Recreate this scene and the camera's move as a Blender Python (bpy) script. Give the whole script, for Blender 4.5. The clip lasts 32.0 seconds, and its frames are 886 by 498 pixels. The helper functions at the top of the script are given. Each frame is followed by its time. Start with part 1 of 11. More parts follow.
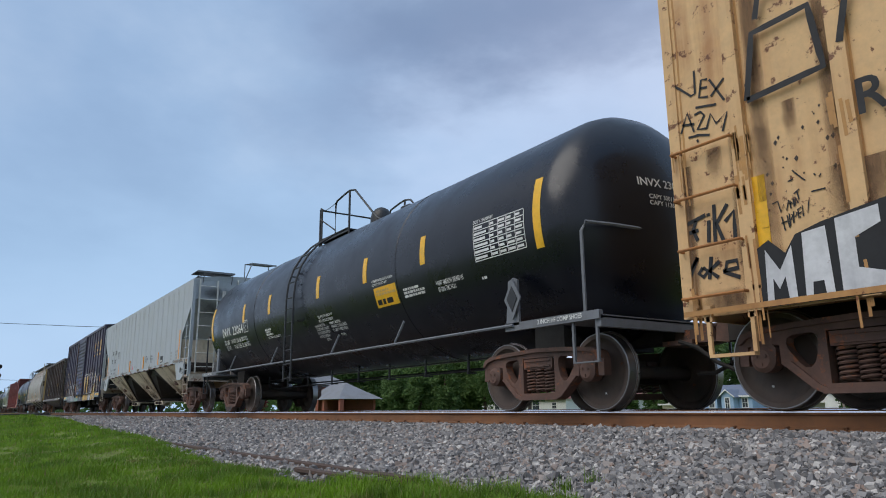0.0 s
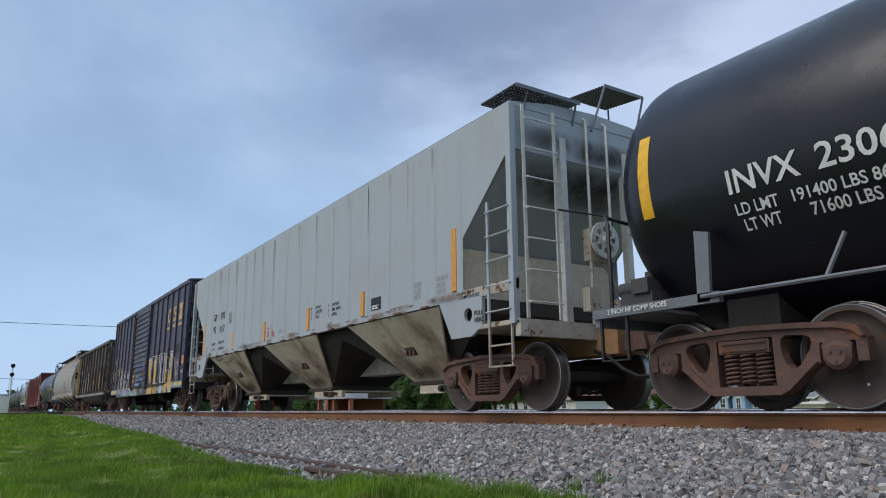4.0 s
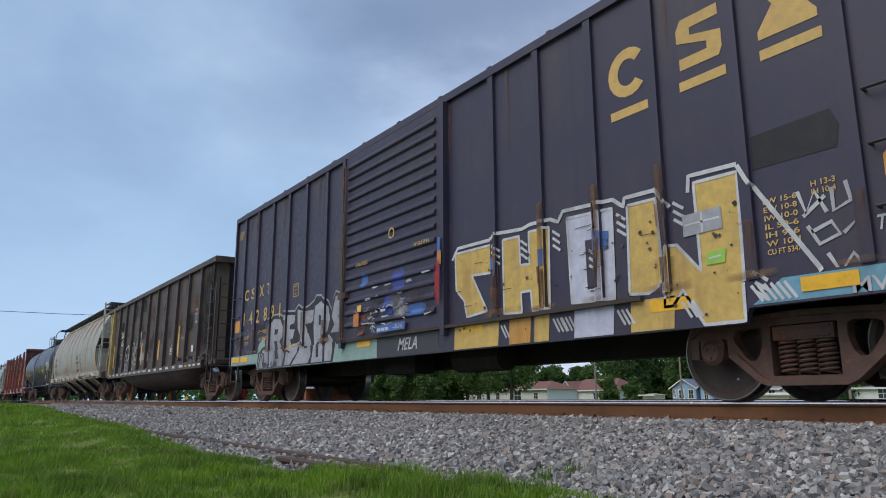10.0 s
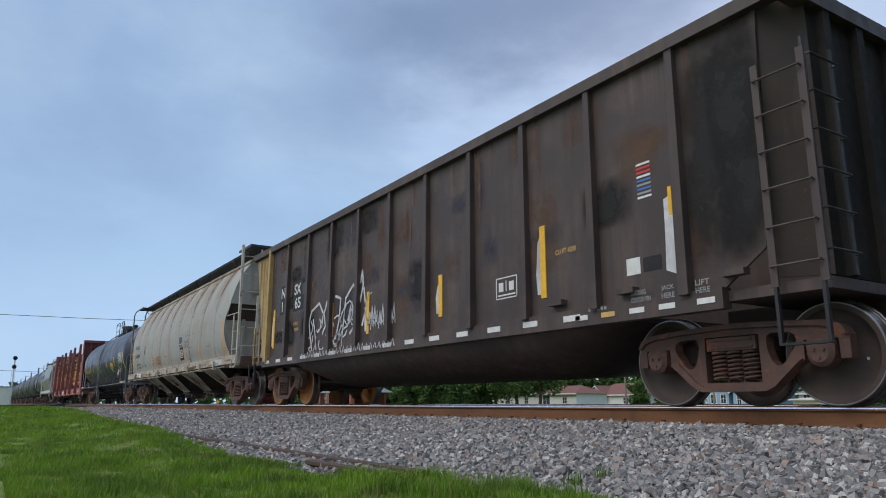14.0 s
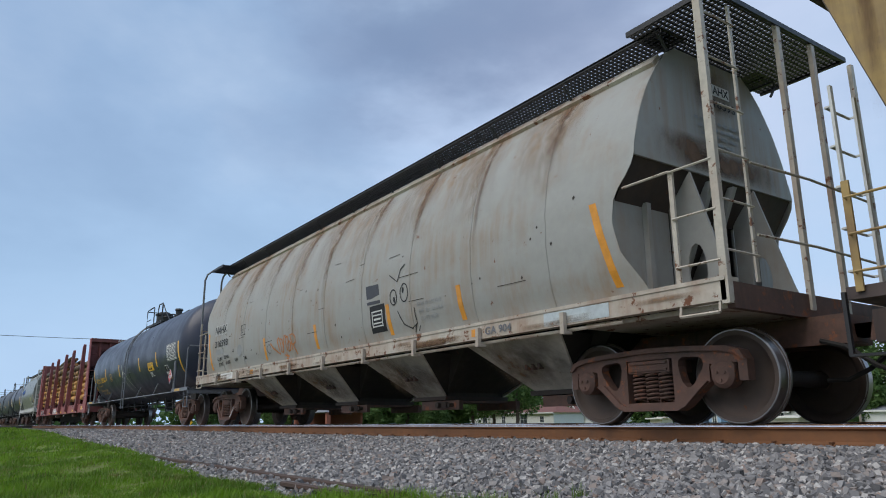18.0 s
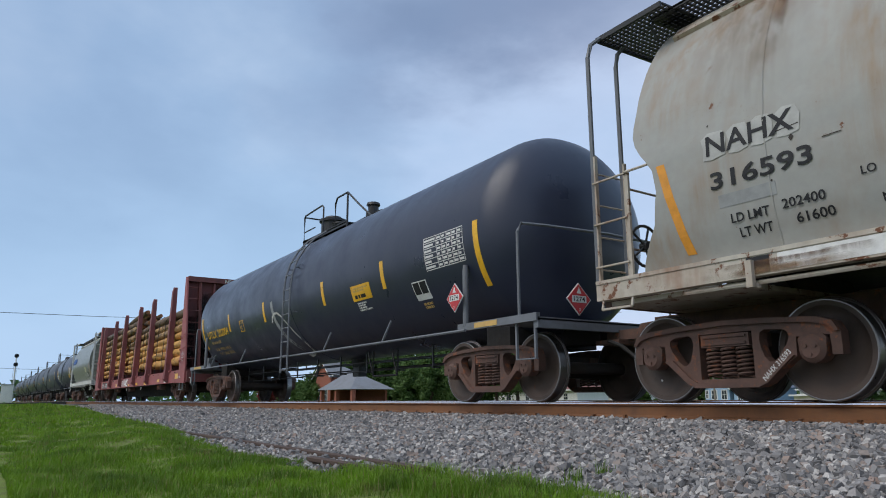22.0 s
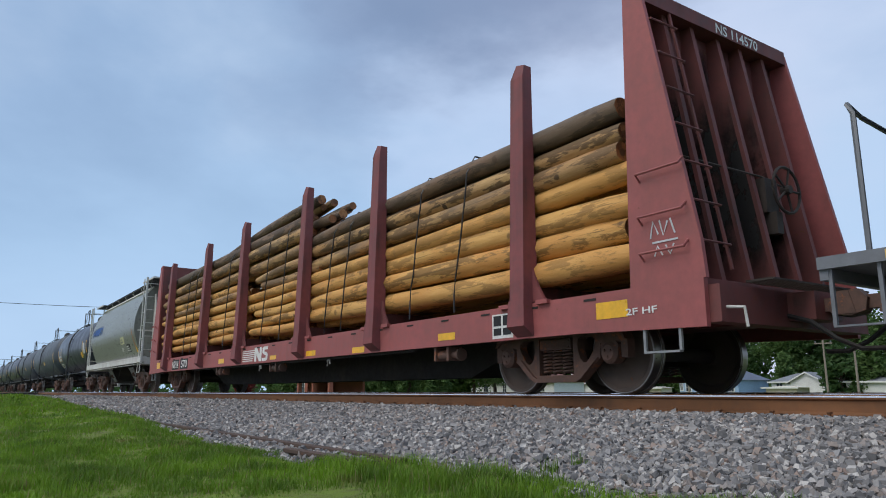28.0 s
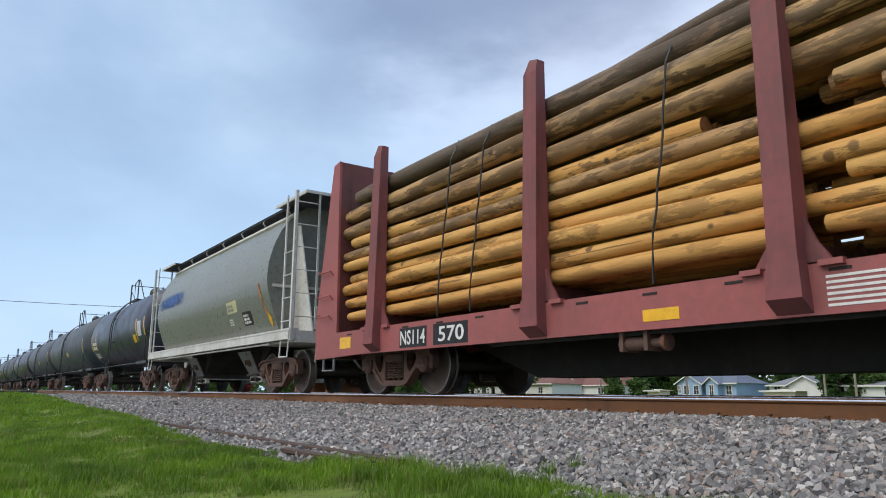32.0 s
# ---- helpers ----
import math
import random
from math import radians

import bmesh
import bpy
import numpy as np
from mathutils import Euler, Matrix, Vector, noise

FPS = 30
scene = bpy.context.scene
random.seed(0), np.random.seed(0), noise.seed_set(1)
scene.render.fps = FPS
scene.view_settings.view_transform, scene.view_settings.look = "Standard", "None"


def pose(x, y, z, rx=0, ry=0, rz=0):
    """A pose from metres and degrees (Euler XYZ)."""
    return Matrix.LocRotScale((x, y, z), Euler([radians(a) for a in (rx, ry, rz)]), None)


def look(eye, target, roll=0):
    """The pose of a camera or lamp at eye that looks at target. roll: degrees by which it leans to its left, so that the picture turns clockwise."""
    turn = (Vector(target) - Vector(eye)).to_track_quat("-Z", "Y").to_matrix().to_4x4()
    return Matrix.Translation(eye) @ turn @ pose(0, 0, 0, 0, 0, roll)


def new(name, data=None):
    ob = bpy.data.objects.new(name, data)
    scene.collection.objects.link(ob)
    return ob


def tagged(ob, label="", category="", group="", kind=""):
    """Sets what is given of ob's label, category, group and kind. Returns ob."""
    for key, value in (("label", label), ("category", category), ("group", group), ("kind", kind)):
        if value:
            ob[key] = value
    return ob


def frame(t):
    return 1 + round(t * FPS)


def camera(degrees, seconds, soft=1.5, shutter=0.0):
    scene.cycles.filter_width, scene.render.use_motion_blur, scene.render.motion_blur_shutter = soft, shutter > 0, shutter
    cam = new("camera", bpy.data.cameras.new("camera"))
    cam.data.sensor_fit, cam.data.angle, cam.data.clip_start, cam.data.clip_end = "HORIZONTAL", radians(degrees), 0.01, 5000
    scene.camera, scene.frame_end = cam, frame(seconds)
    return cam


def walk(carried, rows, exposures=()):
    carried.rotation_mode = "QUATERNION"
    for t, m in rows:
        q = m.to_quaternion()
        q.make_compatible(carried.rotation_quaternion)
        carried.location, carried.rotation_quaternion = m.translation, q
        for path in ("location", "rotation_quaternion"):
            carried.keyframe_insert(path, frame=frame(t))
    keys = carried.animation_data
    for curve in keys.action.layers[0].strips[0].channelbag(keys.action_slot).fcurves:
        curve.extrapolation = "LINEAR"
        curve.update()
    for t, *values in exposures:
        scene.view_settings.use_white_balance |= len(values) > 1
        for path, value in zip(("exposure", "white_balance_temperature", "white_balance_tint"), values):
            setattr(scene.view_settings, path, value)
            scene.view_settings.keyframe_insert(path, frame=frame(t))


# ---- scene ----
from mathutils.geometry import tessellate_polygon

# ---------------------------------------------------------------- camera
cam = camera(64.2, 32.0, soft=1.0)
EYE = (0.0, 0.0, 0.035)          # metres; z = 0 is the top of the rails
PATH = [
    (0, 56.47, 12.76, 0.47), (0.5, 56.66, 12.59, 0.40), (1, 56.78, 12.48, 0.61), (1.5, 56.74, 12.54, 0.88),
    (2, 56.63, 12.36, 0.80), (2.5, 56.85, 12.67, 0.57), (3, 56.86, 12.79, 0.43), (3.5, 57.01, 12.87, 0.33),
    (4, 57.23, 12.74, 0.37), (4.5, 56.61, 12.89, 0.67), (6.5, 55.91, 13.28, 0.14), (7, 56.00, 13.22, 0.23),
    (7.5, 56.00, 13.31, 0.15), (8, 56.20, 13.29, 0.34), (8.5, 55.60, 12.86, 0.28), (9, 55.94, 12.71, 0.32),
    (9.5, 55.96, 13.13, -0.18), (10, 55.06, 11.96, 0.22), (10.5, 57.21, 12.99, 0.40), (11, 56.19, 12.35, -0.17),
    (11.5, 57.10, 12.26, -0.52), (12, 57.38, 12.32, -0.37), (12.5, 56.67, 12.77, 0.06), (13, 56.77, 12.60, -0.09),
    (13.5, 57.30, 12.35, 0.06), (14, 57.30, 12.29, 0.09), (14.5, 57.14, 12.61, 0.10), (16.5, 56.97, 13.11, 0.26),
    (17, 56.62, 13.31, 0.47), (17.5, 55.57, 13.16, 0.60), (18, 55.49, 13.80, 0.36), (18.5, 55.89, 12.90, 0.09),
    (19, 56.00, 12.77, 0.16), (19.5, 56.23, 12.34, 0.09), (20, 56.54, 11.90, -0.00), (20.5, 56.42, 11.80, -0.11),
    (21, 55.66, 10.88, 0.41), (21.5, 56.23, 11.57, 0.56), (22, 57.38, 12.03, 0.23), (22.5, 56.99, 12.65, -0.33),
    (23, 56.56, 13.22, -0.04), (23.5, 55.91, 13.54, -0.08), (24, 55.77, 13.69, -0.14), (24.5, 55.51, 13.23, 0.09),
    (26.5, 57.69, 11.34, -0.01), (27, 56.43, 11.55, -0.11), (27.5, 55.85, 10.86, -0.09), (28, 55.60, 11.37, 0.08),
    (28.5, 55.47, 11.51, -0.13), (29, 53.93, 11.29, -0.08), (29.5, 54.37, 10.70, 0.47), (30, 54.61, 11.27, -0.28),
    (30.5, 54.51, 12.16, -0.72), (31, 54.37, 12.40, -0.44), (31.5, 55.50, 12.04, -0.33), (32, 55.44, 11.45, -0.32),
]
walk(cam, [(t, pose(*EYE, 90 + pitch, roll, yaw)) for t, yaw, pitch, roll in PATH],
     exposures=[(0.0, 0.0, 6500, 10), (26.0, 0.0, 6500, 10), (29.5, 0.08, 6600, 10), (32.0, 0.30, 6800, 10)])

# ---------------------------------------------------------------- sky and sun
SUN_EL, SUN_AZ = 52.0, 185.0      # degrees; azimuth clockwise from +Y


CLOUDS = (((-0.50, 0.72, 0.44), 0.40, (0.58, 0.67, 0.88), 0.75), ((-0.72, 0.56, 0.36), 0.26, (0.55, 0.68, 0.92), 0.6),
          ((-0.86, 0.36, 0.38), 0.22, (0.30, 0.42, 0.63), 0.45), ((-0.80, 0.40, 0.46), 0.22, (0.25, 0.35, 0.55), 0.6),
          ((-0.70, 0.50, 0.52), 0.26, (0.19, 0.27, 0.44), 0.8), ((-0.58, 0.62, 0.54), 0.22, (0.22, 0.29, 0.46), 0.7),
          ((-0.52, 0.74, 0.50), 0.13, (0.26, 0.33, 0.50), 0.5),
          ((-0.90, 0.02, 0.50), 0.40, (0.25, 0.38, 0.60), 0.45))    # direction, reach, colour, depth


def make_sky():
    w = bpy.data.worlds.new("sky")
    scene.world = w
    w.use_nodes = True
    nt = w.node_tree
    nt.nodes.clear()
    n = nt.nodes.new
    out, bg = n("ShaderNodeOutputWorld"), n("ShaderNodeBackground")
    sky = n("ShaderNodeTexSky")
    sky.sky_type = "NISHITA"
    sky.sun_disc = False
    sky.sun_elevation, sky.sun_rotation = radians(SUN_EL), radians(SUN_AZ)
    sky.air_density, sky.dust_density, sky.ozone_density = 1.0, 1.2, 1.5
    co = n("ShaderNodeTexCoord")
    mp = n("ShaderNodeMapping")
    mp.inputs["Scale"].default_value = (1.0, 1.0, 2.2)
    mp.inputs["Location"].default_value = (0.35, 0.1, 0.0)
    big = n("ShaderNodeTexNoise")
    big.inputs["Scale"].default_value, big.inputs["Detail"].default_value = 1.7, 6.0
    big.inputs["Roughness"].default_value, big.inputs["Distortion"].default_value = 0.5, 0.35
    small = n("ShaderNodeTexNoise")
    small.inputs["Scale"].default_value, small.inputs["Detail"].default_value = 4.5, 8.0
    small.inputs["Roughness"].default_value = 0.55
    add = n("ShaderNodeMix")
    add.data_type = "FLOAT"
    add.inputs[0].default_value = 0.25
    ramp = n("ShaderNodeValToRGB")
    el = ramp.color_ramp.elements
    el[0].position, el[0].color = 0.38, (0.30, 0.44, 0.66, 1)
    el[1].position, el[1].color = 0.60, (0.56, 0.72, 0.95, 1)
    mid = el.new(0.50)
    mid.color = (0.41, 0.58, 0.83, 1)
    # clear blue veil of the sky texture, thickly overlaid with cloud
    mul = n("ShaderNodeMix")
    mul.data_type, mul.blend_type = "RGBA", "MULTIPLY"
    mul.inputs[0].default_value = 1.0
    mul.inputs[7].default_value = (0.115, 0.115, 0.115, 1)
    mix = n("ShaderNodeMix")
    mix.data_type = "RGBA"
    mix.inputs[0].default_value = 0.78
    L = nt.links.new
    L(co.outputs["Generated"], mp.inputs["Vector"])
    L(mp.outputs[0], big.inputs["Vector"])
    L(mp.outputs[0], small.inputs["Vector"])
    L(big.outputs["Fac"], add.inputs[2])
    L(small.outputs["Fac"], add.inputs[3])
    L(add.outputs[0], ramp.inputs[0])
    L(sky.outputs[0], mul.inputs[6])
    L(mul.outputs[2], mix.inputs[6])
    L(ramp.outputs[0], mix.inputs[7])
    # paler, bluer sky low down and towards the far end of the line
    sep = n("ShaderNodeSeparateXYZ")
    L(co.outputs["Generated"], sep.inputs[0])
    low = n("ShaderNodeMapRange")
    low.interpolation_type = "SMOOTHSTEP"
    for key, v in (("From Min", 0.44), ("From Max", 0.05), ("To Min", 0.0), ("To Max", 0.9)):
        low.inputs[key].default_value = v
    L(sep.outputs["Z"], low.inputs["Value"])
    veil = n("ShaderNodeMix")
    veil.data_type = "RGBA"
    veil.inputs[7].default_value = (0.43, 0.635, 0.90, 1)
    L(low.outputs[0], veil.inputs[0])
    L(mix.outputs[2], veil.inputs[6])
    # white haze over the town, and a plain pale overcast behind the camera
    haze = n("ShaderNodeMapRange")
    haze.interpolation_type = "SMOOTHSTEP"
    for key, v in (("From Min", 0.22), ("From Max", 0.03), ("To Min", 0.0), ("To Max", 0.8)):
        haze.inputs[key].default_value = v
    L(sep.outputs["Z"], haze.inputs["Value"])
    town = n("ShaderNodeMapRange")
    town.interpolation_type = "SMOOTHSTEP"
    for key, v in (("From Min", 0.25), ("From Max", 0.75), ("To Min", 0.15), ("To Max", 1.0)):
        town.inputs[key].default_value = v
    L(sep.outputs["Y"], town.inputs["Value"])
    both = n("ShaderNodeMath")
    both.operation = "MULTIPLY"
    L(haze.outputs[0], both.inputs[0])
    L(town.outputs[0], both.inputs[1])
    white = n("ShaderNodeMix")
    white.data_type = "RGBA"
    white.inputs[7].default_value = (0.69, 0.73, 0.88, 1)
    L(both.outputs[0], white.inputs[0])
    L(veil.outputs[2], white.inputs[6])
    rear = n("ShaderNodeMapRange")
    rear.interpolation_type = "SMOOTHSTEP"
    for key, v in (("From Min", 0.0), ("From Max", -0.5), ("To Min", 0.0), ("To Max", 0.85)):
        rear.inputs[key].default_value = v
    L(sep.outputs["Y"], rear.inputs["Value"])
    pale = n("ShaderNodeMix")
    pale.data_type = "RGBA"
    pale.inputs[7].default_value = (0.53, 0.61, 0.75, 1)
    L(rear.outputs[0], pale.inputs[0])
    L(white.outputs[2], pale.inputs[6])
    # one ragged rain cloud and the bright broken edge beside it
    warp = n("ShaderNodeTexNoise")
    warp.inputs["Scale"].default_value, warp.inputs["Detail"].default_value = 2.6, 6.0
    warp.inputs["Roughness"].default_value = 0.55
    L(mp.outputs[0], warp.inputs["Vector"])
    off = n("ShaderNodeVectorMath")
    off.operation = "MULTIPLY_ADD"
    off.inputs[1].default_value = (0.55, 0.55, 0.55)
    L(warp.outputs["Color"], off.inputs[0])
    L(co.outputs["Generated"], off.inputs[2])
    last = pale.outputs[2]
    for (dx, dy, dz), wide, col, most in CLOUDS:
        dist = n("ShaderNodeVectorMath")
        dist.operation = "DISTANCE"
        dist.inputs[1].default_value = (dx + 0.275, dy + 0.275, dz + 0.275)
        L(off.outputs[0], dist.inputs[0])
        fall = n("ShaderNodeMapRange")
        fall.interpolation_type = "SMOOTHSTEP"
        for key, v in (("From Min", wide), ("From Max", wide * 0.15), ("To Min", 0.0), ("To Max", most)):
            fall.inputs[key].default_value = v
        L(dist.outputs["Value"], fall.inputs["Value"])
        lay = n("ShaderNodeMix")
        lay.data_type = "RGBA"
        lay.inputs[7].default_value = (*col, 1)
        L(fall.outputs[0], lay.inputs[0])
        L(last, lay.inputs[6])
        last = lay.outputs[2]
    L(last, bg.inputs["Color"])
    bg.inputs["Strength"].default_value = 1.02
    L(bg.outputs[0], out.inputs["Surface"])


make_sky()
sun = new("sun", bpy.data.lights.new("sun", "SUN"))
sun.data.energy, sun.data.angle, sun.data.color = 1.75, radians(50), (1.0, 0.945, 0.87)
a, e = radians(SUN_AZ), radians(SUN_EL)
sun.matrix_world = look((0, 0, 60), (-60 * math.sin(a) * math.cos(e), -60 * math.cos(a) * math.cos(e), 60 - 60 * math.sin(e)))


# ---------------------------------------------------------------- materials
def nodes(name):
    m = bpy.data.materials.new(name)
    m.use_nodes = True
    nt = m.node_tree
    b = nt.nodes["Principled BSDF"]
    return m, nt, b


def noise_node(nt, co, scale, detail=6.0, rough=0.6, stretch=None):
    x = nt.nodes.new("ShaderNodeTexNoise")
    x.inputs["Scale"].default_value, x.inputs["Detail"].default_value = scale, detail
    x.inputs["Roughness"].default_value = rough
    if stretch:
        mp = nt.nodes.new("ShaderNodeMapping")
        mp.inputs["Scale"].default_value = stretch
        nt.links.new(co, mp.inputs["Vector"])
        co = mp.outputs[0]
    nt.links.new(co, x.inputs["Vector"])
    return x.outputs["Fac"]


def ramp_node(nt, fac, lo, hi, a=0.0, b=1.0):
    x = nt.nodes.new("ShaderNodeMapRange")
    for key, v in (("From Min", lo), ("From Max", hi), ("To Min", a), ("To Max", b)):
        x.inputs[key].default_value = v
    nt.links.new(fac, x.inputs["Value"])
    return x.outputs[0]


def mix_node(nt, fac, a, b):
    x = nt.nodes.new("ShaderNodeMix")
    x.data_type = "RGBA"
    for sock, v in ((x.inputs[0], fac), (x.inputs[6], a), (x.inputs[7], b)):
        if isinstance(v, (int, float)):
            sock.default_value = v
        elif isinstance(v, tuple):
            sock.default_value = (*v, 1)
        else:
            nt.links.new(v, sock)
    return x.outputs[2]


def painted(name, col, dirt=(0.10, 0.075, 0.055), rust=(0.16, 0.06, 0.025), dirty=0.35, rusty=0.05, rough=0.5,
            metal=0.0, bump=0.15, grain=9.0, streaks=0.5, vary=0.12, spec=0.5):
    """Weathered paint on steel: grain, grime in patches, streaks that run down, and specks of rust."""
    m, nt, b = nodes(name)
    co = nt.nodes.new("ShaderNodeTexCoord").outputs["Object"]
    L = nt.links.new
    patches = noise_node(nt, co, 0.9, 5, 0.6)
    fine = noise_node(nt, co, grain, 8, 0.65)
    runs = noise_node(nt, co, 3.0, 5, 0.6, (2.2, 2.2, 0.12))
    light = tuple(min(1, c * (1 + vary)) for c in col)
    dark = tuple(c * (1 - vary) for c in col)
    base = mix_node(nt, ramp_node(nt, fine, 0.35, 0.65), dark, light)
    grime = nt.nodes.new("ShaderNodeMath")
    grime.operation = "MULTIPLY"
    L(ramp_node(nt, patches, 0.42, 0.75, 0.0, dirty), grime.inputs[0])
    L(ramp_node(nt, runs, 0.35, 0.68, 1 - streaks, 1.0 + streaks), grime.inputs[1])
    base = mix_node(nt, grime.outputs[0], base, dirt)
    if rusty > 0:
        spots = noise_node(nt, co, 5.5, 9, 0.7)
        base = mix_node(nt, ramp_node(nt, spots, 0.70 - rusty, 0.74 - rusty), base, rust)
    L(base, b.inputs["Base Color"])
    L(ramp_node(nt, fine, 0.3, 0.7, max(0.05, rough - 0.12), min(1, rough + 0.15)), b.inputs["Roughness"])
    b.inputs["Metallic"].default_value = metal
    b.inputs["Specular IOR Level"].default_value = spec
    if bump:
        bp = nt.nodes.new("ShaderNodeBump")
        bp.inputs["Strength"].default_value, bp.inputs["Distance"].default_value = bump, 0.01
        L(fine, bp.inputs["Height"])
        L(bp.outputs[0], b.inputs["Normal"])
    return m


MAT = {}


def mt(name, *args, **kw):
    if name not in MAT:
        MAT[name] = painted(name, *args, **kw)
    return MAT[name]


black_tank = mt("black_enamel", (0.0050, 0.006, 0.012), dirt=(0.012, 0.014, 0.021), dirty=0.2, rusty=0.0, rough=0.30, bump=0.0, streaks=0.7, spec=0.5, grain=1.2, vary=0.05)
black_tank2 = mt("satin_black_enamel", (0.027, 0.033, 0.060), dirt=(0.050, 0.055, 0.076), dirty=0.35, rusty=0.0, rough=0.36, bump=0.0, streaks=0.9, grain=1.2, vary=0.05)
dark_tank = mt("dusty_black_paint", (0.052, 0.066, 0.088), dirt=(0.11, 0.12, 0.135), dirty=0.5, rusty=0.0, rough=0.5, bump=0.0, grain=1.5, vary=0.08)
grey_hopper = mt("pale_grey_paint", (0.375, 0.41, 0.445), dirt=(0.32, 0.29, 0.25), dirty=0.35, rusty=0.015, rough=0.5, bump=0.02, vary=0.04, streaks=0.8)
beige_hopper = mt("faded_cream_paint", (0.345, 0.345, 0.325), dirt=(0.30, 0.22, 0.15), dirty=0.75, rusty=0.05, rough=0.6, bump=0.03, streaks=0.9, vary=0.05)
olive_hopper = mt("grey_green_paint", (0.195, 0.205, 0.185), dirt=(0.15, 0.14, 0.115), dirty=0.4, rusty=0.0, rough=0.33, bump=0.02)
pale_trim = mt("cream_trim_paint", (0.50, 0.46, 0.39), dirt=(0.28, 0.14, 0.075), dirty=0.9, rusty=0.13, rough=0.6, bump=0.08)
slope_paint = mt("dusty_slope_sheet_paint", (0.60, 0.55, 0.48), dirt=(0.19, 0.13, 0.085), dirty=0.8, rusty=0.06, rough=0.7, bump=0.05)
navy = mt("dark_blue_boxcar_paint", (0.037, 0.032, 0.066), dirt=(0.072, 0.058, 0.062), dirty=0.5, rusty=0.02, rough=0.48, bump=0.03, streaks=0.9)
coal_brown = mt("brown_black_gondola_paint", (0.054, 0.038, 0.036), dirt=(0.140, 0.095, 0.076), dirty=0.65, rusty=0.03, rough=0.55, bump=0.03, streaks=0.9)
orange_car = mt("weathered_orange_paint", (0.66, 0.42, 0.205), dirt=(0.44, 0.22, 0.09), dirty=0.85, rusty=0.12, rough=0.6, vary=0.08, bump=0.05, streaks=0.95)
red_flat = mt("oxide_red_paint", (0.34, 0.095, 0.092), dirt=(0.18, 0.075, 0.065), dirty=0.55, rusty=0.03, rough=0.6, bump=0.05)
red_stake = mt("dull_maroon_stake_paint", (0.23, 0.065, 0.067), dirt=(0.065, 0.035, 0.035), dirty=0.8, rusty=0.04, rough=0.65, bump=0.08, streaks=0.8)
red_dark = mt("dark_oxide_red_paint", (0.17, 0.052, 0.048), dirt=(0.06, 0.03, 0.027), dirty=0.8, rusty=0.05, rough=0.7, bump=0.1, streaks=0.9)
truck_steel = mt("rusty_cast_steel", (0.135, 0.074, 0.056), dirt=(0.042, 0.032, 0.028), dirty=0.95, rusty=0.12, rust=(0.24, 0.085, 0.04), rough=0.75, bump=0.35, streaks=0.8, vary=0.25)
# sooty steel; on recessed hopper and gondola ends it stands for shade
truck_dark = mt("soot_and_shade_steel", (0.045, 0.036, 0.032), dirt=(0.10, 0.06, 0.04), dirty=0.5, rusty=0.04, rough=0.8, bump=0.4)
wheel_steel = mt("brown_wheel_plate", (0.10, 0.070, 0.056), dirt=(0.040, 0.033, 0.030), dirty=0.8, rusty=0.05, rough=0.7, bump=0.2)
tread_steel = mt("polished_tread_steel", (0.34, 0.33, 0.33), dirt=(0.13, 0.10, 0.085), dirty=0.6, rusty=0.0, rough=0.36, metal=1.0, bump=0.02)
under_black = mt("soot_and_shade_black", (0.020, 0.018, 0.017), dirt=(0.06, 0.045, 0.035), dirty=0.5, rusty=0.03, rough=0.85, bump=0.3)
iron_grey = mt("grey_painted_iron", (0.16, 0.17, 0.19), dirt=(0.08, 0.07, 0.06), dirty=0.4, rusty=0.03, rough=0.5)
black_iron = mt("black_painted_iron", (0.018, 0.018, 0.02), dirt=(0.05, 0.045, 0.04), dirty=0.3, rusty=0.0, rough=0.45)
valve_grey = mt("sooty_grey_cast_valve", (0.055, 0.055, 0.06), dirt=(0.11, 0.085, 0.07), dirty=0.5, rusty=0.03, rough=0.7, bump=0.2)
rusty_buff = mt("rust_stained_buff_paint", (0.34, 0.19, 0.09), dirt=(0.11, 0.06, 0.04), dirty=0.7, rusty=0.10, rust=(0.36, 0.13, 0.04), rough=0.75, bump=0.1)
white_iron = mt("white_painted_iron", (0.60, 0.60, 0.57), dirt=(0.25, 0.16, 0.10), dirty=0.5, rusty=0.06, rough=0.5)
white_ink = mt("white_stencil_paint", (0.72, 0.72, 0.70), dirt=(0.35, 0.33, 0.3), dirty=0.2, rusty=0.0, rough=0.6, bump=0)
black_ink = mt("black_stencil_paint", (0.008, 0.008, 0.010), dirt=(0.03, 0.026, 0.026), dirty=0.2, rusty=0.0, rough=0.6, bump=0)
yellow_ink = mt("yellow_stencil_paint", (0.62, 0.40, 0.13), dirt=(0.35, 0.2, 0.08), dirty=0.35, rusty=0.03, rough=0.6, bump=0)
reflect_yellow = mt("yellow_reflective_sheet", (0.85, 0.46, 0.02), dirt=(0.5, 0.3, 0.06), dirty=0.25, rusty=0.0, rough=0.35, bump=0)
reflect_orange = mt("amber_reflective_sheet", (0.72, 0.30, 0.03), dirt=(0.4, 0.2, 0.06), dirty=0.35, rusty=0.0, rough=0.4, bump=0)
sign_red = mt("red_placard", (0.55, 0.035, 0.04), dirty=0.1, rusty=0.0, rough=0.4, bump=0)
graffiti_white = mt("chalky_white_spray_paint", (0.60, 0.60, 0.62), dirt=(0.27, 0.27, 0.30), dirty=0.75, rusty=0.03, rough=0.7, bump=0, streaks=0.9)
graffiti_grey = mt("silver_grey_spray_paint", (0.36, 0.36, 0.40), dirt=(0.2, 0.2, 0.22), dirty=0.5, rusty=0.0, rough=0.6, bump=0)
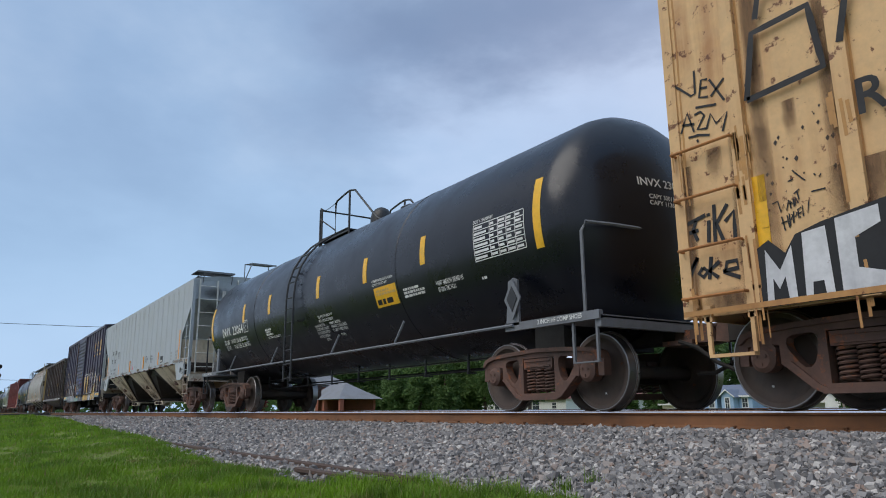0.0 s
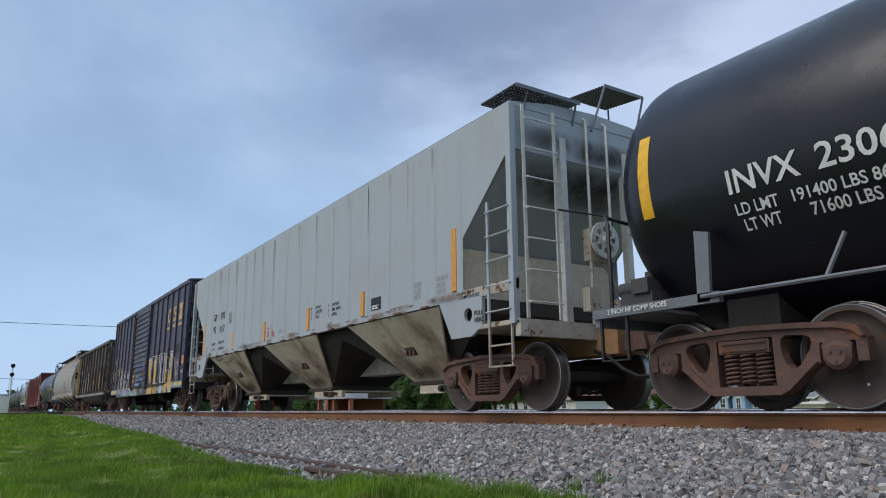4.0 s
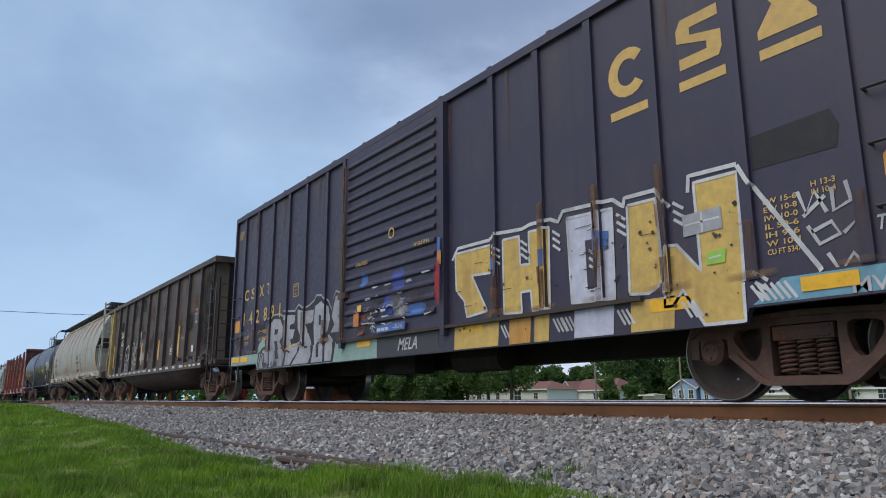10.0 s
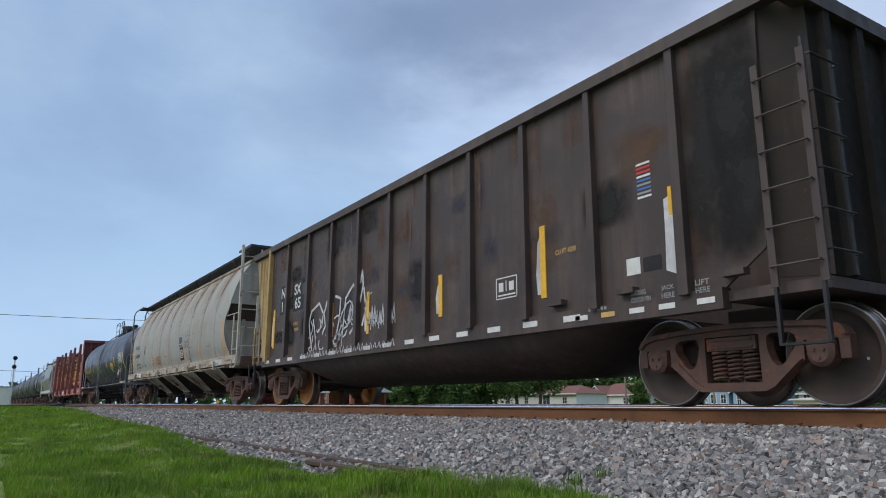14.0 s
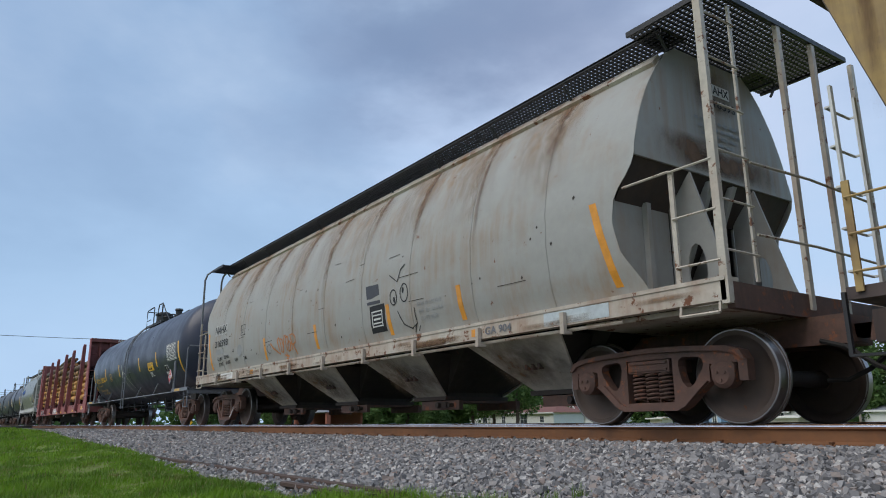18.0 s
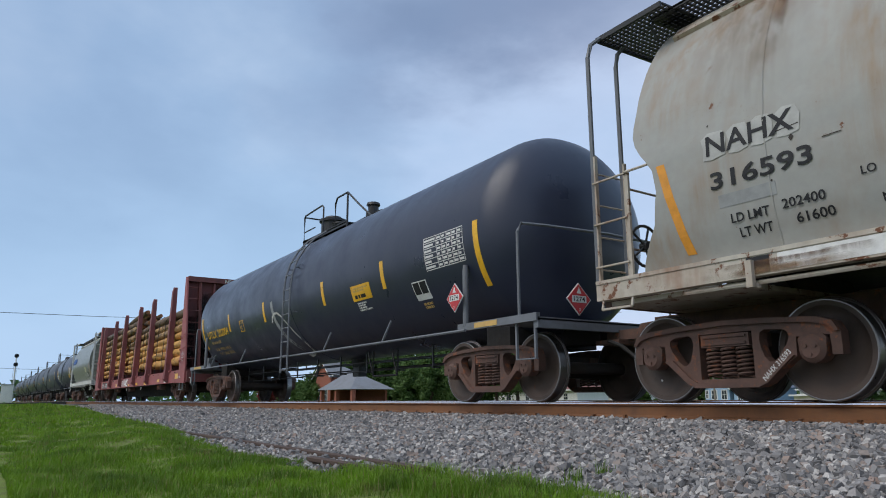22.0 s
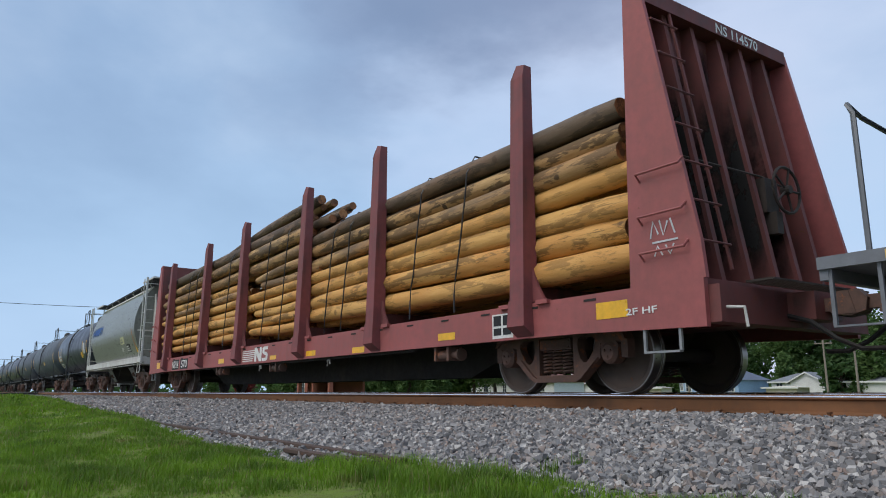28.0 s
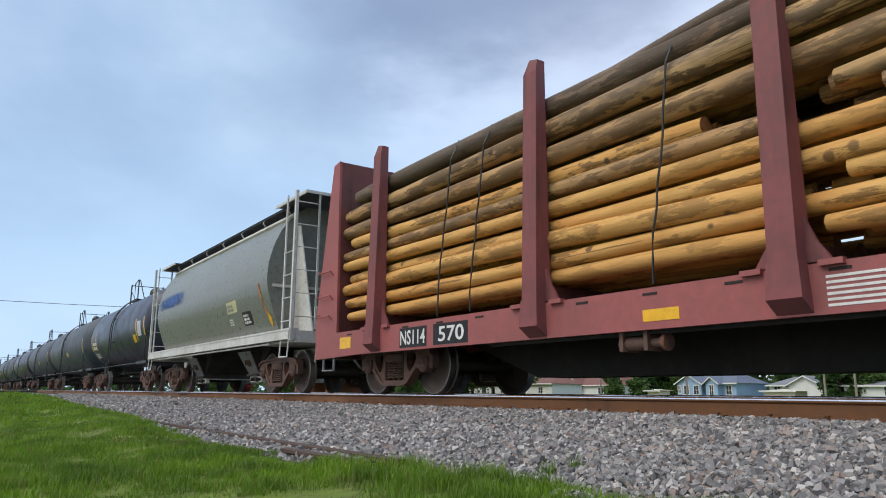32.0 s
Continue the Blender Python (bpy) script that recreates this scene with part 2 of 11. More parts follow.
graffiti_orange_gold = mt("burnt_ochre_spray_paint", (0.60, 0.31, 0.07), dirt=(0.32, 0.15, 0.05), dirty=0.7, rusty=0.05, rough=0.6, bump=0, streaks=0.9)
graffiti_dark = mt("black_spray_paint", (0.022, 0.021, 0.027), dirt=(0.09, 0.085, 0.10), dirty=0.5, rusty=0.0, rough=0.6, bump=0)
graffiti_silver = mt("patchy_silver_spray_paint", (0.37, 0.37, 0.41), dirt=(0.17, 0.17, 0.21), dirty=1.0, rusty=0.0, rough=0.5, bump=0, streaks=0.9, vary=0.2)
graffiti_gold = mt("ochre_spray_paint", (0.62, 0.42, 0.12), dirt=(0.34, 0.20, 0.08), dirty=0.7, rusty=0.05, rough=0.6, bump=0, vary=0.15, streaks=0.9)
door_red = mt("dull_red_spray_paint", (0.26, 0.06, 0.04), dirt=(0.10, 0.04, 0.03), dirty=0.7, rusty=0.0, rough=0.6, bump=0)
thin_grey = mt("thin_grey_spray_paint", (0.17, 0.18, 0.23), dirt=(0.06, 0.06, 0.09), dirty=0.9, rusty=0.0, rough=0.7, bump=0, streaks=0.8)
deep_blue = mt("deep_blue_spray_paint", (0.035, 0.07, 0.33), dirty=0.3, rusty=0.0, rough=0.6, bump=0)
graffiti_blue = mt("blue_spray_paint", (0.06, 0.16, 0.45), dirty=0.3, rusty=0.0, rough=0.6, bump=0)
graffiti_teal = mt("pale_teal_spray_paint", (0.28, 0.42, 0.38), dirty=0.3, rusty=0.0, rough=0.6, bump=0)
graffiti_orange = mt("orange_spray_paint", (0.55, 0.20, 0.05), dirty=0.2, rusty=0.0, rough=0.6, bump=0)
graffiti_green = mt("lime_spray_paint", (0.30, 0.55, 0.08), dirty=0.1, rusty=0.0, rough=0.6, bump=0)
patch_grey = mt("dull_grey_patch_paint", (0.30, 0.31, 0.31), dirty=0.3, rusty=0.0, rough=0.6, bump=0)
rust_orange = mt("orange_rust", (0.38, 0.16, 0.05), dirt=(0.16, 0.07, 0.03), dirty=0.5, rusty=0.05, rough=0.85)
rail_rust = mt("brown_rail_rust", (0.21, 0.095, 0.042), dirt=(0.10, 0.052, 0.030), dirty=0.6, rusty=0.05, rust=(0.30, 0.12, 0.04), rough=0.85, bump=0.3)
rail_head = mt("polished_rail_head", (0.80, 0.81, 0.84), dirty=0.1, rusty=0.0, rough=0.18, metal=1.0, bump=0.01)
tie_wood = mt("creosoted_tie_wood", (0.06, 0.045, 0.035), dirt=(0.14, 0.11, 0.09), dirty=0.5, rusty=0.0, rough=0.9, bump=0.5)
old_rail_rust = mt("dark_rail_rust", (0.065, 0.042, 0.034), dirt=(0.13, 0.085, 0.06), dirty=0.5, rusty=0.03, rough=0.9, bump=0.4)
brick_red = mt("red_brick", (0.30, 0.10, 0.065), dirty=0.3, rusty=0.0, rough=0.85)
galvanised = mt("weathered_grey_metal", (0.34, 0.35, 0.36), dirty=0.3, rusty=0.0, rough=0.5, metal=0.6)
pole_wood = mt("grey_pole_wood", (0.26, 0.22, 0.18), dirty=0.4, rusty=0.0, rough=0.9)
siding_blue = mt("pale_blue_siding", (0.30, 0.44, 0.62), dirty=0.1, rusty=0.0, rough=0.6)
siding_white = mt("white_siding", (0.72, 0.72, 0.70), dirty=0.1, rusty=0.0, rough=0.6)
siding_cream = mt("cream_siding", (0.66, 0.60, 0.50), dirty=0.1, rusty=0.0, rough=0.6)
shingle_blue = mt("blue_grey_shingles", (0.14, 0.17, 0.23), dirty=0.3, rusty=0.0, rough=0.9)
shingle_red = mt("brown_red_shingles", (0.20, 0.09, 0.075), dirty=0.3, rusty=0.0, rough=0.9)
shingle_grey = mt("grey_shingles", (0.20, 0.21, 0.23), dirty=0.3, rusty=0.0, rough=0.9)
window_dark = mt("dark_window_glass", (0.05, 0.06, 0.07), dirty=0.0, rusty=0.0, rough=0.08, bump=0)
asphalt = mt("worn_asphalt", (0.05, 0.05, 0.052), dirty=0.3, rusty=0.0, rough=0.9)
bark = mt("brown_bark", (0.10, 0.075, 0.055), dirty=0.4, rusty=0.0, rough=0.95, bump=0.6)


def soft_stain(name, col, most=0.8, runs_down=True, grain=6.0, axis="X"):
    """A thin film of dirt or spray that thins out to bare paint at its rim."""
    m, nt, b = nodes(name)
    tc = nt.nodes.new("ShaderNodeTexCoord")
    sep = nt.nodes.new("ShaderNodeSeparateXYZ")
    nt.links.new(tc.outputs["Generated"], sep.inputs[0])

    def calc(op, a, c):
        x = nt.nodes.new("ShaderNodeMath")
        x.operation = op
        for sock, v in zip(x.inputs, (a, c)):
            if isinstance(v, (int, float)):
                sock.default_value = v
            else:
                nt.links.new(v, sock)
        return x.outputs[0]

    def hump(v):
        return calc("MULTIPLY", calc("MULTIPLY", v, 4.0), calc("SUBTRACT", 1.0, v))
    across = hump(sep.outputs[axis])
    along = calc("POWER", sep.outputs["Z"], 0.8) if runs_down else hump(sep.outputs["Z"])
    torn = noise_node(nt, tc.outputs["Object"], grain, 7, 0.65, (1.0, 1.0, 0.16) if runs_down else (1.0, 1.0, 0.7))
    k = calc("MULTIPLY", calc("MULTIPLY", across, along), ramp_node(nt, torn, 0.34, 0.62, 0.15, 1.5))
    k = calc("MINIMUM", calc("MULTIPLY", k, most), 0.96)
    tone = noise_node(nt, tc.outputs["Object"], 11.0, 5, 0.6)
    nt.links.new(mix_node(nt, ramp_node(nt, tone, 0.3, 0.7), tuple(c * 0.72 for c in col), tuple(min(1, c * 1.2) for c in col)), b.inputs["Base Color"])
    b.inputs["Roughness"].default_value = 0.8
    nt.links.new(k, b.inputs["Alpha"])
    return m


rust_film = soft_stain("brown_rust_film", (0.33, 0.21, 0.125), 0.33)
dark_rust_film = soft_stain("dark_rust_film", (0.17, 0.09, 0.05), 0.6)
soot_film = soft_stain("sooty_grime_film", (0.06, 0.046, 0.036), 0.40, False, 3.0)
brown_film = soft_stain("brown_grime_film", (0.26, 0.16, 0.09), 0.55, False, 2.0)
end_film = soft_stain("brown_end_grime_film", (0.17, 0.10, 0.06), 0.75, False, 2.0, "Y")
dark_end = soft_stain("dark_end_film", (0.065, 0.060, 0.056), 0.75, False, 1.6, "Y")
black_end = soft_stain("black_end_film", (0.022, 0.015, 0.014), 1.2, False, 1.4, "Y")
wear_brown = soft_stain("worn_brown_rust_patch", (0.15, 0.085, 0.055), 0.5, False, 3.0)
wear_slate = soft_stain("worn_slate_paint_patch", (0.05, 0.055, 0.085), 0.6, False, 4.0)
heavy_black = soft_stain("heavy_black_film", (0.010, 0.009, 0.009), 1.3, False, 2.0)
blue_film = soft_stain("thin_blue_spray", (0.045, 0.12, 0.34), 1.1, False, 9.0)
pale_film = soft_stain("thin_pale_spray", (0.36, 0.37, 0.42), 0.8, False, 8.0)
red_film = soft_stain("thin_red_spray", (0.36, 0.03, 0.035), 1.5, False, 9.0)


def wood_log(name, pale, deep, grey, greyness):
    """Peeled pine: long grain, torn darker bast, grey weathering in patches and dark knots."""
    m, nt, b = nodes(name)
    co = nt.nodes.new("ShaderNodeTexCoord").outputs["Object"]
    rnd = nt.nodes.new("ShaderNodeObjectInfo").outputs["Random"]
    shift = nt.nodes.new("ShaderNodeVectorMath")
    shift.operation = "MULTIPLY_ADD"
    shift.inputs[1].default_value = (40, 40, 40)
    nt.links.new(rnd, shift.inputs[0])
    nt.links.new(co, shift.inputs[2])
    co = shift.outputs[0]
    grain = noise_node(nt, co, 3.0, 9, 0.7, (0.5, 7, 7))
    torn = noise_node(nt, co, 2.2, 8, 0.7, (0.55, 2.6, 2.6))
    blot = noise_node(nt, co, 1.1, 5, 0.6, (0.6, 2, 2))
    c = mix_node(nt, ramp_node(nt, grain, 0.3, 0.7), deep, pale)
    c = mix_node(nt, ramp_node(nt, noise_node(nt, co, 0.9, 4, 0.6, (0.5, 1.5, 1.5)), 0.42, 0.62, 0.0, 0.7), c, tuple(k * m for k, m in zip(deep, (0.95, 0.75, 0.6))))
    c = mix_node(nt, ramp_node(nt, torn, 0.535 - 0.10 * greyness, 0.565 - 0.10 * greyness, 0.0, 0.9), c, tuple(0.30 * k for k in deep))
    crack = noise_node(nt, co, 2.6, 4, 0.6, (0.16, 9, 9))
    c = mix_node(nt, ramp_node(nt, crack, 0.635, 0.66, 0.0, 0.85), c, tuple(0.18 * k for k in deep))
    c = mix_node(nt, ramp_node(nt, blot, 0.66 - 0.30 * greyness, 0.78 - 0.22 * greyness), c, grey)
    vo = nt.nodes.new("ShaderNodeTexVoronoi")
    vo.inputs["Scale"].default_value = 2.1
    nt.links.new(co, vo.inputs["Vector"])
    c = mix_node(nt, ramp_node(nt, vo.outputs["Distance"], 0.13, 0.09), c, (0.07, 0.04, 0.022))
    c = mix_node(nt, ramp_node(nt, rnd, 0.0, 1.0, 0.0, 0.65), c, deep)
    nt.links.new(c, b.inputs["Base Color"])
    b.inputs["Roughness"].default_value = 0.7
    bp = nt.nodes.new("ShaderNodeBump")
    bp.inputs["Strength"].default_value, bp.inputs["Distance"].default_value = 0.9, 0.03
    nt.links.new(torn, bp.inputs["Height"])
    nt.links.new(bp.outputs[0], b.inputs["Normal"])
    return m


log_fresh = wood_log("fresh_peeled_pine", (0.78, 0.49, 0.17), (0.58, 0.30, 0.08), (0.28, 0.18, 0.09), 0.2)
log_mid = wood_log("drying_peeled_pine", (0.60, 0.39, 0.17), (0.37, 0.21, 0.09), (0.16, 0.11, 0.07), 0.5)
log_grey = wood_log("greyed_pine", (0.30, 0.20, 0.13), (0.17, 0.11, 0.07), (0.10, 0.076, 0.056), 0.6)
log_end = wood_log("sawn_pine_end", (0.45, 0.22, 0.08), (0.28, 0.11, 0.04), (0.20, 0.10, 0.05), 0.3)


def stone_mat():
    m, nt, b = nodes("granite_ballast")
    geo = nt.nodes.new("ShaderNodeNewGeometry")
    co = nt.nodes.new("ShaderNodeTexCoord").outputs["Object"]
    r = nt.nodes.new("ShaderNodeValToRGB")
    el = r.color_ramp.elements
    el[0].position, el[0].color = 0.0, (0.075, 0.073, 0.075, 1)
    el[1].position, el[1].color = 1.0, (0.58, 0.545, 0.51, 1)
    for p, c in ((0.14, (0.15, 0.145, 0.147)), (0.40, (0.245, 0.234, 0.231)), (0.66, (0.315, 0.30, 0.292)), (0.77, (0.31, 0.25, 0.215)), (0.82, (0.31, 0.215, 0.17)), (0.86, (0.41, 0.385, 0.365))):
        k = el.new(p)
        k.color = (*c, 1)
    nt.links.new(geo.outputs["Random Per Island"], r.inputs[0])
    speck = noise_node(nt, co, 60, 4, 0.7)
    c = mix_node(nt, ramp_node(nt, speck, 0.35, 0.7, 0.0, 0.45), r.outputs[0], (0.16, 0.155, 0.15))
    nt.links.new(c, b.inputs["Base Color"])
    b.inputs["Roughness"].default_value = 0.85
    return m


stone = stone_mat()


def ground_mat(name, a, bcol, c, scale):
    m, nt, b = nodes(name)
    co = nt.nodes.new("ShaderNodeTexCoord").outputs["Object"]
    f1, f2 = noise_node(nt, co, scale, 8, 0.7), noise_node(nt, co, scale * 14, 6, 0.7)
    x = mix_node(nt, ramp_node(nt, f1, 0.35, 0.65), a, bcol)
    x = mix_node(nt, ramp_node(nt, f2, 0.4, 0.7), x, c)
    nt.links.new(x, b.inputs["Base Color"])
    b.inputs["Roughness"].default_value = 0.95
    bp = nt.nodes.new("ShaderNodeBump")
    bp.inputs["Strength"].default_value, bp.inputs["Distance"].default_value = 0.8, 0.03
    nt.links.new(f2, bp.inputs["Height"])
    nt.links.new(bp.outputs[0], b.inputs["Normal"])
    return m


turf = ground_mat("grassy_soil", (0.11, 0.17, 0.015), (0.16, 0.22, 0.02), (0.09, 0.09, 0.025), 0.6)
# bed kept dark: shade in the gaps between stones is in its colour
ballast_bed = ground_mat("crushed_stone_bed", (0.13, 0.125, 0.12), (0.20, 0.19, 0.18), (0.045, 0.042, 0.04), 2.5)


def leaf_mat(name, a, bcol, tip=None):
    m, nt, b = nodes(name)
    geo = nt.nodes.new("ShaderNodeNewGeometry")
    co = nt.nodes.new("ShaderNodeTexCoord").outputs["Object"]
    x = mix_node(nt, geo.outputs["Random Per Island"], a, bcol)
    if tip:
        x = mix_node(nt, ramp_node(nt, noise_node(nt, co, 1.1, 3), 0.45, 0.7), x, tip)
    nt.links.new(x, b.inputs["Base Color"])
    b.inputs["Roughness"].default_value = 0.6
    b.inputs["Specular IOR Level"].default_value = 0.25
    see = nt.nodes.new("ShaderNodeBsdfTranslucent")
    both = nt.nodes.new("ShaderNodeMixShader")
    both.inputs[0].default_value = 0.45
    nt.links.new(x, see.inputs["Color"])
    nt.links.new(b.outputs[0], both.inputs[1])
    nt.links.new(see.outputs[0], both.inputs[2])
    nt.links.new(both.outputs[0], nt.nodes["Material Output"].inputs["Surface"])
    return m


def blade_mat():
    m, nt, b = nodes("grass_blades")
    isl = nt.nodes.new("ShaderNodeNewGeometry").outputs["Random Per Island"]
    co = nt.nodes.new("ShaderNodeTexCoord").outputs["Object"]
    x = mix_node(nt, isl, (0.175, 0.32, 0.014), (0.215, 0.37, 0.02))
    x = mix_node(nt, ramp_node(nt, noise_node(nt, co, 0.8, 4, 0.6), 0.40, 0.66, 0.0, 0.8), x, (0.10, 0.19, 0.014))
    x = mix_node(nt, ramp_node(nt, noise_node(nt, co, 2.0, 5, 0.65), 0.46, 0.66, 0.0, 0.8), x, (0.055, 0.11, 0.012))
    x = mix_node(nt, ramp_node(nt, noise_node(nt, co, 3.1, 5, 0.65, (1.0, 1.0, 1.0)), 0.60, 0.70, 0.0, 0.8), x, (0.20, 0.18, 0.055))
    x = mix_node(nt, ramp_node(nt, isl, 0.955, 0.965), x, (0.26, 0.22, 0.09))
    nt.links.new(x, b.inputs["Base Color"])
    b.inputs["Roughness"].default_value = 0.65
    see = nt.nodes.new("ShaderNodeBsdfTranslucent")
    both = nt.nodes.new("ShaderNodeMixShader")
    both.inputs[0].default_value = 0.35
    nt.links.new(x, see.inputs["Color"])
    nt.links.new(b.outputs[0], both.inputs[1])
    nt.links.new(see.outputs[0], both.inputs[2])
    nt.links.new(both.outputs[0], nt.nodes["Material Output"].inputs["Surface"])
    return m


blade = blade_mat()
leaves = leaf_mat("tree_leaves", (0.070, 0.135, 0.040), (0.15, 0.235, 0.075))
leaves_dark = leaf_mat("dark_conifer_leaves", (0.045, 0.10, 0.032), (0.095, 0.16, 0.054))
leaves_red = leaf_mat("red_maple_leaves", (0.16, 0.025, 0.03), (0.25, 0.05, 0.05))


# ---------------------------------------------------------------- mesh helpers
class Geo:
    """Collects vertices and faces of one mesh."""

    def __init__(self):
        self.v, self.f = [], []

    def add(self, vs, fs):
        k = len(self.v)
        self.v += [tuple(p) for p in vs]
        self.f += [tuple(i + k for i in q) for q in fs]
        return self

    def box(self, x0, x1, y0, y1, z0, z1):
        x0, x1, y0, y1, z0, z1 = min(x0, x1), max(x0, x1), min(y0, y1), max(y0, y1), min(z0, z1), max(z0, z1)
        return self.add([(x, y, z) for x in (x0, x1) for y in (y0, y1) for z in (z0, z1)],
                        [(0, 1, 3, 2), (4, 6, 7, 5), (0, 4, 5, 1), (2, 3, 7, 6), (0, 2, 6, 4), (1, 5, 7, 3)])

    def hexa(self, a, b):
        """A solid between two quads of matching order."""
        n = len(a)
        fs = [tuple(range(n))[::-1], tuple(range(n, 2 * n))]
        fs += [(i, (i + 1) % n, n + (i + 1) % n, n + i) for i in range(n)]
        return self.add(list(a) + list(b), fs)

    def plate(self, outer, holes=(), y0=0.0, y1=0.1, place=None):
        """A slab cut from the outline (x, z), with holes through it."""
        place = place or (lambda x, y, z: (x, y, z))
        loops = [outer, *holes]
        flat = [p for q in loops for p in q]
        n = len(flat)
        tris = tessellate_polygon([[Vector((p[0], p[1], 0)) for p in q] for q in loops])
        vs = [place(p[0], y0, p[1]) for p in flat] + [place(p[0], y1, p[1]) for p in flat]
        fs = [tuple(t) for t in tris] + [tuple(i + n for i in t)[::-1] for t in tris]
        k = 0
        for q in loops:
            m = len(q)
            fs += [(k + i, k + (i + 1) % m, n + k + (i + 1) % m, n + k + i) for i in range(m)]
            k += m
        return self.add(vs, fs)

    def pipe(self, pts, r, n=6, closed=False):
        pts = [Vector(p) for p in pts]
        rings = []
        up = Vector((0.013, 0.027, 1))
        for i, p in enumerate(pts):
            a = pts[i - 1] if i or closed else p
            b = pts[(i + 1) % len(pts)] if i + 1 < len(pts) or closed else p
            d = (b - a).normalized()
            s = d.cross(up)
            if s.length < 0.05:
                s = d.cross(Vector((1, 0, 0)))
            s.normalize()
            u = s.cross(d).normalized()
            rings.append([p + r * (math.cos(2 * math.pi * k / n) * s + math.sin(2 * math.pi * k / n) * u) for k in range(n)])
        m = len(rings)
        fs = []
        for i in range(m if closed else m - 1):
            j = (i + 1) % m
            fs += [(i * n + k, i * n + (k + 1) % n, j * n + (k + 1) % n, j * n + k) for k in range(n)]
        if not closed:
            fs += [tuple(range(n))[::-1], tuple(range((m - 1) * n, m * n))]
        return self.add([v for q in rings for v in q], fs)

    def lathe(self, prof, n=32, axis="x", at=(0, 0, 0), caps=True):
        """prof: (along, radius); turned about the axis through the point at."""
        vs = []
        for s, r in prof:
            for k in range(n):
                c, d = r * math.cos(2 * math.pi * k / n), r * math.sin(2 * math.pi * k / n)
                p = {"x": (s, c, d), "y": (c, s, d), "z": (c, d, s)}[axis]
                vs.append((p[0] + at[0], p[1] + at[1], p[2] + at[2]))
        fs = [(i * n + k, i * n + (k + 1) % n, (i + 1) * n + (k + 1) % n, (i + 1) * n + k) for i in range(len(prof) - 1) for k in range(n)]
        if caps:
            fs += [tuple(range(n))[::-1], tuple(range((len(prof) - 1) * n, len(prof) * n))]
        return self.add(vs, fs)

    def loft(self, rings, closed=True, caps=True):
        n, m = len(rings[0]), len(rings)
        vs = [p for q in rings for p in q]
        fs = []
        for i in range(m - 1):
            for k in range(n if closed else n - 1):
                fs.append((i * n + k, i * n + (k + 1) % n, (i + 1) * n + (k + 1) % n, (i + 1) * n + k))
        if caps:
            fs += [tuple(range(n))[::-1], tuple(range((m - 1) * n, m * n))]
        return self.add(vs, fs)

    def mesh(self, name, mat, smooth=False, angle=None):
        me = bpy.data.meshes.new(name)
        me.from_pydata(self.v, [], self.f)
        bm = bmesh.new()
        bm.from_mesh(me)
        bmesh.ops.recalc_face_normals(bm, faces=bm.faces)
        if smooth:
            lim = math.cos(radians(angle or 35))
            for f in bm.faces:
                f.smooth = True
            for ed in bm.edges:
                if len(ed.link_faces) == 2 and ed.link_faces[0].normal.dot(ed.link_faces[1].normal) < lim:
                    ed.smooth = False
        bm.to_mesh(me)
        bm.free()
        me.materials.append(mat)
        return me


def part(name, geo, mat, parent, label="", smooth=False, at=None):
    me = geo.mesh(name, mat, smooth) if isinstance(geo, Geo) else geo
    ob = new(name, me)
    ob.parent = parent
    if at is not None:
        ob.matrix_basis = at
    if label:
        ob["label"] = label
    return ob


def thing(name, geo, mat, label, category, group="", kind="", at=None, smooth=False):
    ob = new(name, geo.mesh(name, mat, smooth) if isinstance(geo, Geo) else geo)
    if at is not None:
        ob.matrix_basis = at
    return tagged(ob, label, category, group, kind)


TEXT = {}


def text_geo(body, height, width=None, gap=1.0):
    """Flat letters in the (x, z) plane, as tall as height; the first stands at x = 0."""
    key = (body, gap)
    if key not in TEXT:
        cu = bpy.data.curves.new("letters", "FONT")
        cu.body, cu.size, cu.space_character, cu.resolution_u, cu.offset = body, 1.0, gap, 3, 0.016
        ob = bpy.data.objects.new("letters", cu)
        me = bpy.data.meshes.new_from_object(ob)
        vs = np.array([v.co[:2] for v in me.vertices])
        fs = [tuple(p.vertices) for p in me.polygons]
        vs -= vs.min(0)
        TEXT[key] = (vs, fs)
        bpy.data.objects.remove(ob)
        bpy.data.meshes.remove(me)
    vs, fs = TEXT[key]
    vs = vs * (height / max(1e-6, vs[:, 1].max()))
    if width:
        vs = vs * np.array([width / vs[:, 0].max(), 1])
    return vs, fs


def letters(body, x, z, height, mat, car, prof, width=None, eps=0.009, name="lettering", gap=1.0, label="", lean=0.0):
    vs, fs = text_geo(body, height, width, gap)
    g = Geo()
    g.add([(x + u + lean * v, prof(z + v) - eps, z + v) for u, v in vs], fs)
    return part(name, g, mat, car, label)


def patch(x0, x1, z0, z1, mat, car, prof, eps=0.004, name="stripe", n=None, lean=0.0, label=""):
    """A sheet or paint patch that lies on the side given by prof(z); 2 mm thick at its rim."""
    n = n or max(1, int(abs(z1 - z0) / 0.06))
    g = Geo()
    zs = [z0 + (z1 - z0) * i / n for i in range(n + 1)]
    vs = []
    for zz in zs:
        y = prof(zz)
        o = lean * (zz - z0)
        vs += [(x0 + o, y - eps, zz), (x1 + o, y - eps, zz), (x1 + o, y + 0.002, zz), (x0 + o, y + 0.002, zz)]
    g.add(vs, [(4 * i + k, 4 * i + (k + 1) % 4, 4 * i + 4 + (k + 1) % 4, 4 * i + 4 + k) for i in range(n) for k in range(4)]
          + [(0, 3, 2, 1), (4 * n, 4 * n + 1, 4 * n + 2, 4 * n + 3)])
    return part(name, g, mat, car, label)


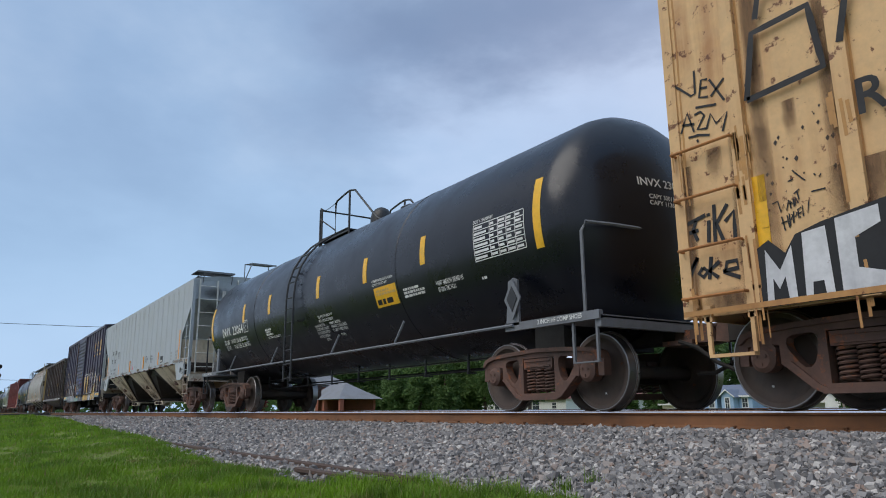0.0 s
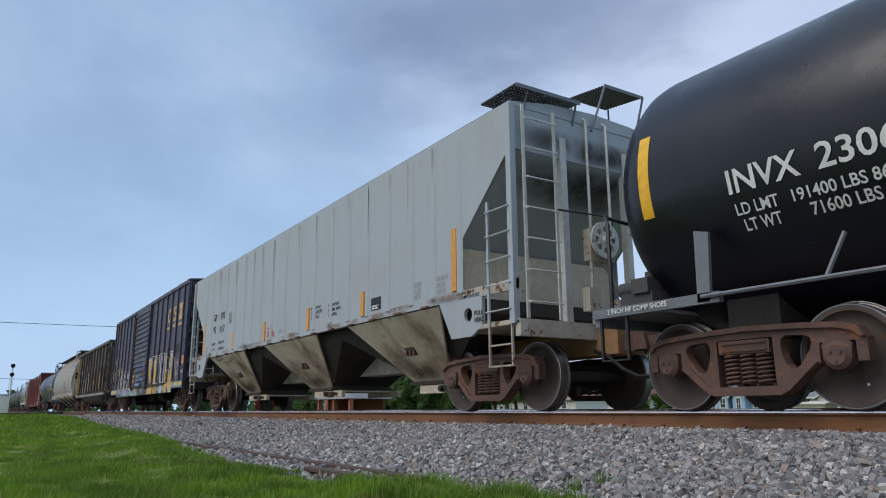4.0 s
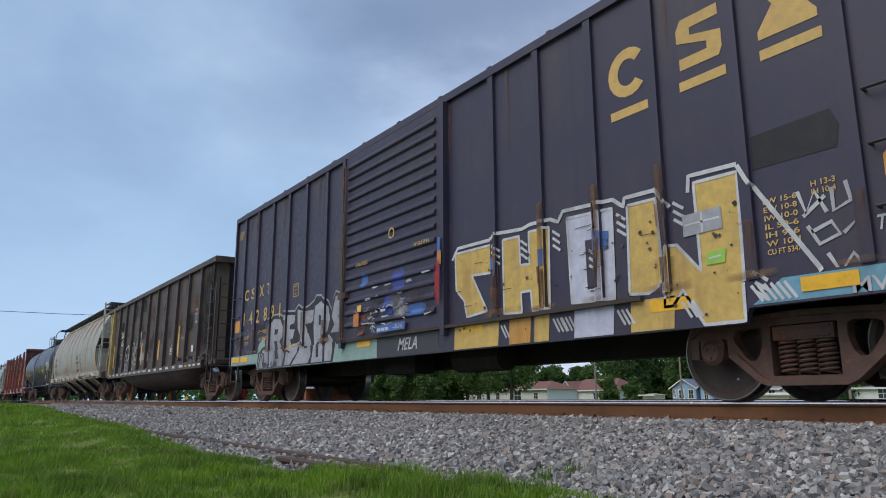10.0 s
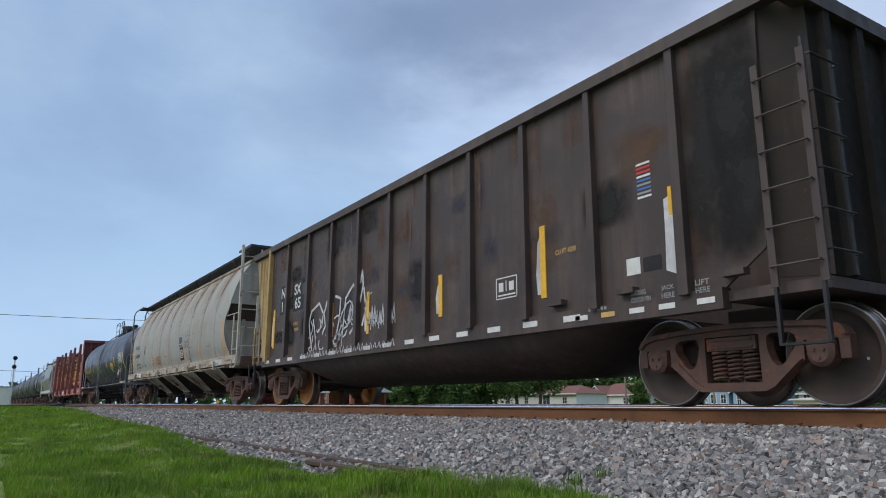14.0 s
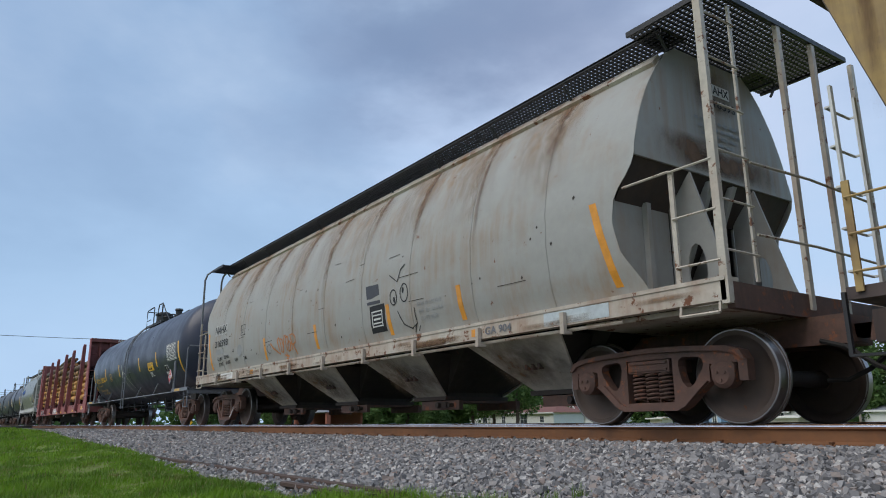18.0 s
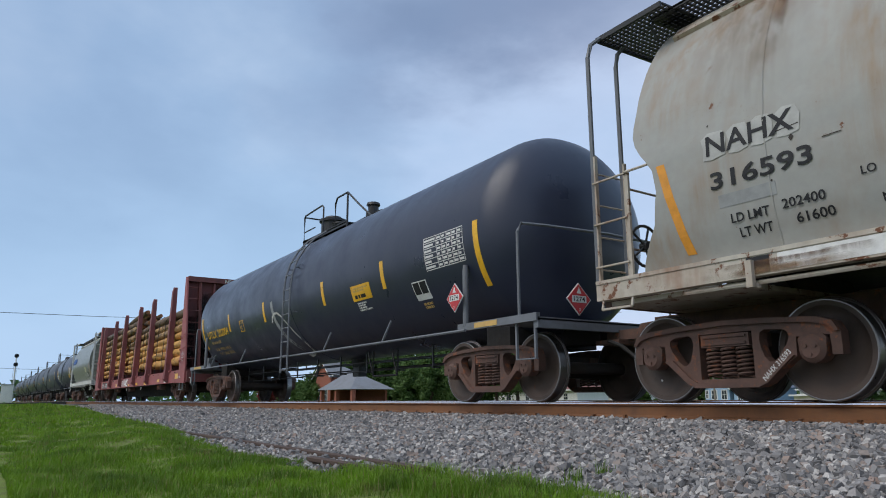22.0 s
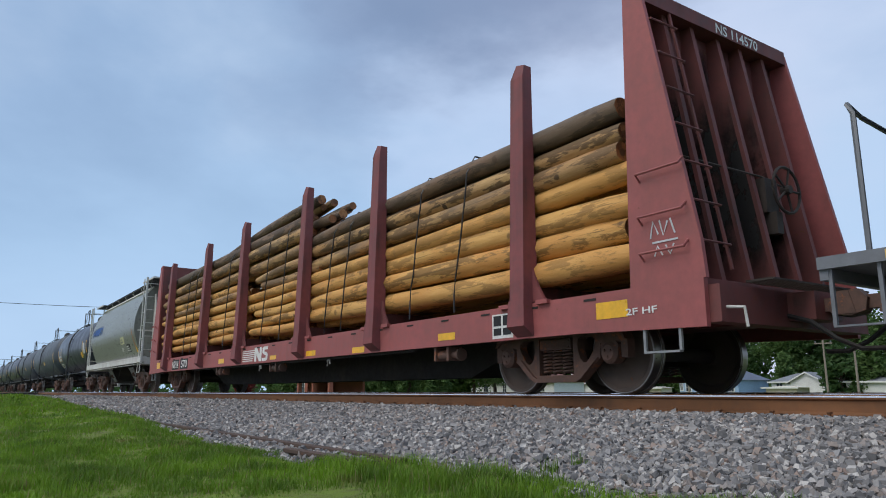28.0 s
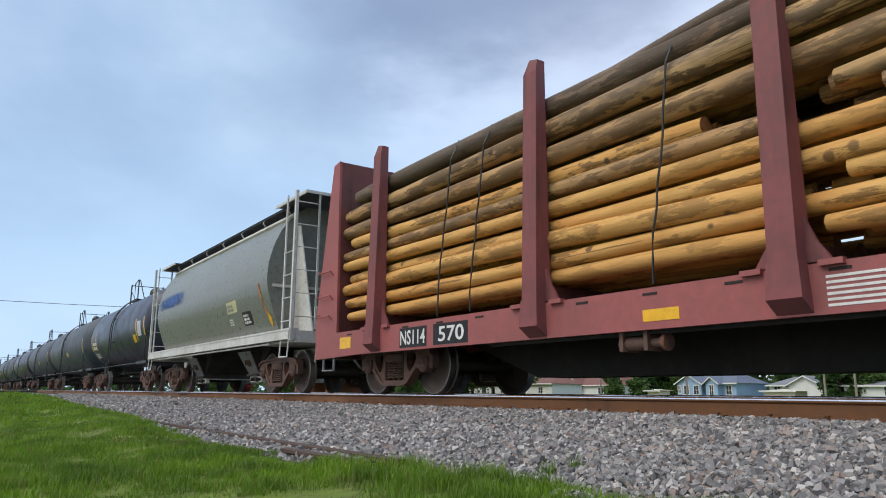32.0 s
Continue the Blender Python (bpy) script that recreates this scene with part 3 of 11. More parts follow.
def bars(x, z, w, h, rows, mat, car, prof, seed=1, eps=0.006, cover=0.7, name="lettering"):
    """Small writing that cannot be read: rows of short bars."""
    rnd = random.Random(seed)
    g = Geo()
    step = h / rows
    for i in range(rows):
        zz = z + h - (i + 1) * step
        u = 0.0
        end = w * rnd.uniform(0.6, 1.0)
        while u < end:
            d = step * rnd.uniform(0.5, 2.4)
            d = min(d, end - u)
            y0, y1 = prof(zz) - eps, prof(zz + step * cover) - eps
            g.add([(x + u, y0, zz), (x + u + d, y0, zz), (x + u + d, y1, zz + step * cover), (x + u, y1, zz + step * cover)], [(0, 1, 2, 3)])
            u += d + step * 0.35
    return part(name, g, mat, car)


def film(x0, x1, z0, z1, mat, car, prof, eps=0.006, name="stain"):
    """One sheet of stain that follows the side prof(z)."""
    n = max(1, int(abs(z1 - z0) / 0.15))
    g = Geo()
    zs = [z0 + (z1 - z0) * i / n for i in range(n + 1)]
    g.add([(x, prof(zz) - eps, zz) for zz in zs for x in (x0, x1)], [(2 * i, 2 * i + 1, 2 * i + 3, 2 * i + 2) for i in range(n)])
    return part(name, g, mat, car)


def shape(polys, mat, car, prof, eps=0.005, name="graffiti", label="", edge=0.0):
    """Flat painted shapes, each an outline of (x, z) and a part of its own, on the side prof(z)."""
    for q in polys:
        g = Geo()
        tris = tessellate_polygon([[Vector((p[0], p[1], 0)) for p in q]])
        g.add([(px, prof(pz) - eps, pz) for px, pz in q], [tuple(t) for t in tris])
        ob = part(name, g, mat, car, label)
        if edge:
            stroke([list(q) + [q[0]]], edge, black_ink, ob, prof, eps + 0.002, "outline", "black sprayed outline")


def stroke(lines, w, mat, car, prof, eps=0.007, name="graffiti", label=""):
    """Brush lines of width w along (x, z) points, each line a part of its own."""
    for q in lines:
        g = Geo()
        q = [Vector(p) for p in q]
        fine = [q[0]]
        for a, b in zip(q, q[1:]):
            k = max(1, int((b - a).length / 0.12))
            fine += [a.lerp(b, i / k) for i in range(1, k + 1)]
        q = fine
        vs = []
        for i, p in enumerate(q):
            d = (q[min(i + 1, len(q) - 1)] - q[max(i - 1, 0)])
            d = d.normalized() if d.length > 1e-6 else Vector((1, 0))
            nrm = Vector((-d.y, d.x)) * w / 2
            for s in (p + nrm, p - nrm):
                vs.append((s.x, prof(s.y) - eps, s.y))
        g.add(vs, [(2 * i, 2 * i + 1, 2 * i + 3, 2 * i + 2) for i in range(len(q) - 1)])
        part(name, g, mat, car, label)


# ---------------------------------------------------------------- ground and track
YC = 7.15                          # track centre
GAUGE = 0.755                      # rail centre from track centre


def lerp(x, pts):
    for (a, p), (b, q) in zip(pts, pts[1:]):
        if x <= b:
            return p + (q - p) * max(0.0, min(1.0, (x - a) / (b - a)))
    return pts[-1][1]


def grass_edge(x):
    w = 0.06 * noise.noise(Vector((x * 0.9, 3.0, 0)))
    w += 0.10 * noise.noise(Vector((x * 2.7, 8.0, 0)))
    return w + lerp(x, [(-400, 5.0), (-100, 4.9), (-50, 4.45), (-34, 3.75), (-22, 3.1), (-14, 2.88), (-10.7, 2.58), (-8, 2.38), (-6, 2.30), (-5.0, 2.24),
                        (-4.6, 2.42), (-4.2, 2.62), (-3.5, 2.80), (-2.8, 2.92), (-2.2, 2.98), (0, 2.9), (30, 2.9)])


def grass_level(x):
    return lerp(x, [(-400, -0.27), (-60, -0.27), (-27, -0.34), (-14, -0.43), (-10, -0.465), (-6, -0.495), (30, -0.53)])


def ground_z(x, y):
    """Height of the ground: grass on the near side, ballast shoulders, a wide plain beyond."""
    ye, zg = grass_edge(x), grass_level(x)
    if y < ye:
        k = min(1.0, (ye - y) / 0.6)
        zg += 0.09 * math.exp(-((ye - y - 0.75) / 0.45) ** 2) * max(0.0, min(1.0, (-4.5 - x) / 3, (x + 40) / 12))
        return zg - 0.05 * min(1.0, (ye - y) / 2) + k * (0.060 * noise.noise(Vector((x * 0.45, y * 0.9, 1))) + 0.055 * noise.noise(Vector((x * 1.3, y * 1.9, 4))))
    if y < 5.4:
        k = (y - ye) / (5.4 - ye)
        return zg + (-0.205 - zg) * (k ** 0.85)
    if y < 8.9:
        return -0.205 - 0.035 * min(1.0, max(0.0, (y - 5.9) / 0.25), max(0.0, (8.6 - y) / 0.25))
    if y < 10.6:
        return -0.205 - 0.6 * (y - 8.9) / 1.7
    return -0.805 - 0.35 * min(1.0, (y - 10.6) / 40)


def build_ground():
    xs = [-3000, -1200, -600, -400, -300, -220, -170, -130] + [-110 + 5 * i for i in range(13)] + [-48 + 2 * i for i in range(9)] \
        + [-31 + 0.5 * i for i in range(75)] + [8, 10, 14, 20, 30, 60, 150, 400, 1200, 3000]
    ys = [-3000, -800, -200, -60, -20, -8, -4] + [-2 + 0.4 * i for i in range(9)] + [1.6 + 0.2 * i for i in range(20)] \
        + [5.6, 7.15, 8.9, 9.5, 10, 10.6, 12, 16, 25, 50, 120, 300, 900, 3000]
    g = Geo()
    g.v = [(x, y, ground_z(x, y)) for x in xs for y in ys]
    n = len(ys)
    g.f = [(i * n + j, (i + 1) * n + j, (i + 1) * n + j + 1, i * n + j + 1) for i in range(len(xs) - 1) for j in range(n - 1)]
    me = g.mesh("ground", turf, True, 80)
    me.materials.append(ballast_bed)
    for p in me.polygons:
        c = p.center
        if grass_edge(c.x) < c.y < 10.4:
            p.material_index = 1
    return tagged(new("ground", me), "grassy ground with a grey crushed stone railway bed", "ground", kind="structure")


build_ground()

RAIL = [(-0.07, -0.181), (0.07, -0.181), (0.07, -0.170), (0.014, -0.150), (0.010, -0.055), (0.036, -0.040), (0.037, -0.008), (0.028, -0.001),
        (-0.028, -0.001), (-0.037, -0.008), (-0.036, -0.040), (-0.010, -0.055), (-0.014, -0.150), (-0.07, -0.170)]


def build_rail(y, z, x0, x1, name, label, mat, head=True, lean=0.0):
    g = Geo()
    n = max(2, int((x1 - x0) / 12))
    rings = []
    for i in range(n + 1):
        x = x0 + (x1 - x0) * i / n
        rings.append([(x, y + p + lean * q, z + q) for p, q in RAIL])
    g.loft(rings)
    ob = thing(name, g, mat, label, "rail", "rails of the track" if head else "")
    if head:
        t = Geo()
        t.loft([[(x, y - 0.0385, z - 0.024), (x, y - 0.037, z - 0.012), (x, y - 0.031, z - 0.003), (x, y - 0.024, z), (x, y + 0.024, z), (x, y + 0.031, z - 0.003), (x, y + 0.037, z - 0.012), (x, y + 0.0385, z - 0.024), (x, y, z - 0.03)] for x in (x0, x1)])
        part("running_surface", t, rail_head, ob, "polished steel running surface")
    return ob


near_rail = build_rail(YC - GAUGE, 0, -420, 60, "rail", "rusty brown steel rail with polished head on the ballast", rail_rust)
build_rail(YC + GAUGE, 0.014, -420, 60, "rail", "rusty brown steel rail with polished head on the ballast", rail_rust)
old_rail = build_rail(2.60, -0.412, -13.5, -4.25, "discarded_rail", "old dark rusty rail lying in the ballast edge beside the grass", old_rail_rust, head=False)
g = Geo()
g.loft([[(x, 2.52 + p + 0.03 * x, -0.46 + q * 0.8 + 0.04) for p, q in RAIL] for x in (-5.7, -4.3)])
thing("discarded_rail", g, old_rail_rust, "short piece of old rusty rail half buried in the grass edge", "rail")

# ties, tie plates and spikes
tie_geo, plate_geo, spike_geo = Geo(), Geo(), Geo()
tie_geo.box(-0.115, 0.115, -1.30, 1.30, -0.37, -0.192)
plate_geo.box(-0.10, 0.10, -0.18, 0.18, -0.192, -0.1775)
spike_geo.box(-0.012, 0.012, -0.085, -0.061, -0.19, -0.150)
spike_geo.box(-0.016, 0.016, -0.085, -0.045, -0.163, -0.145)
tie_me, plate_me, spike_me = tie_geo.mesh("tie", tie_wood), plate_geo.mesh("tie_plate", rail_rust), spike_geo.mesh("spike", rail_rust)
anchor_geo = Geo()
anchor_geo.box(-0.02, 0.02, -0.085, 0.085, -0.215, -0.168)
anchor_me = anchor_geo.mesh("rail_anchor", under_black)
rnd = random.Random(4)
tie_stuff = Geo()
for i in range(150):
    x = 3.0 - 0.53 * i + rnd.uniform(-0.03, 0.03)
    if i < 60:
        tie = tagged(new("tie", tie_me), "dark creosoted wooden tie buried in ballast", "railway tie", "ties")
        tie.matrix_basis = pose(x, YC, -0.004, 0, 0, rnd.uniform(-1, 1))
        for s in (-1, 1):
            p = part("tie_plate", plate_me, None, tie, at=pose(0, s * GAUGE, 0))
            part("spike", spike_me, None, p, at=pose(0.05, 0, 0))
            part("spike", spike_me, None, p, at=pose(-0.05, 0, 0, 0, 0, 180))
            if s < 0:
                part("rail_anchor", anchor_me, None, p, at=pose(0.15, 0, 0))
    else:
        tie_stuff.box(x - 0.115, x + 0.115, YC - 1.3, YC + 1.3, -0.37, -0.196)
tagged(thing("ties_far", tie_stuff, tie_wood, "dark creosoted wooden ties buried in ballast", "railway ties"), kind="stuff")


def scatter_stones():
    """Crushed stone over the near shoulder and between the rails, as one mesh."""
    rg = np.random.RandomState(7)
    # a sharp-edged broken block
    cube = np.array([(x, y, z) for x in (-1, 1) for y in (-1, 1) for z in (-1, 1)], float) * 0.72
    fc = np.array([(0, 1, 3), (0, 3, 2), (4, 6, 7), (4, 7, 5), (0, 4, 5), (0, 5, 1), (2, 3, 7), (2, 7, 6), (0, 2, 6), (0, 6, 4), (1, 5, 7), (1, 7, 3)])
    pts = []
    for x0, x1, per in ((-1.5, 4, 150), (-9, -1.5, 1700), (-16, -9, 950), (-27, -16, 420), (-45, -27, 150)):
        for y0, y1, w in ((2.2, 6.28, 1.0), (6.55, 7.7, 0.35)):
            n = int((x1 - x0) * (y1 - y0) * per * w)
            pts.append(np.stack([rg.uniform(x0, x1, n), rg.uniform(y0, y1, n), np.full(n, per)], 1))
    pts = np.concatenate(pts)
    keep = []
    for x, y, per in pts:
        ye = grass_edge(x)
        k = (y - ye) / 0.35
        keep.append((k > 1 or (k > -0.6 and rg.rand() < 0.25 + 0.6 * max(k, 0))) and not (abs(y - 2.60) < 0.05 and x < -4.25) and y < 6.24 - 0.02 * rg.rand() or 6.5 < y)
    pts = pts[np.array(keep)]
    n = len(pts)
    size = rg.uniform(0.012, 0.0245, n) * (1 + 0.35 * (rg.rand(n) > 0.92)) * np.where(pts[:, 2] < 300, 1.6, np.where(pts[:, 2] < 500, 1.3, 1.0))
    z = np.array([ground_z(x, y) for x, y in pts[:, :2]])
    z = z + np.where((pts[:, 1] > 6.05) & (pts[:, 1] < 6.3), -0.020, 0.0) + rg.uniform(-0.5, 1.05, n) * size
    jit = rg.uniform(-0.27, 0.27, (n, 8, 3))
    sc = rg.uniform(0.7, 1.3, (n, 1, 3)) * np.array([1.05, 1, 0.85])
    q = rg.normal(size=(n, 4))
    q /= np.linalg.norm(q, axis=1)[:, None]
    w, a, b, c = q.T
    R = np.stack([1 - 2 * (b * b + c * c), 2 * (a * b - c * w), 2 * (a * c + b * w), 2 * (a * b + c * w), 1 - 2 * (a * a + c * c), 2 * (b * c - a * w),
                  2 * (a * c - b * w), 2 * (b * c + a * w), 1 - 2 * (a * a + b * b)], 1).reshape(n, 3, 3)
    v = (cube[None] + jit) * sc * size[:, None, None]
    v = np.einsum("nij,nkj->nki", R, v) + np.stack([pts[:, 0], pts[:, 1], z], 1)[:, None]
    me = bpy.data.meshes.new("ballast_stones")
    faces = (fc[None] + 8 * np.arange(n)[:, None, None]).reshape(-1, 3)
    me.vertices.add(8 * n)
    me.vertices.foreach_set("co", v.reshape(-1).astype(np.float32))
    me.loops.add(faces.size)
    me.loops.foreach_set("vertex_index", faces.reshape(-1).astype(np.int32))
    me.polygons.add(len(faces))
    me.polygons.foreach_set("loop_start", np.arange(0, faces.size, 3, dtype=np.int32))
    me.polygons.foreach_set("use_smooth", np.zeros(len(faces), dtype=bool))
    me.update()
    me.validate()
    me.materials.append(stone)
    return tagged(new("ballast_stones", me), "loose grey and brownish crushed granite ballast stones", "gravel", kind="stuff")


scatter_stones()


def scatter_grass():
    rg = np.random.RandomState(11)
    rows = []
    for x0, x1, y0, y1, per, hi in ((-7, 1.5, 0.2, 3.6, 6500, 0.072), (-14, -7, -0.1, 3.6, 2800, 0.066), (-30, -14, -0.3, 4.3, 700, 0.075), (-70, -30, -0.8, 5.0, 90, 0.14), (-150, -70, -1.5, 5.2, 18, 0.17), (-14, 1.5, -1.6, 0.0, 1500, 0.066), (1.5, 5.0, -1.6, 3.4, 1500, 0.066), (-16, 7.0, -4.5, -1.6, 350, 0.066)):
        n = int((x1 - x0) * (y1 - y0) * per)
        x, y = rg.uniform(x0, x1, n), rg.uniform(y0, y1, n)
        rows.append(np.stack([x, y, np.full(n, hi), np.full(n, (0.0026 if per > 4000 else 0.004 if per > 900 else 0.009 if per > 300 else 0.03))], 1))
    p = np.concatenate(rows)
    keep, z = [], []
    for x, y, h, w in p:
        k = grass_edge(x) - y
        clump = noise.noise(Vector((x * 1.4, y * 1.4, 5)))
        fine = noise.noise(Vector((x * 5, y * 5, 2)))
        keep.append((k + 0.22 * clump + 0.12 * fine > -0.02 and rg.rand() < 0.75 + fine) or (k > -0.5 and clump + fine > 0.45 and rg.rand() < 0.5))
        z.append(ground_z(x, y) - 0.008)
    keep, z = np.array(keep), np.array(z)
    p, z = p[keep], z[keep]
    tall = np.array([0.62 + 0.8 * (noise.noise(Vector((x * 0.9, y * 0.9, 9))) + 0.2) + 0.95 * noise.noise(Vector((x * 2.6, y * 2.6, 12))) for x, y, _, _ in p])
    tall = tall + 0.45 * np.exp(-((p[:, 0] + 4.3) / 0.5) ** 2) * (p[:, 1] > 2.2)
    tall = tall + 0.55 * np.exp(-((p[:, 0] + 3.6) / 1.0) ** 2) * (p[:, 1] > 2.1)
    edge = np.array([grass_edge(x) for x in p[:, 0]]) - p[:, 1]
    tall = tall * np.clip(0.45 + edge / 0.5, 0.45, 1.0)**np.where(p[:, 0] < -5.0, 1.0, 0.0)
    n = len(p)
    h = p[:, 2] * np.clip(tall, 0.25, 1.7) * rg.uniform(0.55, 1.25, n)
    az, lean = rg.uniform(0, 2 * np.pi, n), rg.uniform(0.1, 0.75, n) * h
    w = p[:, 3] * rg.uniform(0.7, 1.3, n)
    base = np.stack([p[:, 0], p[:, 1], z], 1)
    side = np.stack([-np.sin(az), np.cos(az), np.zeros(n)], 1) * w[:, None]
    out = np.stack([np.cos(az) * lean, np.sin(az) * lean, np.zeros(n)], 1)
    up = np.stack([np.zeros(n), np.zeros(n), h], 1)
    v = np.stack([base - side, base + side, base + 0.35 * out + 0.6 * up + 0.75 * side, base + 0.35 * out + 0.6 * up - 0.75 * side, base + out + up], 1)
    k = 5 * np.arange(n)[:, None]
    quad, tri = np.array([[0, 1, 2, 3]]) + k, np.array([[3, 2, 4]]) + k
    me = bpy.data.meshes.new("grass")
    me.vertices.add(5 * n)
    me.vertices.foreach_set("co", v.reshape(-1).astype(np.float32))
    loops = np.concatenate([quad, tri], 1).reshape(-1)
    me.loops.add(len(loops))
    me.loops.foreach_set("vertex_index", loops.astype(np.int32))
    me.polygons.add(2 * n)
    start = (7 * np.arange(n)[:, None] + np.array([[0, 4]])).reshape(-1)
    me.polygons.foreach_set("loop_start", start.astype(np.int32))
    me.update()
    me.validate()
    me.materials.append(blade)
    return tagged(new("grass", me), "short bright green grass, unmown, at the foot of the ballast", "grass", kind="stuff")


scatter_grass()


# ---------------------------------------------------------------- running gear
WHEEL_R = 0.457
TREAD_W = [(-0.071, 0.440), (-0.071, 0.450), (-0.064, 0.4572), (0.050, 0.4590), (0.058, 0.482), (0.080, 0.484), (0.090, 0.462)]


def gear_meshes():
    d = {}
    half = [(0, 0.785), (0.55, 0.765), (0.95, 0.735), (1.09, 0.69), (1.14, 0.60), (1.14, 0.40), (1.05, 0.40), (1.045, 0.575), (0.735, 0.575), (0.73, 0.40),
            (0.66, 0.36), (0.44, 0.175), (0.35, 0.135)]
    outer = half + [(-x, z) for x, z in half[::-1] if x > 0]
    win = [(0.385, 0.64), (0.43, 0.665), (0.60, 0.655), (0.655, 0.63), (0.668, 0.58), (0.645, 0.52), (0.555, 0.40), (0.51, 0.365), (0.46, 0.365), (0.415, 0.41), (0.385, 0.50), (0.372, 0.58)]
    holes = [win, [(-x, z) for x, z in win], [(-0.30, 0.22), (0.30, 0.22), (0.30, 0.665), (-0.30, 0.665)]]
    g = Geo()
    g.plate(outer, holes, -0.06, 0.06)
    # raised flanges round the rim and the diagonals
    g.plate([(x * 1.0, z) for x, z in half[:5]] + [(1.10, 0.60), (1.04, 0.655), (0.9, 0.69), (0.55, 0.715), (0, 0.735)], (), -0.095, -0.06)
    g.plate([(-x, z) for x, z in half[:5]] + [(-1.10, 0.60), (-1.04, 0.655), (-0.9, 0.69), (-0.55, 0.715), (0, 0.735)], (), -0.095, -0.06)
    for s in (1, -1):
        g.plate([(s * 0.72, 0.41), (s * 0.66, 0.365), (s * 0.44, 0.175), (s * 0.35, 0.135), (0, 0.135), (0, 0.185), (s * 0.33, 0.185), (s * 0.40, 0.22), (s * 0.62, 0.42)], (), -0.095, -0.06)
    d["sideframe"] = g.mesh("sideframe", truck_steel)
    g = Geo()
    for x in (-0.17, 0.0, 0.17):
        n = 9 * 7
        g.pipe([(x + 0.074 * math.cos(2 * math.pi * i / 9), 0.074 * math.sin(2 * math.pi * i / 9), 0.235 + 0.285 * i / n) for i in range(n + 1)], 0.0125, 5)
    d["spring"] = g.mesh("spring", truck_steel, True, 60)
    g = Geo()
    g.box(-0.27, 0.27, -0.07, 0.30, 0.53, 0.655)
    g.box(-0.24, 0.24, -0.085, -0.07, 0.55, 0.57)
    g.box(-0.24, 0.24, -0.085, -0.07, 0.62, 0.64)
    d["bolster_end"] = g.mesh("bolster_end", truck_steel)
    g = Geo()
    g.plate([(-0.13, 0.545), (-0.10, 0.585), (0.10, 0.585), (0.13, 0.545), (0.12, 0.44), (0.09, 0.52), (-0.09, 0.52), (-0.12, 0.44)], (), -0.05, 0.07)
    g.lathe([(-0.085, 0.02), (-0.085, 0.085), (-0.07, 0.10), (-0.05, 0.125), (0.09, 0.125)], 18, "y", (0, 0, WHEEL_R))
    for k in range(3):
        a = 2 * math.pi * k / 3 + 0.5
        g.lathe([(-0.10, 0.016), (-0.085, 0.016)], 6, "y", (0.05 * math.cos(a), 0, WHEEL_R + 0.05 * math.sin(a)))
    d["bearing"] = g.mesh("bearing", truck_steel, True)
    g = Geo()
    g.lathe([(-0.098, 0.005), (-0.098, 0.115), (-0.06, 0.135), (-0.02, 0.20), (0.0, 0.31), (-0.035, 0.375), (-0.066, 0.395), (-0.068, 0.452), (0.05, 0.4565), (0.055, 0.478),
             (0.085, 0.478), (0.088, 0.42), (0.07, 0.39), (0.03, 0.36), (0.03, 0.20), (0.06, 0.14), (0.09, 0.11)], 40, "y")
    d["wheel"] = g.mesh("wheel", wheel_steel, True, 40)
    g = Geo()
    g.lathe(TREAD_W, 40, "y", caps=False)
    d["tread"] = g.mesh("tread", tread_steel, True, 40)
    g = Geo()
    g.lathe([(-1.02, 0.075), (-0.85, 0.085), (-0.6, 0.09), (0.0, 0.08), (0.6, 0.09), (0.85, 0.085), (1.02, 0.075)], 14, "y")
    d["axle"] = g.mesh("wheelset", truck_dark, True)
    g = Geo()
    g.plate([(-0.22, 0.40), (0.22, 0.40), (0.26, 0.66), (-0.26, 0.66)], (), -0.92, 0.92)
    g.box(-0.16, 0.16, -0.3, 0.3, 0.66, 0.76)
    g.box(-0.55, -0.45, -0.75, 0.75, 0.33, 0.42)
    g.box(0.45, 0.55, -0.75, 0.75, 0.33, 0.42)
    d["bolster"] = g.mesh("truck_bolster", truck_dark)
    g = Geo()
    g.box(-0.012, 0.012, -0.011, -0.004, -0.02, 0.02)
    d["mark"] = g.mesh("chalk_mark", white_ink)
    g = Geo()
    g.box(-0.55, 0.10, -0.075, 0.075, 0.80, 0.93)
    g.plate([(0.05, 0.76), (0.22, 0.74), (0.36, 0.78), (0.38, 0.90), (0.30, 0.99), (0.10, 0.98)], (), -0.13, -0.02)
    g.plate([(0.05, 0.76), (0.26, 0.76), (0.30, 0.80), (0.24, 0.95), (0.10, 0.97)], (), -0.02, 0.14)
    g.box(-0.62, -0.20, -0.22, 0.22, 0.74, 0.80)
    d["coupler"] = g.mesh("coupler", truck_steel)
    g = Geo()
    g.pipe([(-0.35, -0.25, 0.78), (-0.1, -0.28, 0.70), (0.12, -0.24, 0.52), (0.30, -0.16, 0.42), (0.48, -0.08, 0.42)], 0.026, 6)
    d["air_hose"] = g.mesh("air_hose", under_black, True)
    return d


GEAR = gear_meshes()
WHEELSETS = []
WHEEL_ALT = {}


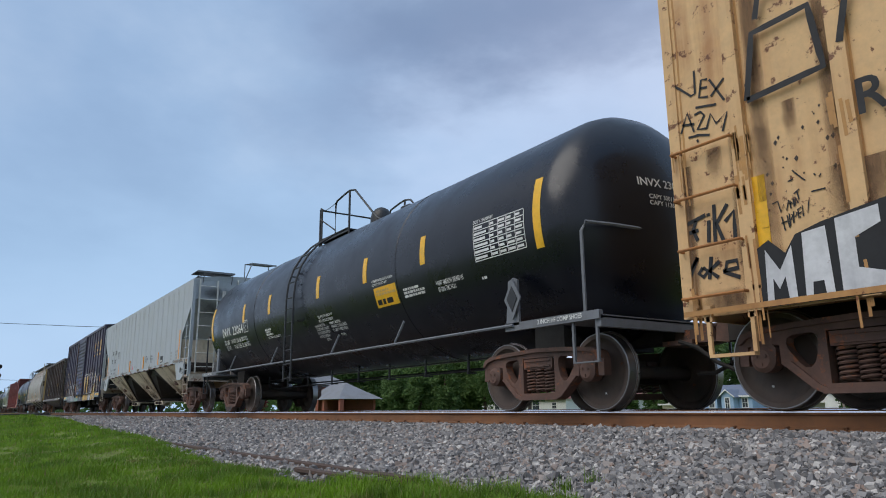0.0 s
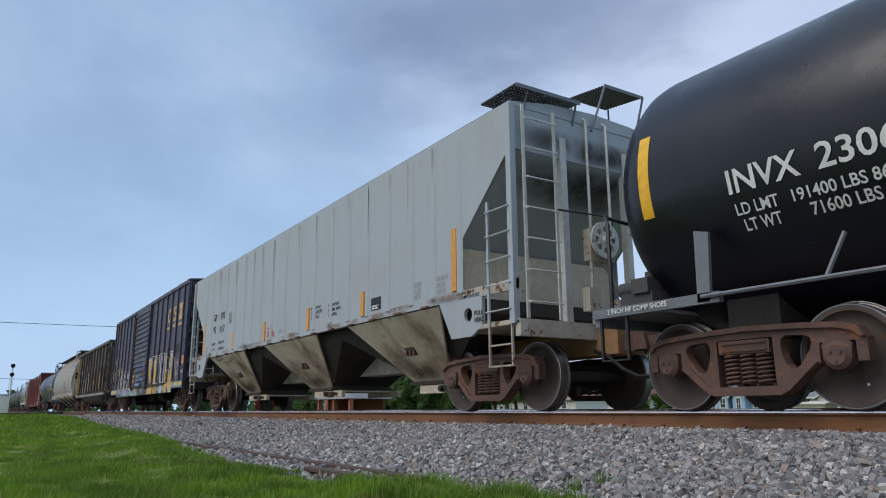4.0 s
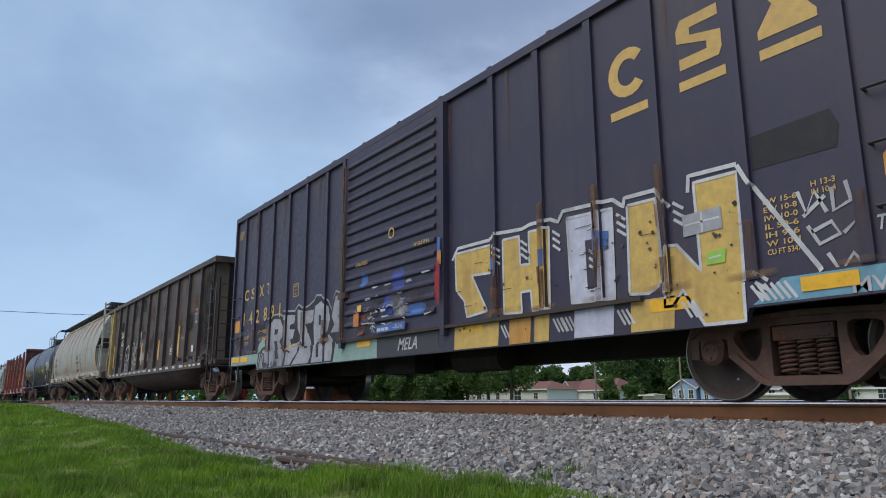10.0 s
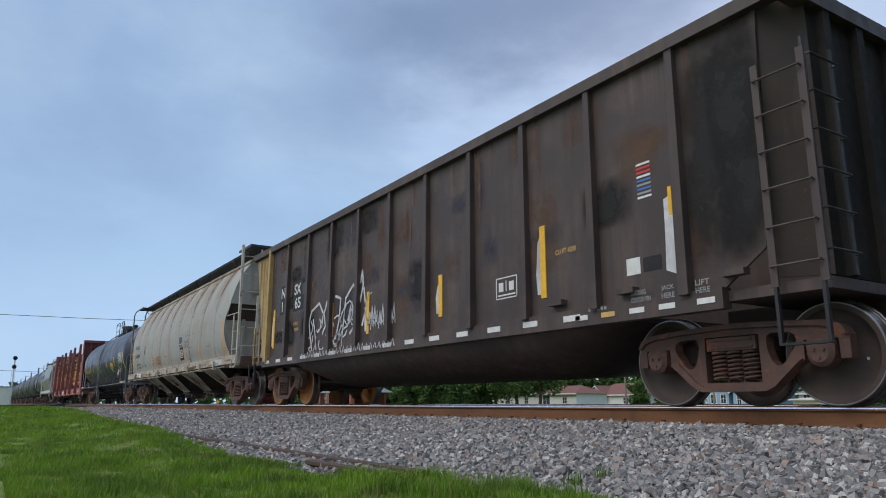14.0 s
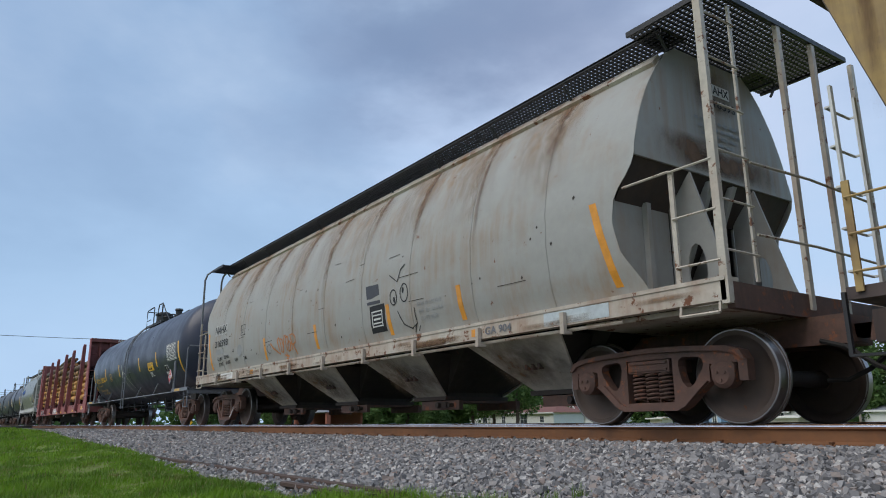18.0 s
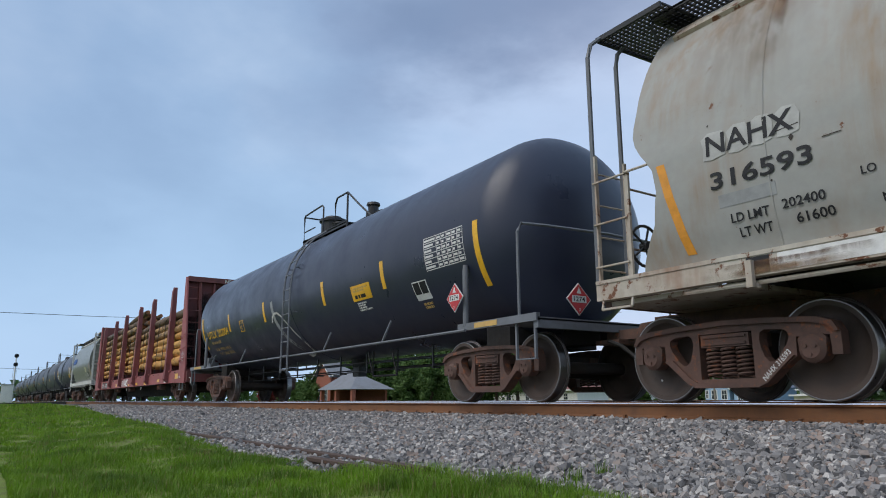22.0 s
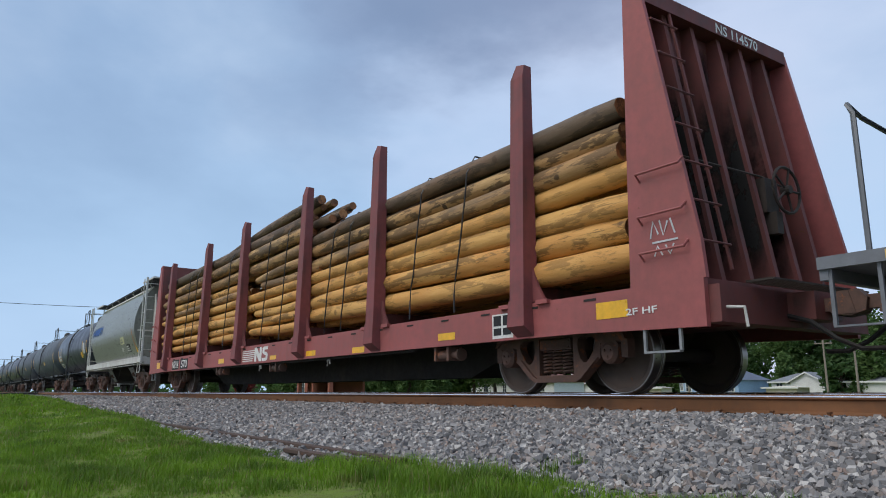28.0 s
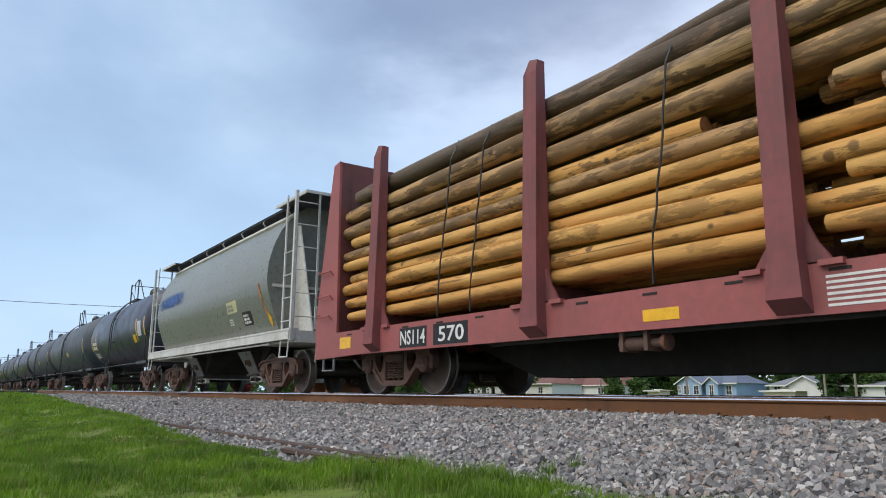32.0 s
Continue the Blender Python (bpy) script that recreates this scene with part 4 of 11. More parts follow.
def truck(car, xc, rusty=False, r=WHEEL_R):
    for s in (-1, 1):
        turn = 0 if s < 0 else 180
        fr = part("sideframe", GEAR["sideframe"], None, car, at=pose(xc, s * 1.0, 0, 0, 0, turn))
        part("spring", GEAR["spring"], None, fr)
        part("bolster_end", GEAR["bolster_end"], None, fr)
        for u in (-0.89, 0.89):
            part("bearing", GEAR["bearing"], None, fr, at=pose(u, -0.03, 0))
    part("truck_bolster", GEAR["bolster"], None, car, at=pose(xc, 0, 0))
    for u in (-0.89, 0.89):
        ax = part("wheelset", GEAR["axle"], None, car, at=pose(xc + u, 0, r))
        for s in (-1, 1):
            m = pose(0, s * 0.80, 0, 0, 0, 0 if s < 0 else 180)
            w = part("wheel", GEAR["wheel"], None, ax, at=m)
            if rusty:
                w.material_slots[0].link = "OBJECT"
                w.material_slots[0].material = rust_orange
            part("tread", GEAR["tread"], None, ax, at=m)
        part("chalk_mark", GEAR["mark"], None, ax, at=pose(0.0, -0.80, -0.25))
        WHEELSETS.append((ax, xc + u, r))


def couplers(car, xf, xr):
    for x, turn in ((xf, 0), (xr, 180)):
        part("coupler", GEAR["coupler"], None, car, at=pose(x, 0, 0, 0, 0, turn))
        part("air_hose", GEAR["air_hose"], None, car, at=pose(x, 0, 0, 0, 0, turn))


CARS = []


def railcar(x0, label, category="railway car", name="freight_car"):
    ob = new(name)
    ob.empty_display_size = 0.5
    tagged(ob, label, category, "cars of the freight train")
    ob.location = (x0, YC, 0)
    CARS.append((ob, x0))
    return ob


def ladder(car, x0, x1, z0, z1, y, rungs, mat, r=0.012, flat=True, name="ladder", post=0.022):
    g = Geo()
    for x in (x0, x1):
        g.box(x - post, x + post, y - 0.012, y + 0.012, z0, z1)
    for i in range(rungs):
        z = z0 + (z1 - z0) * (i + 0.5) / rungs
        g.pipe([(x0, y, z), (x0, y - 0.05, z), (x1, y - 0.05, z), (x1, y, z)], r, 5)
    return part(name, g, mat, car)


def end_ladder(car, x, y0, y1, z0, z1, rungs, mat, out):
    g = Geo()
    for y in (y0, y1):
        g.box(x - 0.012, x + 0.012, y - 0.022, y + 0.022, z0, z1)
    for i in range(rungs):
        z = z0 + (z1 - z0) * (i + 0.5) / rungs
        g.pipe([(x, y0, z), (x + out, y0, z), (x + out, y1, z), (x, y1, z)], 0.012, 5)
    return part("ladder", g, mat, car)


def grab(car, pts, mat, r=0.016, name="handrail"):
    return part(name, Geo().pipe(pts, r, 6), mat, car, smooth=True)


def arc(cx, cz, r, a0, a1, n=5):
    return [(cx + r * math.cos(radians(a0 + (a1 - a0) * i / n)), cz + r * math.sin(radians(a0 + (a1 - a0) * i / n))) for i in range(n + 1)]


# ---------------------------------------------------------------- tank cars
def tank_prof(r, zc):
    return lambda z: -math.sqrt(max(0.01, r * r - (z - zc) ** 2))


def tank_body(car, half, head, r, zc, mat, seams=()):
    prof = [(-half - head * math.sin(radians(a)), max(0.01, r * math.cos(radians(a)))) for a in (90, 84, 75, 65, 54, 43, 32, 21, 10)]
    prof += [(-half, r)]
    for s in sorted(seams):
        prof += [(s - 0.03, r), (s - 0.02, r + 0.008), (s + 0.02, r + 0.008), (s + 0.03, r)]
    prof += [(half, r)] + [(half + head * math.sin(radians(a)), max(0.01, r * math.cos(radians(a)))) for a in (10, 21, 32, 43, 54, 65, 75, 84, 90)]
    g = Geo().lathe(prof, 72, "x", (0, 0, zc))
    return part("tank_shell", g, mat, car, smooth=True)


def tank_underframe(car, off, end, r, zc, mat):
    """Stub sills, saddles, end platforms and the rods below the tank."""
    zb = zc - r
    for s in (-1, 1):
        g = Geo()
        g.box(s * (off - 1.6), s * (end - 0.25), -0.17, 0.17, 0.78, zb + 0.12)
        g.plate([(s * (off - 0.28), 0.78), (s * (off + 0.28), 0.78), (s * (off + 0.28), zb + 0.4), (s * (off - 0.28), zb + 0.4)], (), -0.85, 0.85)
        part("stub_sill", g, under_black, car)
        g = Geo()
        g.box(s * (off + 0.75), s * end, -1.47, 1.47, 1.00, 1.035)
        g.box(s * (off - 0.1), s * end, -1.50, -1.44, 0.985, 1.085)
        g.box(s * (off - 0.1), s * end, 1.44, 1.50, 0.985, 1.085)
        g.box(s * (end - 0.07), s * end, -1.47, 1.47, 0.90, 1.02)
        part("end_platform", g, iron_grey if mat is not under_black else black_iron, car)


def side_rail(car, x0, x1, z, y, mat, drop=()):
    g = Geo()
    for s in (-1, 1):
        g.pipe([(x0, s * y, z), (x1, s * y, z)], 0.021, 6)
        for x in drop:
            g.pipe([(x, s * y, z), (x + 0.14, s * (y - 0.10), z + 0.36)], 0.02, 5)
    part("side_railing", g, mat, car, smooth=True)


def brake_rods(car, x0, x1, mat):
    g = Geo()
    g.pipe([(x0, -0.42, 0.80), (x1, -0.42, 0.80)], 0.014, 5)
    g.pipe([(x0, -0.30, 0.60), (x1, -0.30, 0.64)], 0.013, 5)
    g.pipe([(x0, 0.35, 0.72), (x1, 0.35, 0.72)], 0.018, 5)
    n = int((x1 - x0) / 1.25)
    for i in range(n + 1):
        x = x0 + (x1 - x0) * i / n
        g.box(x - 0.015, x + 0.015, -0.44, -0.41, 0.58, 1.10)
        g.box(x - 0.02, x + 0.02, -0.45, -0.28, 0.585, 0.61)
    part("brake_rigging", g, mat, car)


def brake_gear(car, x, mat, y=-0.6, z=1.03):
    """Cluster of valves on the end platform."""
    g = Geo()
    g.box(x - 0.24, x + 0.20, y - 0.12, y + 0.16, z, z + 0.20)
    g.lathe([(x - 0.32, 0.09), (x - 0.10, 0.09)], 12, "x", (0, y, z + 0.26))
    g.box(x - 0.05, x + 0.18, y - 0.16, y + 0.05, z + 0.18, z + 0.34)
    g.lathe([(z + 0.3, 0.05), (z + 0.42, 0.05)], 10, "z", (x + 0.08, y, 0))
    g.pipe([(x - 0.3, y, z + 0.1), (x - 0.5, y + 0.2, z + 0.05), (x - 0.6, y + 0.5, z + 0.0)], 0.025, 6)
    part("brake_valve", g, mat, car, smooth=True)


def brake_wheel(car, x, y, z, mat, r=0.27):
    g = Geo()
    g.pipe([(x, y + r * math.cos(2 * math.pi * k / 20), z + r * math.sin(2 * math.pi * k / 20)) for k in range(20)], 0.018, 6, closed=True)
    for k in range(5):
        a = 2 * math.pi * k / 5
        g.pipe([(x, y, z), (x, y + r * math.cos(a), z + r * math.sin(a))], 0.014, 5)
    g.lathe([(x - 0.05, 0.05), (x + 0.05, 0.05)], 10, "x", (0, y, z))
    part("brake_wheel", g, mat, car, smooth=True)


def top_platform(car, x, r, zc, mat, style=0):
    """Walkway beside the manway, hoop railings and the fittings on top; style 1 has one long railing, style 0 two hoops."""
    zt = zc + r
    a, b = (x - 1.39, x + 0.15) if style else (x - 1.36, x + 1.20)
    g = Geo()
    for y0, y1 in ((-0.72, -0.40), (0.40, 0.72)):
        g.box(a, b, y0, y1, zt - 0.08, zt - 0.05)
        g.box(a, b, y0, y0 + 0.03, zt - 0.12, zt - 0.03)
        for u in (0.1, 0.5, 0.9):
            xx = a + (b - a) * u
            g.box(xx - 0.03, xx + 0.03, (y0 + y1) / 2 - 0.03, (y0 + y1) / 2 + 0.03, zt - 0.5, zt - 0.1)
    g.box(a, a + 0.3, -0.72, 0.72, zt - 0.05, zt - 0.02)
    part("top_walkway", g, mat, car)
    top = zt + (0.71 if style else 0.60)
    low = zt - 0.2
    for y in (-0.69, 0.69):
        g = Geo()
        if style:
            g.pipe([(a, y, low), (a, y, top), (a + 0.04, y, top + 0.03), (a + 0.10, y, top), (a + 0.10, y, low)], 0.022, 6)
            g.pipe([(a + 0.84, y, low), (a + 0.84, y, top - 0.08), (a + 0.90, y, top + 0.0), (a + 1.30, y, top + 0.06), (b, y, top + 0.08), (b + 0.25, y, top + 0.03), (b + 1.25, y, zt - 0.10), (b + 1.5, y * 0.9, zt - 0.26)], 0.022, 6)
            g.pipe([(b, y, low), (b, y, top + 0.08)], 0.026, 6)
            g.pipe([(a, y, top - 0.22), (a + 0.84, y, top - 0.66)], 0.016, 6)
            g.pipe([(a + 0.10, y, top), (a + 0.3, y, top - 0.07), (a + 0.6, y, top - 0.06), (a + 0.84, y, top - 0.02)], 0.008, 5)
        else:
            g.pipe([(a, y, low), (a, y, top - 0.02), (a + 0.05, y, top + 0.03), (a + 1.12, y, top + 0.06), (a + 1.20, y, top), (a + 1.20, y, low)], 0.022, 6)
            g.pipe([(a, y, top - 0.40), (a + 0.7, y, top - 0.40)], 0.016, 6)
            g.pipe([(b - 0.66, y, low), (b - 0.66, y, top - 0.10), (b - 0.56, y, top + 0.03), (b, y, top + 0.03), (b + 0.55, y, zt + 0.24), (b + 1.25, y * 0.95, zt - 0.25)], 0.022, 6)
            g.pipe([(b, y, low), (b, y, top + 0.03)], 0.026, 6)
        part("top_railing", g, mat, car, smooth=True)
    g = Geo().pipe([(a, -0.69, top), (a, 0.69, top)], 0.020, 6)
    part("top_railing", g, mat, car, smooth=True)
    mx = x + 0.20 if style else x - 0.75
    g = Geo()
    if style:
        g.lathe([(zt - 0.25, 0.24), (zt + 0.20, 0.24), (zt + 0.32, 0.215), (zt + 0.41, 0.15), (zt + 0.455, 0.07), (zt + 0.46, 0.01)], 22, "z", (mx + 0.12, 0, 0))
    else:
        g.lathe([(zt - 0.25, 0.36), (zt + 0.30, 0.36), (zt + 0.34, 0.38), (zt + 0.38, 0.36), (zt + 0.40, 0.05)], 22, "z", (mx, 0, 0))
    part("manway", g, mat, car, smooth=True)
    for u, rr, hh in ((1.45, 0.15, 0.24), (0.75, 0.09, 0.18), (-1.3, 0.10, 0.15)):
        g = Geo()
        g.lathe([(zt - 0.2, rr), (zt + hh * 0.5, rr), (zt + hh * 0.5, rr * 1.3), (zt + hh * 0.8, rr * 1.3), (zt + hh, rr * 0.7), (zt + hh + 0.04, 0.02)], 14, "z", (x + u, 0.05, 0))
        part("top_valve", g, mat, car, smooth=True)


def tank_ladder(car, x, r, zc, mat, low=0.62, w=0.40):
    g = Geo()
    prof = tank_prof(r, zc)
    angs = [i * 12 for i in range(0, 6)]
    for u in (-w / 2, w / 2):
        pts = [(x + u, -r - 0.10, low), (x + u, -r - 0.10, zc)] + [(x + u, -(r + 0.10) * math.cos(radians(a)), zc + (r + 0.10) * math.sin(radians(a))) for a in angs]
        g.pipe(pts, 0.022, 5)
        for z in (zc - 0.5, zc + 0.5):
            g.pipe([(x + u, prof(z) - 0.10, z), (x + u, prof(z) + 0.02, z)], 0.015, 5)
    n = 6
    for i in range(n):
        z = low + 0.06 + (zc - low) * i / n
        g.pipe([(x - w / 2, -r - 0.10, z), (x + w / 2, -r - 0.10, z)], 0.014, 5)
    for a in angs:
        y, z = -(r + 0.10) * math.cos(radians(a)), zc + (r + 0.10) * math.sin(radians(a))
        g.pipe([(x - w / 2, y, z), (x + w / 2, y, z)], 0.014, 5)
    part("ladder", g, mat, car)


def end_rails(car, end, off, mat, zt, s, px=0.95):
    """Handrail hoops at one end of a tank car, and the steps that hang below."""
    for y in (-1.45, 1.45):
        grab(car, [(s * (off + px), y, 1.03), (s * (off + px), y, zt - 0.1), (s * (off + px + 0.05), y * 0.98, zt), (s * (off + px + 0.12), y * 0.72, zt)], mat, 0.022)
        g = Geo()
        for x in (end - 0.08, end - 0.45):
            g.box(s * x - 0.015, s * x + 0.015, y - 0.015, y + 0.015, 0.52, 1.0)
        g.box(s * (end - 0.45), s * (end - 0.08), y - 0.02, y + 0.04, 0.52, 0.535)
        part("sill_step", g, mat, car)
    grab(car, [(s * (off + px + 0.12), -1.05, zt), (s * (off + px + 0.2), 0, zt), (s * (off + px + 0.12), 1.05, zt)], mat, 0.022)


def table_panel(car, x, z, w, h, prof, rows, cols):
    """White ruled table with small illegible entries."""
    g = Geo()
    t = 0.012

    def quad(x0, x1, z0, z1):
        n = max(1, int((z1 - z0) / 0.12))
        for i in range(n):
            a, b = z0 + (z1 - z0) * i / n, z0 + (z1 - z0) * (i + 1) / n
            g.add([(x0, prof(a) - 0.006, a), (x1, prof(a) - 0.006, a), (x1, prof(b) - 0.006, b), (x0, prof(b) - 0.006, b)], [(0, 1, 2, 3)])
    for i in range(rows + 1):
        quad(x, x + w, z + h * i / rows, z + h * i / rows + t)
    xs = [0.0] + [0.34 + 0.66 * k / cols for k in range(cols + 1)]
    for u in xs:
        quad(x + w * u, x + w * u + t, z, z + h)
    rnd = random.Random(5)
    for i in range(rows):
        for k in range(len(xs) - 1):
            x0, x1 = x + w * xs[k] + 0.02, x + w * xs[k + 1] - 0.01
            quad(x0, x0 + (x1 - x0) * rnd.uniform(0.5, 0.95), z + h * (i + 0.35) / rows, z + h * (i + 0.75) / rows)
    part("data_table", g, white_ink, car)


def build_tank_inv():
    car = railcar(-13.39, "glossy black tank car with white lettering and yellow stripes", "tank car", "tank_car")
    r, zc = 1.53, 2.362
    prof = tank_prof(r, zc)
    tank_body(car, 7.05, 0.80, r, zc, black_tank, (-3.5, 3.4))
    tank_underframe(car, 6.32, 7.85, r, zc, black_iron)
    truck(car, 6.32), truck(car, -6.32)
    couplers(car, 8.25, -8.25)
    side_rail(car, -6.4, 6.4, 1.05, 1.52, iron_grey, (-5.2, -2.2, 1.0, 3.4))
    brake_rods(car, -5.2, 5.2, black_iron)
    top_platform(car, -0.20, r, zc, black_iron, 1)
    tank_ladder(car, -0.90, r, zc, black_iron)
    end_rails(car, 7.85, 6.32, iron_grey, 2.13, 1, 1.28)
    end_rails(car, 7.85, 6.32, black_iron, 2.13, -1, 1.28)
    brake_gear(car, -7.42, valve_grey, -1.12, 1.06)
    brake_gear(car, -7.62, valve_grey, -0.55, 1.06)
    for x in (-6.98, -4.26, -2.44, 0.31, 2.34, 4.26, 6.93):
        big = abs(x) > 6.5
        patch(x - 0.07, x + 0.07, 1.95 if big else 2.20, 2.85 if big else 2.65, reflect_yellow, car, prof)
    letters("INVX", -6.02, 1.955, 0.225, white_ink, car, prof, 0.70)
    letters("23064", -5.17, 1.955, 0.225, white_ink, car, prof, 0.83)
    for x0, x1, z0, z1 in ((-4.30, -3.98, 1.95, 1.965), (-4.30, -3.98, 2.225, 2.24), (-4.30, -4.285, 1.95, 2.24), (-3.995, -3.98, 1.95, 2.24)):
        patch(x0, x1, z0, z1, white_ink, car, prof, name="plate_mark")
    letters("PLATE", -4.26, 2.16, 0.05, white_ink, car, prof, 0.23)
    letters("C", -4.20, 1.99, 0.12, white_ink, car, prof)
    letters("LD LMT", -6.00, 1.76, 0.105, white_ink, car, prof, 0.42)
    letters("191400 LBS 86 800 KG", -5.45, 1.76, 0.105, white_ink, car, prof, 1.27)
    letters("LT WT", -5.96, 1.615, 0.105, white_ink, car, prof, 0.36)
    letters("71600 LBS 32 500 KG", -5.33, 1.62, 0.105, white_ink, car, prof, 1.21)
    bars(-2.84, 1.74, 0.55, 0.16, 3, white_ink, car, prof, 3)
    letters("VENT TANK WHEN UNLOADING", -2.78, 1.66, 0.05, white_ink, car, prof, 0.80)
    letters("EQUIPPED W/ 4 INCH 549", 0.18, 1.81, 0.055, white_ink, car, prof, 0.66)
    letters("MIDLAND OUTLET VALVE", 0.18, 1.735, 0.055, white_ink, car, prof, 0.64)
    for i, t in enumerate(("HANDLE MUST BE", "LOCKED AND CHAINED", "IN CLOSED POSITION", "BEFORE LOADING", "CLOSE")):
        letters(t, -0.10 + (0.24 if i == 4 else 0), 1.66 - 0.068 * i, 0.05, white_ink, car, prof, (0.47, 0.60, 0.58, 0.47, 0.17)[i])
    for i, t in enumerate(("HANDLE MUST BE", "CHAINED TO UNDERSIDE", "OF CAR TO KEEP VALVE", "OPEN")):
        letters(t, 0.60 + (0.26 if i == 3 else 0), 1.66 - 0.068 * i - (0.03 if i == 3 else 0), 0.05, white_ink, car, prof, (0.47, 0.68, 0.66, 0.17)[i])
    patch(2.63, 3.42, 1.73, 2.06, reflect_yellow, car, prof, name="emergency_notice")
    bars(2.70, 1.92, 0.64, 0.11, 2, yellow_ink, car, prof, 8)
    bars(2.68, 1.77, 0.66, 0.12, 1, black_ink, car, prof, 9)
    letters("4\" FIBERGLASS INSULATION", 2.60, 2.155, 0.045, white_ink, car, prof, 0.72)
    letters("DO NOT EXCEED 48PF", 2.60, 2.095, 0.04, white_ink, car, prof, 0.52)
    bars(3.58, 1.78, 0.67, 0.16, 3, white_ink, car, prof, 4)
    letters("PAINT AMERON 385/450 HS", 4.54, 1.83, 0.07, white_ink, car, prof, 0.70)
    letters("03-2016 TMC HOU", 4.55, 1.74, 0.07, white_ink, car, prof, 0.46)
    bars(5.64, 1.76, 0.17, 0.05, 1, white_ink, car, prof, 4)
    table_panel(car, 5.60, 2.00, 1.08, 0.50, prof, 6, 4)
    letters("DOT 111A100W1", 5.60, 2.53, 0.05, white_ink, car, prof, 0.44)
    # placard holder on its post
    g = Geo()
    g.plate([(6.24, 1.05), (6.50, 1.05), (6.48, 1.62), (6.40, 1.66), (6.30, 1.62)], (), -1.50, -1.47)
    part("bolster_post", g, iron_grey, car)
    g = Geo()
    g.plate([(6.42, 1.12), (6.58, 1.38), (6.42, 1.64), (6.26, 1.38)], (), -1.54, -1.52)
    h = part("placard_holder", g, iron_grey, car)
    g = Geo()
    g.plate([(6.42, 1.22), (6.52, 1.38), (6.42, 1.54), (6.32, 1.38)], (), -1.55, -1.54)
    part("placard_back", g, black_iron, h)
    g = Geo()
    g.plate([(-6.46, 1.0), (-6.32, 1.0), (-6.28, 1.66), (-6.44, 1.70)], (), -1.50, -1.46)
    part("bolster_post", g, iron_grey, car)
    letters("2 INCH HF COMP SHOES", 6.85, 1.015, 0.055, white_ink, car, lambda z: -1.503, 0.75)
    letters("2 INCH HF COMP SHOES", -7.62, 1.015, 0.055, white_ink, car, lambda z: -1.503, 0.80)
    # end marks
    for t, y0, z0, hh, ww in (("INVX 23064", -0.62, 2.68, 0.11, 0.78), ("CAPY 30011 GAL", -0.48, 2.52, 0.06, 0.6), ("CAPY 113605 L", -0.48, 2.44, 0.06, 0.56)):
        vs, fs = text_geo(t, hh, ww)
        part("lettering", Geo().add([(7.05 + 0.80 * math.sqrt(max(0, 1 - ((y0 + u) ** 2 + (z0 + v - zc) ** 2) / (r * r))) + 0.010, y0 + u, z0 + v) for u, v in vs], fs), white_ink, car)
    return car


